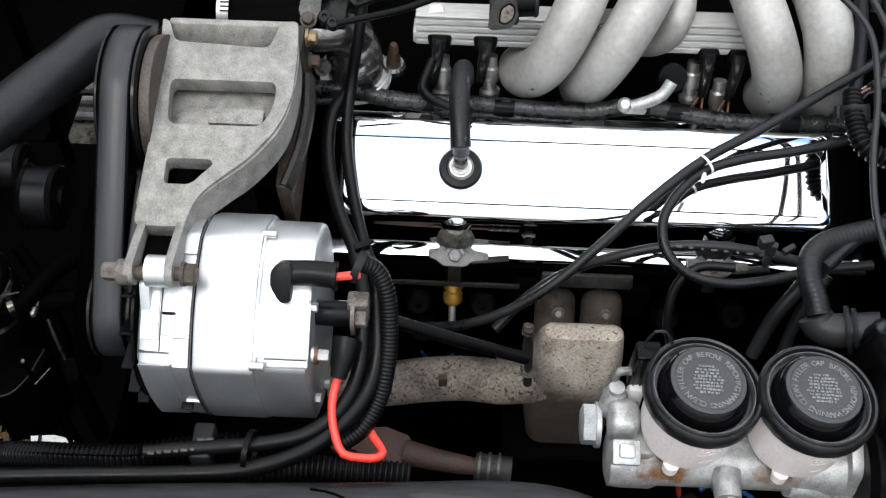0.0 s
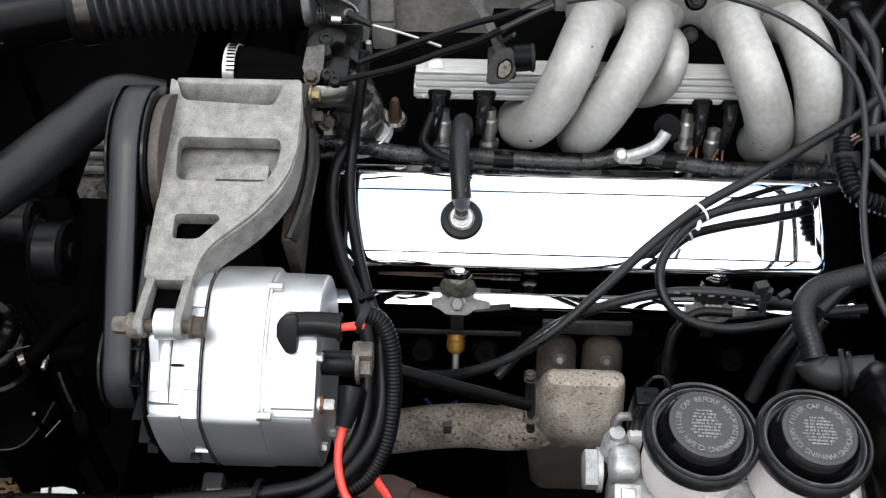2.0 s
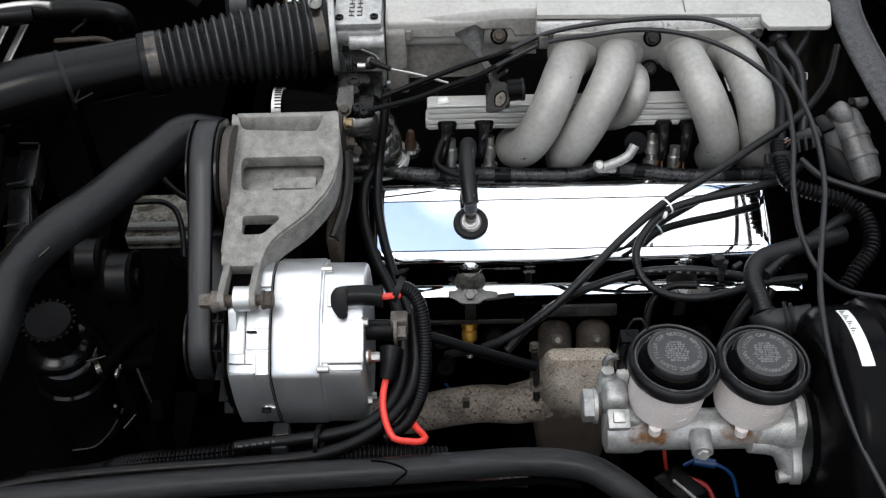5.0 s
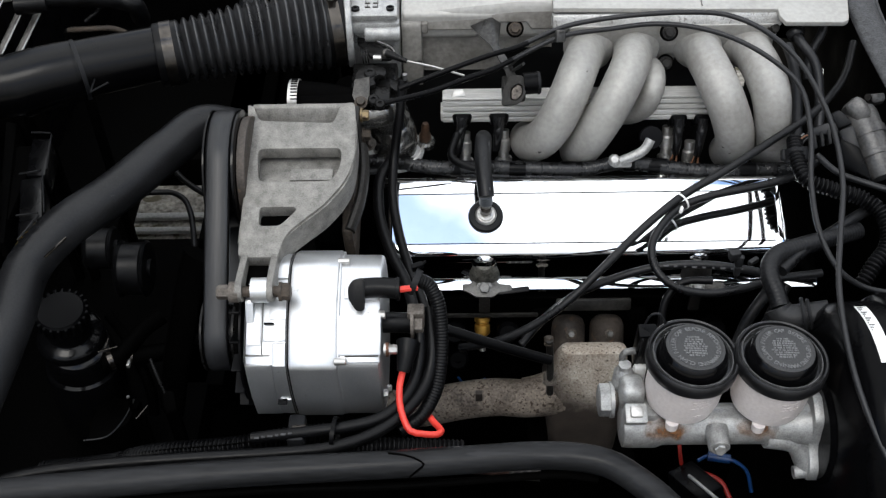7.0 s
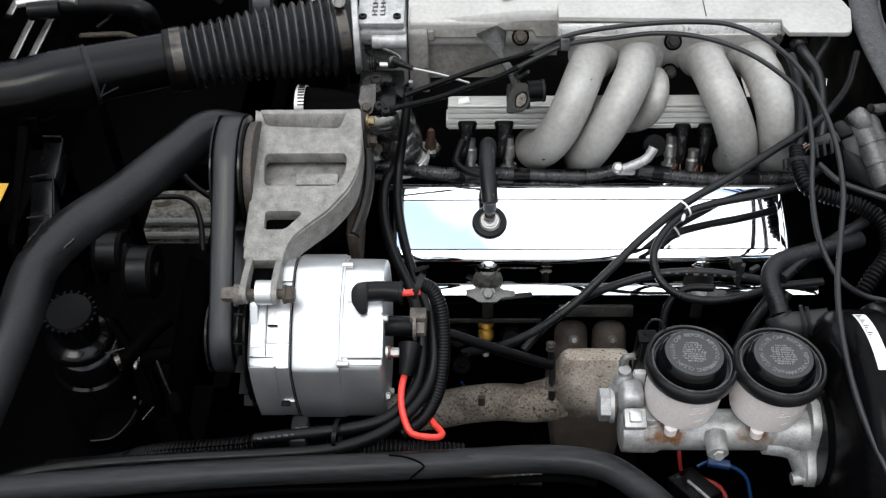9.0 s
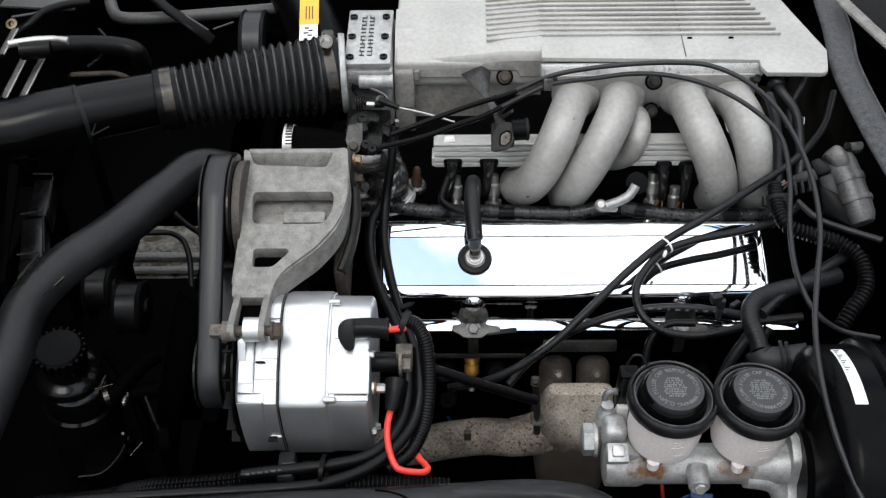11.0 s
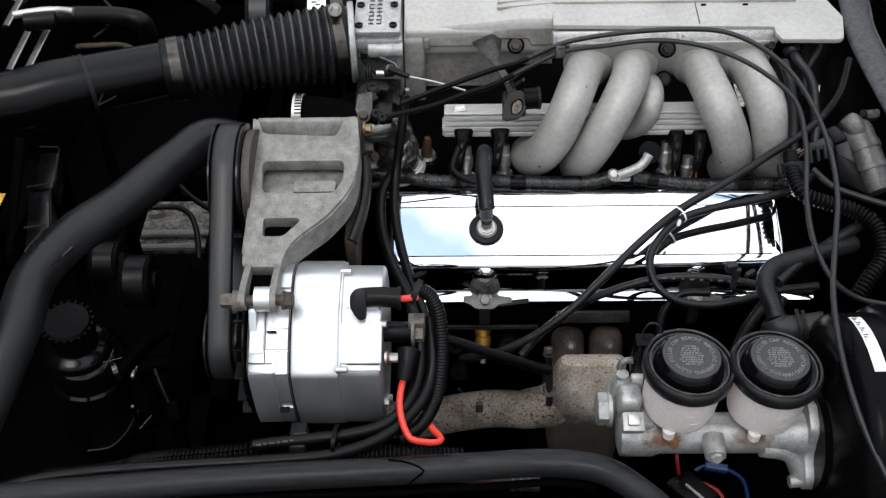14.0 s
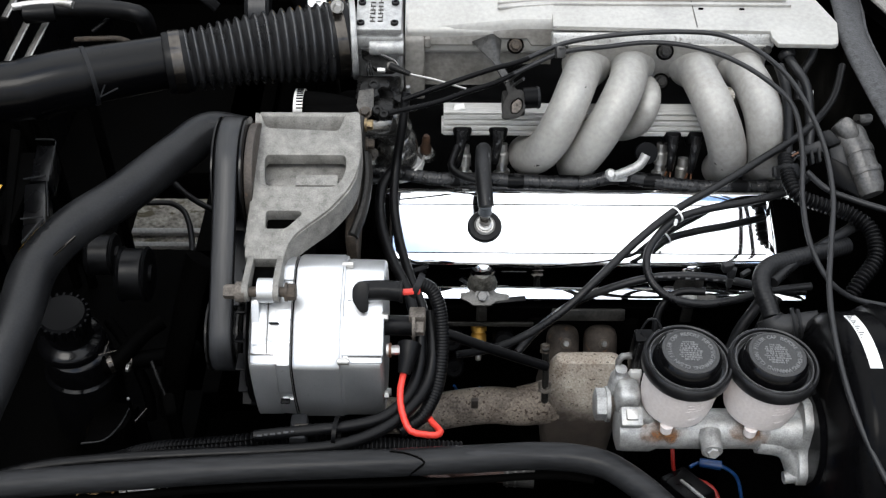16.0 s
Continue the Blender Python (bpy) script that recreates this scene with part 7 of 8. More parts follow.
clip = thing("wire_clip", (0.383, 0.198, 0.834), "small white printed tag on a wire", "tag")
part("tag", box((0.382, 0.196, 0.836), (0.006, 0.013, 0.0012), Matrix.Rotation(radians(-15), 3, "Z"), 0.0003), WHITE, clip)
part("tag_print", box((0.381, 0.194, 0.838), (0.0042, 0.0105, 0.0012), Matrix.Rotation(radians(-15), 3, "Z"), 0), INK, clip)


SHAFT_RED = material("dark_red_rust", (0.02, 0.009, 0.006), (0.06, 0.027, 0.018), 0.6, 0.8, 0.1, 60, 400, 0.4)


# ---- power steering reservoir ----
def steering_reservoir():
    x, y, z = (-0.494, 0.033, 0.620)
    t = thing("steering_reservoir", (x, y, 0.4), "black power steering reservoir with a toothed cap", "reservoir")
    cap = lathe([(0.0, 0.012), (0.026, 0.012), (0.0285, 0.009), (0.0285, -0.008), (0.0, -0.008)], (x, y, z), (0.08, -0.1, 1), 48)
    part("cap", cap, PLASTIC, t, "black toothed screw cap")
    for k in range(22):
        a = 2 * math.pi * k / 22
        part("tooth", box((x + 0.029 * math.cos(a), y + 0.029 * math.sin(a), z + 0.003 - 0.1 * 0.029 * math.cos(a) + 0.1 * 0.029 * math.sin(a)), (0.006, 0.004, 0.014), Matrix.Rotation(a, 3, "Z"), 0.001), PLASTIC, t)
    part("neck", lathe([(0.024, -0.05), (0.034, -0.049), (0.0385, -0.046), (0.0402, -0.0415), (0.0402, -0.037), (0.0382, -0.0325), (0.034, -0.0292), (0.0285, -0.0275), (0.0262, -0.0255), (0.0255, -0.022), (0.0255, -0.006)], (x + 0.005, y - 0.004, z), (0.1, -0.1, 1), 40), PAINT_BLACK, t)
    part("tank", lathe([(0.02, -0.2), (0.042, -0.195), (0.046, -0.19), (0.046, -0.085), (0.0445, -0.08), (0.041, -0.0775), (0.04, -0.072), (0.04, -0.052), (0.037, -0.047), (0.028, -0.043)], (x + 0.012, y - 0.008, z), (0.08, -0.05, 1), 48), PAINT_BLACK, t)


steering_reservoir()
cable("steering_hose", [(-0.431, 0.018, 0.560), (-0.407, 0.022, 0.560), (-0.374, 0.029, 0.560), (-0.348, 0.049, 0.550)], 0.011, "black power steering hose with a clamp", SHADE_BLACK, "hose", seg=16)
clampt = thing("hose_clamp", (-0.424, 0.020, 0.560), "small bright spring hose clamp", "clamp")
part("band", lathe([(0.0112, -0.004), (0.0125, -0.004), (0.0125, 0.004), (0.0112, 0.004)], (-0.422, 0.020, 0.560), (1, 0, 0), 20), STEEL_DARK, clampt)
part("clip", tube([(-0.410, -0.109, 0.862), (-0.399, -0.104, 0.870), (-0.395, -0.088, 0.866)], 0.0013, 8), STEEL_DARK, bpy.data.objects["radiator_hose"], "dull steel spring clip")
part("ear", box((-0.422, 0.005, 0.565), (0.004, 0.012, 0.006), None, 0.001), STEEL, clampt)
cable("lower_hose", [(-0.469, 0.095, 0.550), (-0.447, 0.071, 0.540), (-0.423, 0.034, 0.530), (-0.410, 0.013, 0.500), (-0.410, 0.001, 0.470)], 0.007, "shade-black line below the belt", SHADE_BLACK, "pipe")
cable("lower_belt_guard", [(-0.317, 0.034, 0.720), (-0.331, 0.019, 0.680), (-0.342, 0.003, 0.640), (-0.360, -0.007, 0.580), (-0.380, -0.013, 0.500)], 0.02, "shade-black casting beside the belt", SHADE_BLACK, "casting", squash=0.6)


low_tank = thing("coolant_tank", (-0.45, -0.06, 0.4), "black plastic tank below the steering reservoir", "tank")
part("shell", hull([(-0.475, -0.06, 0.5), (-0.45, -0.054, 0.5), (-0.43, -0.035, 0.5), (-0.42, 0.0, 0.5), (-0.475, 0.01, 0.5), (-0.475, -0.062, 0.4), (-0.448, -0.056, 0.4), (-0.428, -0.037, 0.4), (-0.418, 0.0, 0.4), (-0.475, 0.01, 0.4)], 0.004), SHADE_BLACK, low_tank)
# pale grey tube drawn as the highlight along the tank's edge
part("rim", tube([(-0.477, -0.0605, 0.501), (-0.451, -0.0555, 0.501), (-0.4375, -0.036, 0.501), (-0.4285, 0.0, 0.501)], 0.0011, 8), PORT_GREY, low_tank, "pale line painting the tank edge's highlight")
cable("upper_steering_hose", [(-0.4502, 0.0016, 0.5731), (-0.4382, 0.0064, 0.5702), (-0.4244, 0.022, 0.5739), (-0.4079, 0.0439, 0.5821), (-0.388, 0.0609, 0.5869)], 0.0105, "dark rubber return hose bending up behind the belt", SHADE_BLACK, "hose", seg=16)
spring = thing("hose_spring_clamp", (-0.445, 0.0, 0.575), "small steel spring clamp with bent ears", "clamp")
part("band", lathe([(0.011, -0.003), (0.0122, -0.003), (0.0122, 0.003), (0.011, 0.003)], (-0.441, 0.0055, 0.5708), (0.8, 0.35, 0.1), 22), STEEL_DARK, spring)
for a, b in (((-0.4485, 0.012, 0.583), (-0.4445, 0.0245, 0.589)), ((-0.455, 0.008, 0.583), (-0.433, 0.013, 0.586))):
    part("ear", tube([a, b], 0.0007, 8, raw=True), STEEL_DARK, spring)
stay_ = thing("engine_stay", (-0.35, -0.088, 0.5), "near-black stay below the hose clamp", "stay")
part("rod", tube([(-0.3655, -0.06, 0.652), (-0.359, -0.072, 0.642), (-0.35, -0.086, 0.623)], 0.002, 10), LINK, stay_)
part("lump", hull([(-0.356, -0.083, 0.628), (-0.34, -0.084, 0.628), (-0.336, -0.1, 0.615), (-0.349, -0.104, 0.612), (-0.356, -0.083, 0.5), (-0.34, -0.084, 0.5), (-0.336, -0.1, 0.5), (-0.349, -0.104, 0.5)], 0.003), SHADE_BLACK, stay_)
# rod added in place of a highlight stroke on the black tank
glint = thing("edge_glint", (-0.3866, -0.078, 0.45), "short pale rod painting a highlight on the tank edge", "pin")
part("pin", tube([(-0.392, -0.0865, 0.5787), (-0.3815, -0.069, 0.5807)], 0.0009, 8, raw=True), STEEL_DARK, glint)
part("post", tube([(-0.3866, -0.078, 0.579), (-0.3866, -0.078, 0.4)], 0.004, 8, raw=True), SHADE_BLACK, glint)
part("dot", lathe([(0.0, -0.001), (0.0016, -0.0006), (0.0018, 0.0005), (0.0, 0.0016)], (-0.3937, -0.0826, 0.6147), (0, -0.5, 0.8), 14), DULL_STEEL, glint)
part("dot_stem", tube([(-0.3937, -0.0826, 0.614), (-0.3937, -0.0786, 0.4)], 0.0024, 8, raw=True), SHADE_BLACK, glint)
# strip and litter sit on the pan, placed to fit the camera's view
pale = thing("plastic_strip", (-0.42, -0.065, 0.4), "pale grey plastic strip with a black band, placed to fit the view", "strip")
part("strip", hull([(-0.4489, -0.0615, 0.424), (-0.4241, -0.0588, 0.424), (-0.386, -0.066, 0.42), (-0.386, -0.069, 0.42), (-0.4484, -0.0684, 0.42), (-0.4489, -0.0615, 0.4), (-0.386, -0.066, 0.4), (-0.4484, -0.0684, 0.4)], 0.001), WHITE, pale)
part("band", hull([(-0.44, -0.0605, 0.426), (-0.4365, -0.0602, 0.426), (-0.4365, -0.0695, 0.422), (-0.44, -0.0695, 0.422), (-0.44, -0.0605, 0.4), (-0.4365, -0.0695, 0.4)], 0.0005), PLASTIC, pale, "black band")
LITTER = material("leaf_litter", (0.03, 0.018, 0.008), (0.17, 0.105, 0.042), 0.7, 0.9, 0, 90, 400, 0.4)
litter = bmesh.new()
rng = random.Random(12)
for k in range(90):
    at = Vector((rng.uniform(-0.505, -0.452), rng.uniform(-0.066, -0.043), 0.402 + 0.006 * rng.random()))
    u = Vector((rng.uniform(-1, 1), rng.uniform(-1, 1), rng.uniform(-0.4, 0.4))).normalized() * rng.uniform(0.003, 0.0065)
    w = u.cross(Vector((0, 0, 1))).normalized() * rng.uniform(0.0015, 0.003)
    litter.faces.new([litter.verts.new(q) for q in (at - u, at + w, at + u, at - w + Vector((0, 0, 0.001)))])
solo("leaf_litter", litter, LITTER, "brown leaf litter of the ground below, raised to fit the view", "litter", kind="stuff", smooth=0)
shaft = thing("steering_shaft", (-0.03, -0.125, 0.4), "dark reddish rusted steering shaft below the engine", "shaft")
part("joint", hull([(-0.105, -0.103, 0.556), (-0.058, -0.1, 0.556), (-0.034, -0.108, 0.553), (-0.032, -0.138, 0.545), (-0.056, -0.138, 0.545), (-0.105, -0.118, 0.55), (-0.1, -0.11, 0.52), (-0.04, -0.12, 0.52)], 0.004), SHAFT_RED, shaft)
part("rod", tube([(-0.04, -0.122, 0.545), (-0.003, -0.1295, 0.545), (0.029, -0.134, 0.545)], 0.012, 18, r_end=0.008), SHAFT_RED, shaft)
part("coupler", tube([(0.026, -0.134, 0.547), (0.06, -0.137, 0.547)], 0.0125, 18, raw=True), DARK_CAST, shaft, "dark grey ribbed coupler")
for k in range(3):
    part("coupler_ring", lathe([(0.012, -0.0012), (0.0136, -0.0012), (0.0136, 0.0012), (0.012, 0.0012)], (0.03 + 0.009 * k, -0.1345, 0.547), (1, -0.08, 0), 22), GRIMY, shaft)
part("stand", box((-0.06, -0.12, 0.33), (0.02, 0.02, 0.4), None, 0.003), SHADE_BLACK, shaft)


def idler(px, r, label):
    t = thing("idler_pulley", px, label, "pulley")
    part("wheel", lathe([(0.008, -0.018), (r, -0.018), (r + 0.003, -0.015), (r, -0.012), (r, 0.012), (r + 0.003, 0.015), (r, 0.018), (0.008, 0.018)], px, (1, 0, 0.0), 40), RUBBER, t)
    part("hub", lathe([(0.0, -0.022), (0.012, -0.022), (0.012, 0.022), (0.0, 0.022)], px, (1, 0, 0), 20), RUBBER, t)


idler((-0.424, 0.108, 0.620), 0.032, "dark idler pulley deep in the bay")
idler((-0.481, 0.163, 0.600), 0.026, "small dark pulley ahead of the engine")

# ---- front clutter beyond the duct ----
SHROUD = material("glossy_shroud_plastic", (0.0015, 0.0015, 0.0017), (0.004, 0.004, 0.0045), 0.22, 0.36, 0, 30, 500, 0.1, spec=0.3)
shroud = thing("fan_shroud", (-0.52, 0.1, 0.5), "black plastic fan shroud with stepped ribs, grey for edge gloss", "shroud")
for a, b, c, d in (((-0.5724, 0.2717), (-0.5444, 0.2632), (-0.5371, 0.1985), (-0.5656, 0.204)), ((-0.5659, 0.1914), (-0.5372, 0.1908), (-0.5202, 0.1212), (-0.5504, 0.1224)), ((-0.5489, 0.1171), (-0.521, 0.115), (-0.532, 0.083), (-0.5395, 0.0792))):
    low = [(*a, 0.694), (*b, 0.7), (*c, 0.694), (*d, 0.688)]
    part("pocket", hull(low + [(x, y, 0.66) for x, y, z in low], 0.003), SHROUD, shroud, "glossy black pocket face")
    # lighter grey tubes paint the gloss along the pocket edges
    part("rib", tube([(a[0], a[1] + 0.003, 0.7), (b[0], b[1] + 0.003, 0.706)], 0.0012, 6, raw=True), PORT_GREY, shroud)
    part("side_rib", tube([(b[0] + 0.002, b[1], 0.705), (c[0] + 0.003, c[1] + 0.004, 0.7)], 0.001, 6, raw=True), PLASTIC_GREY, shroud)
part("lip", tube([(-0.536, 0.079, 0.7), (-0.521, 0.116, 0.704)], 0.0012, 6, raw=True), PORT_GREY, shroud)
part("post", hull([(-0.613, 0.30, 0.7), (-0.597, 0.295, 0.7), (-0.556, 0.085, 0.69), (-0.566, 0.085, 0.69), (-0.613, 0.30, 0.6), (-0.597, 0.295, 0.6), (-0.556, 0.085, 0.6), (-0.566, 0.085, 0.6)], 0.003), SHADE_BLACK, shroud)
part("back", box((-0.577, 0.192, 0.680), (0.03, 0.14, 0.02), None, 0.004), SHADE_BLACK, shroud)
part("leg", box((-0.640, 0.363, 0.550), (0.03, 0.05, 0.32), None, 0.004), SHADE_BLACK, shroud)
sticker = thing("yellow_label", (-0.568, 0.132, 0.730), "yellow warning label on black plastic", "label")
part("label", box((-0.5855, 0.127, 0.722), (0.02, 0.06, 0.001), None, 0), YELLOW, sticker)
ac = thing("compressor_pulley", (-0.285, 0.429, 0.820), "grey belt pulley on the far side", "pulley")
part("wheel", lathe([(0.02, -0.016), (0.045, -0.016), (0.048, -0.013), (0.045, -0.011), (0.045, 0.011), (0.048, 0.013), (0.045, 0.016), (0.02, 0.016)], (-0.286, 0.420, 0.800), (1, 0, 0), 40), BELT, ac)
part("bearing_arm", box((-0.215, 0.5, 0.62), (0.03, 0.05, 0.36), None, 0.008), SHADE_BLACK, ac)
part("hub", tube([(-0.286, 0.420, 0.800), (-0.215, 0.5, 0.78)], 0.012, 12, raw=True), SHADE_BLACK, ac)
canister = thing("black_canister", (-0.211, 0.364, 0.860), "black canister with a white and yellow label", "canister")
part("can", tube([(-0.249, 0.527, 0.840), (-0.206, 0.403, 0.840), (-0.190, 0.375, 0.820)], 0.036, 28, raw=True), PLASTIC, canister)
part("label_yellow", box((-0.2032, 0.378, 0.8775), (0.024, 0.066, 0.0014), Matrix.Rotation(radians(5), 3, "Z"), 0), YELLOW, canister, "amber label band")
part("label_white", box((-0.1992, 0.3275, 0.8775), (0.0222, 0.035, 0.0012), Matrix.Rotation(radians(5), 3, "Z"), 0), WHITE, canister, "white label")
for k in range(4):
    part("print_bar", box((-0.202 + 0.005 * (k % 2), 0.336 - 0.0055 * k, 0.8785), (0.006, 0.002, 0.0008), Matrix.Rotation(radians(5), 3, "Z"), 0), INK, canister)
for k in range(3):
    part("print_bar", box((-0.2065 + 0.004 * k, 0.372, 0.8786), (0.0012, 0.03, 0.0008), Matrix.Rotation(radians(5), 3, "Z"), 0), INK, canister)
cable("heater_hose", [(-0.536, 0.363, 0.840), (-0.497, 0.364, 0.840), (-0.452, 0.360, 0.840), (-0.427, 0.355, 0.835), (-0.425, 0.364, 0.810)], 0.0115, "black hose looping past the radiator cap", RUBBER, "hose", seg=16)
cap_ = thing("radiator_neck", (-0.535, 0.355, 0.850), "bright metal radiator neck rim", "radiator neck")
part("rim", tube([(-0.585, 0.350, 0.850), (-0.567, 0.356, 0.850), (-0.546, 0.360, 0.850), (-0.528, 0.360, 0.850), (-0.510, 0.356, 0.850)], 0.005, 14), STEEL, cap_)
part("neck", tube([(-0.534, 0.355, 0.840), (-0.572, 0.350, 0.840)], 0.012, 18, raw=True), RUBBER, cap_)
for a, b in (((-0.592, 0.303, 0.800), (-0.578, 0.362, 0.820)), ((-0.569, 0.303, 0.800), (-0.554, 0.367, 0.820)), ((-0.603, 0.356, 0.830), (-0.599, 0.409, 0.835))):
    st = thing("radiator_strut", a, "dull silver strut beside the radiator", "strut", "silver radiator struts")
    part("bar", tube([a, b], 0.0042, 10, raw=True, squash=0.6), GRIMY, st)
    part("edge", tube([Vector(a) + Vector((0.0045, 0, 0.001)), Vector(b) + Vector((0.0045, 0, 0.001))], 0.0012, 8, raw=True), ALU_RAW, st)
cable("copper_line", [(-0.518, 0.354, 0.800), (-0.487, 0.349, 0.805), (-0.460, 0.356, 0.800), (-0.444, 0.358, 0.790)], 0.0035, "brown stained pipe behind the duct", RUST_DARK, "pipe")
cable("far_wire", [(-0.495, 0.358, 0.810), (-0.477, 0.369, 0.820), (-0.478, 0.402, 0.820), (-0.496, 0.430, 0.820)], 0.003, "dark wire standing up behind the duct", RUBBER, "wire")
FAR_GREY = material("dusty_grey_paint", (0.035, 0.0345, 0.0335), (0.075, 0.074, 0.072), 0.45, 0.6, 0.1, 30, 300, 0.2, spot=(0.06, 0.058, 0.055), spot_at=0.62, spot_scale=60)
cable("far_pipe", [(-0.527, 0.604, 0.800), (-0.506, 0.527, 0.800), (-0.489, 0.497, 0.800), (-0.450, 0.492, 0.800), (-0.342, 0.504, 0.800), (-0.229, 0.521, 0.800)], 0.0085, "dusty grey painted pipe across the far side", FAR_GREY, "pipe", seg=16)
cable("far_strut", [(-0.445, 0.509, 0.835), (-0.408, 0.465, 0.830), (-0.370, 0.438, 0.820), (-0.348, 0.434, 0.800)], 0.009, "flat black strut crossing the grey pipe", PLASTIC, "strut", seg=10, squash=0.4)
for a, b in (((-0.379, 0.440, 0.835), (-0.344, 0.411, 0.830)), ((-0.338, 0.414, 0.830), (-0.314, 0.431, 0.830))):
    w = thing("far_wire", a, "thin pale wire end on the far side", "wire")
    part("wire", tube([a, b], 0.0013, 8, raw=True), FAR_GREY, w)
sheet = thing("radiator_baffle", (-0.618, 0.526, 0.800), "dusty grey sheet baffle by the radiator", "baffle")
part("sheet", box((-0.609, 0.538, 0.800), (0.11, 0.034, 0.004), Matrix.Rotation(radians(-6), 3, "Z"), 0.001), FAR_GREY, sheet)
part("edge", tube([(-0.636, 0.490, 0.805), (-0.602, 0.502, 0.805), (-0.548, 0.541, 0.805)], 0.0018, 8), FAR_GREY, sheet)
part("leg", box((-0.805, 0.954, 0.560), (0.02, 0.02, 0.44), None, 0.002), SHADE_BLACK, sheet)
washer = thing("brass_washer", (-0.627, 0.464, 0.810), "pale yellow washer and screw on the baffle", "washer")
part("ring", lathe([(0.004, 0), (0.0075, 0), (0.0078, 0.002), (0.004, 0.003)], (-0.626, 0.463, 0.810), (0, -0.5, 0.85), 24), ZINC, washer)
part("screw", hexbolt((-0.626, 0.463, 0.810), (0, -0.5, 0.85), 0.0036, 0.003, 1.0), STEEL_DARK, washer)
cable("baffle_hose", [(-0.621, 0.455, 0.800), (-0.601, 0.464, 0.810), (-0.587, 0.485, 0.815), (-0.564, 0.503, 0.815), (-0.534, 0.520, 0.810)], 0.0062, "black hose over the grey baffle", RUBBER, "hose")

# ---- under the fender rail, booster side ----
module = thing("relay_module", (0.197, -0.225, 0.660), "black plastic relay module with a pale edge", "relay")
part("case", box((0.198, -0.239, 0.665), (0.03, 0.05, 0.03), Matrix.Rotation(radians(28), 3, "Z") @ Matrix.Rotation(radians(-20), 3, "X"), 0.003), PLASTIC, module)
part("edge", box((0.200, -0.249, 0.686), (0.003, 0.045, 0.003), Matrix.Rotation(radians(28), 3, "Z") @ Matrix.Rotation(radians(-20), 3, "X"), 0.001), ALU_RAW, module)
BLUE = material("blue_insulation", (0.002, 0.02, 0.08), (0.004, 0.04, 0.14), 0.3, 0.4, 0, 40, 300, 0.05)
cable("blue_wire", [(0.206, -0.202, 0.660), (0.218, -0.196, 0.660), (0.237, -0.200, 0.660), (0.254, -0.206, 0.650), (0.261, -0.219, 0.630)], 0.0019, "blue wire with a crimped connector", BLUE, "wire")
crimp = thing("crimp_connector", (0.225, -0.200, 0.664), "blue plastic crimp connector", "connector")
part("sleeve", tube([(0.216, -0.199, 0.664), (0.237, -0.203, 0.664)], 0.0048, 12, raw=True), BLUE, crimp)
cable("red_wire", [(0.182, -0.206, 0.700), (0.183, -0.212, 0.690), (0.187, -0.212, 0.670)], 0.002, "thin red wire under the master cylinder", RED_DARK, "wire")
cable("red_wire", [(0.208, -0.212, 0.655), (0.227, -0.219, 0.650), (0.235, -0.232, 0.640)], 0.0025, "thin red wire by the relay", RED_DARK, "wire")


# ---- booster label, reservoir cap lettering ----
LEAN = Vector((0, 0, 1)).rotation_difference(Vector((0.06, -0.01, 1))).to_matrix().to_4x4()

def ring_text(word, at, r, size, mat, parent, tilt=0.0, start=0.0, gap=None):
    """Raised letters set round a circle, as one moulded part."""
    bm = bmesh.new()
    gap = gap or 360 / len(word)
    for i, ch in enumerate(word):
        if ch == " ":
            continue
        cu = bpy.data.curves.new("letter", "FONT")
        cu.body, cu.size, cu.extrude, cu.align_x, cu.align_y = ch, size, 0.0004, "CENTER", "CENTER"
        cu.resolution_u = 2
        ob = bpy.data.objects.new("letter", cu)
        me = bpy.data.meshes.new_from_object(ob)
        a = radians(start - gap * i)
        me.transform(Matrix.Translation(at) @ LEAN @ Matrix.Translation((r * math.sin(-a), r * math.cos(-a), 0)) @ Matrix.Rotation(a, 4, "Z"))
        bm.from_mesh(me)
        bpy.data.meshes.remove(me)
        bpy.data.objects.remove(ob)
        bpy.data.curves.remove(cu)
    return part("moulded_lettering", bm, mat, parent, "raised moulded lettering, paler to stand in for highlights", smooth=0)


# paler than the cap: letter highlights are put into this colour
CAP_MARK = material("highlit_letter_grey", (0.075, 0.0755, 0.076), (0.16, 0.161, 0.163), 0.5, 0.6, 0, 40, 500, 0.05)
rng = random.Random(4)
for (t, cap), turn in zip(RES, (85, 47)):
    x, y = t.location.x, t.location.y
    ring_text("CLEAN FILLER CAP BEFORE REMOVING WARNING ", Vector((x, y, 0.84)) + LEAN @ Vector((0, 0, 0.0087)), 0.0192, 0.0056, CAP_MARK, cap, 0, turn + 80)
    for row in range(9):
        yy = y + 0.0102 - 0.0025 * row
        half = math.sqrt(max(0, 0.0126**2 - (yy - y) ** 2)) * rng.uniform(0.75, 1.0)
        xx = x - half
        while xx < x + half - 0.0012:
            w = rng.choice((0.0009, 0.0013, 0.0018, 0.0024))
            at = Vector((x, y, 0.84)) + LEAN @ Vector((xx + w / 2 - x, yy - y + rng.uniform(-0.0002, 0.0002), 0.0087))
            part("moulded_bar", box(at, (w, rng.uniform(0.0012, 0.0018), 0.0008), LEAN.to_3x3(), 0), CAP_MARK, cap)
            xx += w + rng.choice((0.0006, 0.0006, 0.0014))

lab = thing("booster_label", (0.327, -0.2, 0.86), "white printed label wrapped on the booster drum", "label")


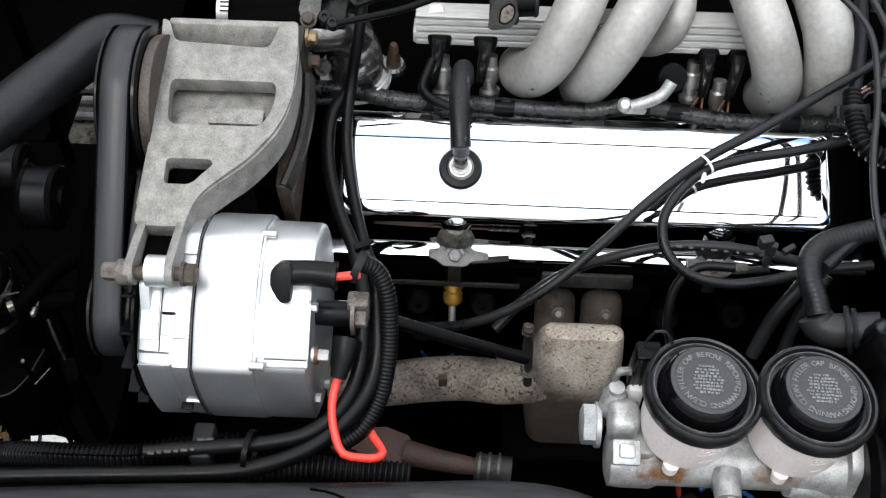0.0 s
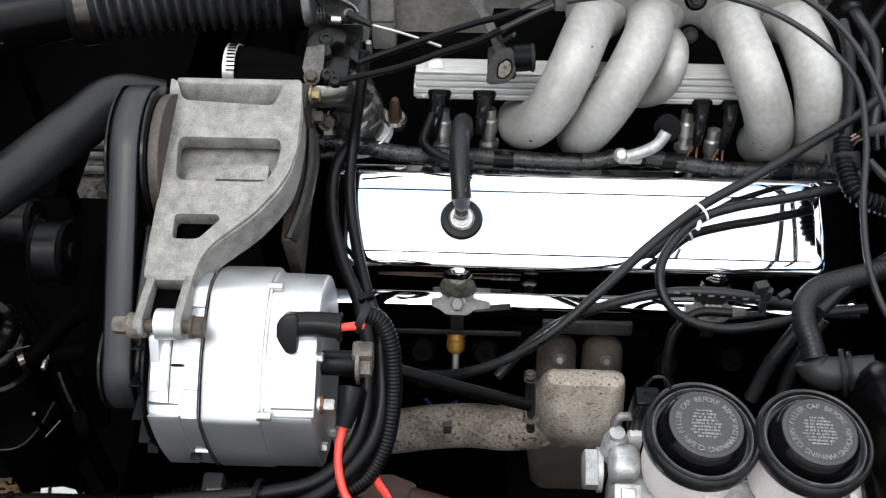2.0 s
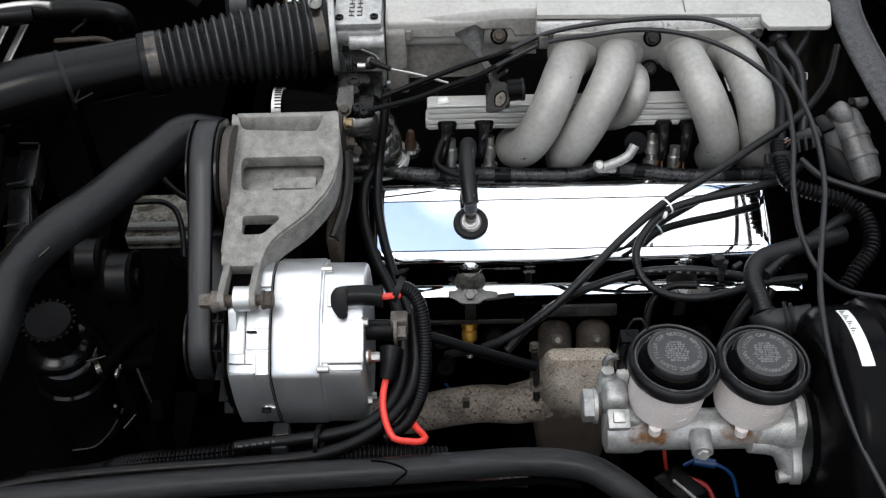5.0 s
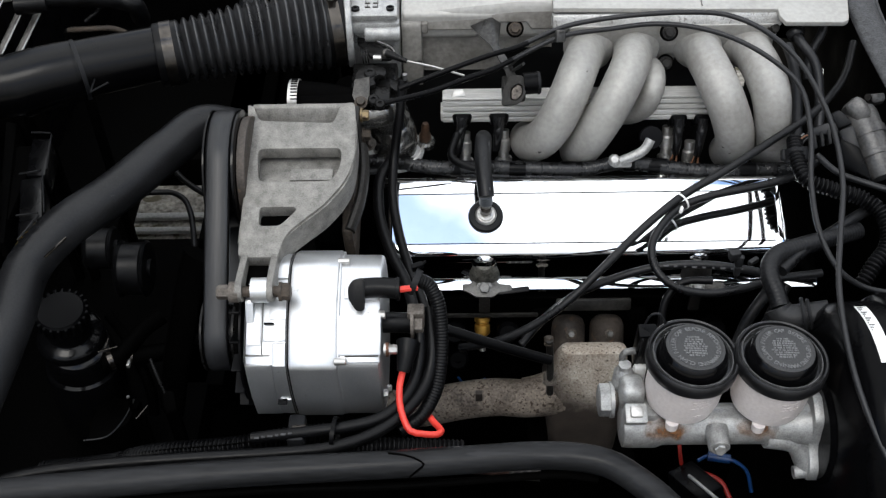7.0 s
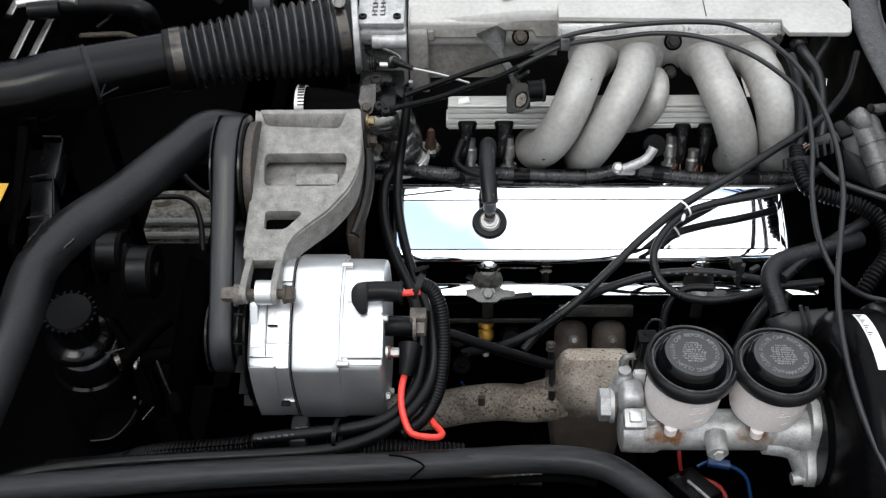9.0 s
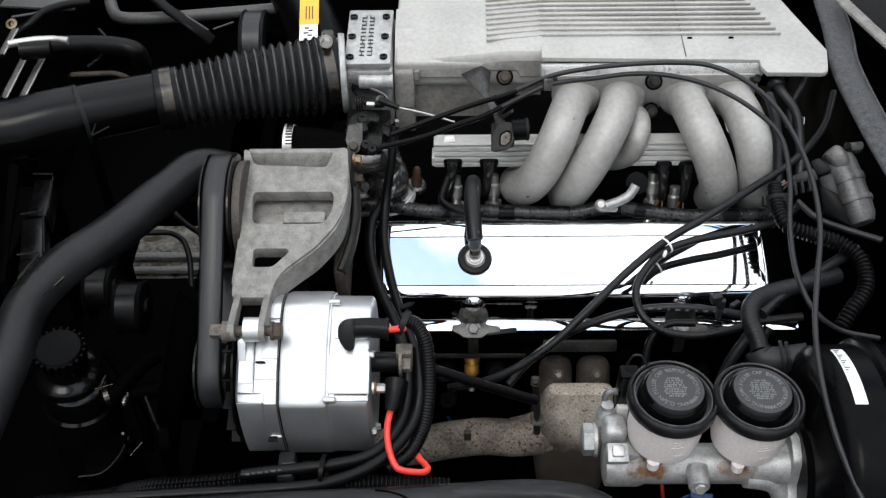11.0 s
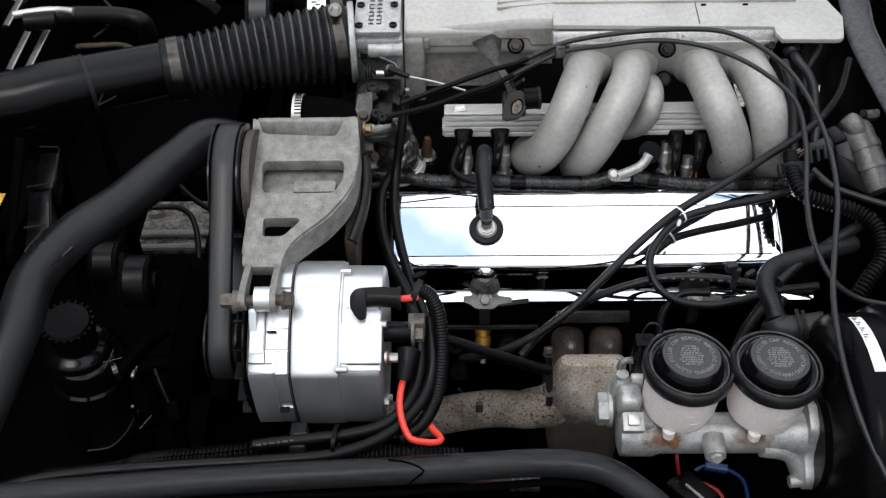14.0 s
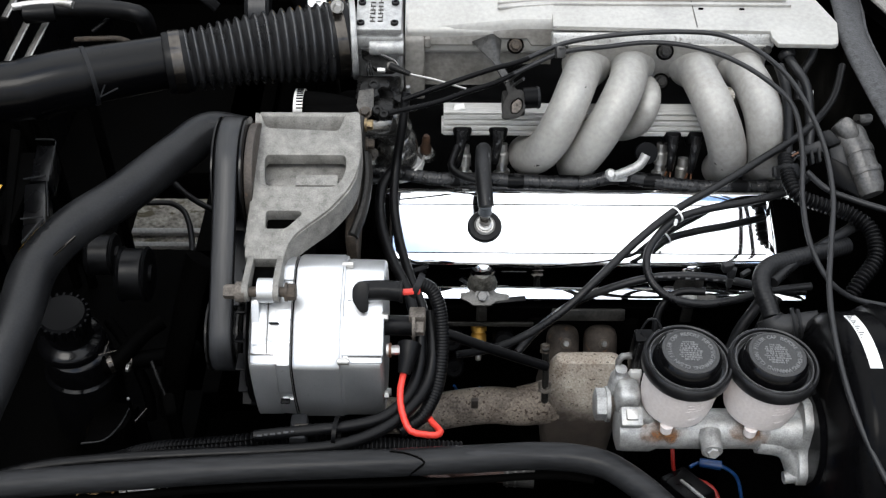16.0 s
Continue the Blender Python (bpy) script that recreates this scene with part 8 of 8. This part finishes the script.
def strip(x0, x1, r, a0, a1, n=16):
    bm = bmesh.new()
    rows = [[bm.verts.new((x, -0.225 + q * math.cos(a), 0.745 + q * math.sin(a))) for x, q in ((x0, r), (x1, r), (x1, r - 0.0004), (x0, r - 0.0004))] for a in (radians(a0 + (a1 - a0) * k / n) for k in range(n + 1))]
    for a, b in zip(rows, rows[1:]):
        for k in range(4):
            bm.faces.new((a[k], a[(k + 1) % 4], b[(k + 1) % 4], b[k]))
    return bm


part("paper", strip(0.3225, 0.3335, 0.1172, 60, 98), WHITE, lab)
for k in range(12):
    a = 61.5 + 1.7 * k
    part("print_bar", strip(0.3242, 0.329 - 0.002 * (k % 3), 0.1176, a, a + 0.6, 2), INK, lab)


# ---- small things ----
def foot(parent, at, low=0.4):
    """A thin dark stay that holds a thing up from the pan below it."""
    x, y, z = at
    part("stay", box((x, y, (z + low) / 2), (0.012, 0.012, z - low), None, 0.002), SHADE_BLACK, parent)


for ob in list(bpy.data.objects):
    if ob.parent is None and ob.name.split(".")[0] in ("radiator_strut", "copper_line"):
        foot(ob, ob.location, 0.32)

sensor = thing("fluid_level_sensor", (0.134, -0.18, 0.785), "black plug connector on a white sensor base", "sensor")
part("plug", box((0.1395, -0.18, 0.812), (0.017, 0.014, 0.052), Matrix.Rotation(radians(8), 3, "X"), 0.002), PLASTIC, sensor, "ribbed black plug")
for k in range(3):
    part("rib", box((0.1345 + 0.005 * k, -0.1872, 0.813), (0.0014, 0.003, 0.042), Matrix.Rotation(radians(8), 3, "X"), 0.0004), PLASTIC_GREY, sensor)
part("base", box((0.1375, -0.184, 0.778), (0.011, 0.011, 0.026), None, 0.002), WHITE, sensor, "white plastic base")
part("wire", tube([(0.137, -0.18, 0.842), (0.142, -0.178, 0.852), (0.149, -0.178, 0.852), (0.155, -0.18, 0.842)], 0.0012, 6), PLASTIC_GREY, sensor)
cable("ground_wire", [(-0.463, 0.442, 0.500), (-0.451, 0.423, 0.500), (-0.433, 0.402, 0.500), (-0.413, 0.384, 0.500), (-0.381, 0.361, 0.500)], 0.0045, "dark wire hanging ahead of the engine", RUBBER, "wire")
cable("ground_wire", [(-0.497, 0.378, 0.500), (-0.474, 0.379, 0.500), (-0.449, 0.378, 0.500), (-0.429, 0.363, 0.500), (-0.416, 0.337, 0.500), (-0.407, 0.307, 0.500), (-0.396, 0.255, 0.500)], 0.0042, "dark looping wire hanging ahead of the engine", RUBBER, "wire")
square_clip = thing("conduit_clip", (-0.177, -0.228, 0.750), "dark grey square plastic clip on the conduit", "clip")
part("band", box((-0.178, -0.225, 0.742), (0.016, 0.03, 0.026), None, 0.003), PLASTIC_GREY, square_clip)
part("tab", box((-0.175, -0.227, 0.756), (0.013, 0.006, 0.003), None, 0.001), STEEL_DARK, square_clip)
loop = cable("blue_wire", [(-0.030, -0.030, 0.577), (-0.023, -0.030, 0.564), (-0.011, -0.030, 0.563), (0.001, -0.030, 0.574)], 0.0015, "thin blue wire looped above the manifold", BLUE, "wire")

for at, w in (((-0.092, 0.113, 0.780), 0.011), ((-0.03, 0.1045, 0.778), 0.006), ((0.039, 0.102, 0.778), 0.009), ((0.099, 0.102, 0.777), 0.012), ((0.163, 0.104, 0.781), 0.006), ((0.194, 0.102, 0.780), 0.010), ((0.289, 0.097, 0.776), 0.013)):
    part("tape_wrap", lathe([(0.0078, -w), (0.0084, -w), (0.0086, 0), (0.0084, w), (0.0078, w)], Vector(at) + Vector((0, 0.008, -0.006)), (1, -0.05, 0), 18), PLASTIC, bpy.data.objects["injector_harness"], "wrap of shiny black tape")

cable("booster_drain_hose", [(0.302, -0.034, 0.745), (0.287, -0.053, 0.735), (0.271, -0.067, 0.715), (0.258, -0.084, 0.680)], 0.0062, "black hose slanting down behind the reservoirs", RUBBER_GREY, "hose")
cable("booster_drain_hose", [(0.313, -0.040, 0.740), (0.302, -0.052, 0.725), (0.291, -0.066, 0.700), (0.284, -0.083, 0.670)], 0.0055, "second black hose slanting down behind the reservoirs", RUBBER_GREY, "hose")

for k in range(6):
    at = Vector((-0.212, -0.240, 0.759)).lerp(Vector((-0.182, -0.236, 0.760)), k / 5)
    part("print_mark", box(at, (0.0045 - 0.0015 * (k % 2), 0.0022, 0.0006), None, 0), SEAL, bpy.data.objects["battery_cable.001"], "pale worn print mark")
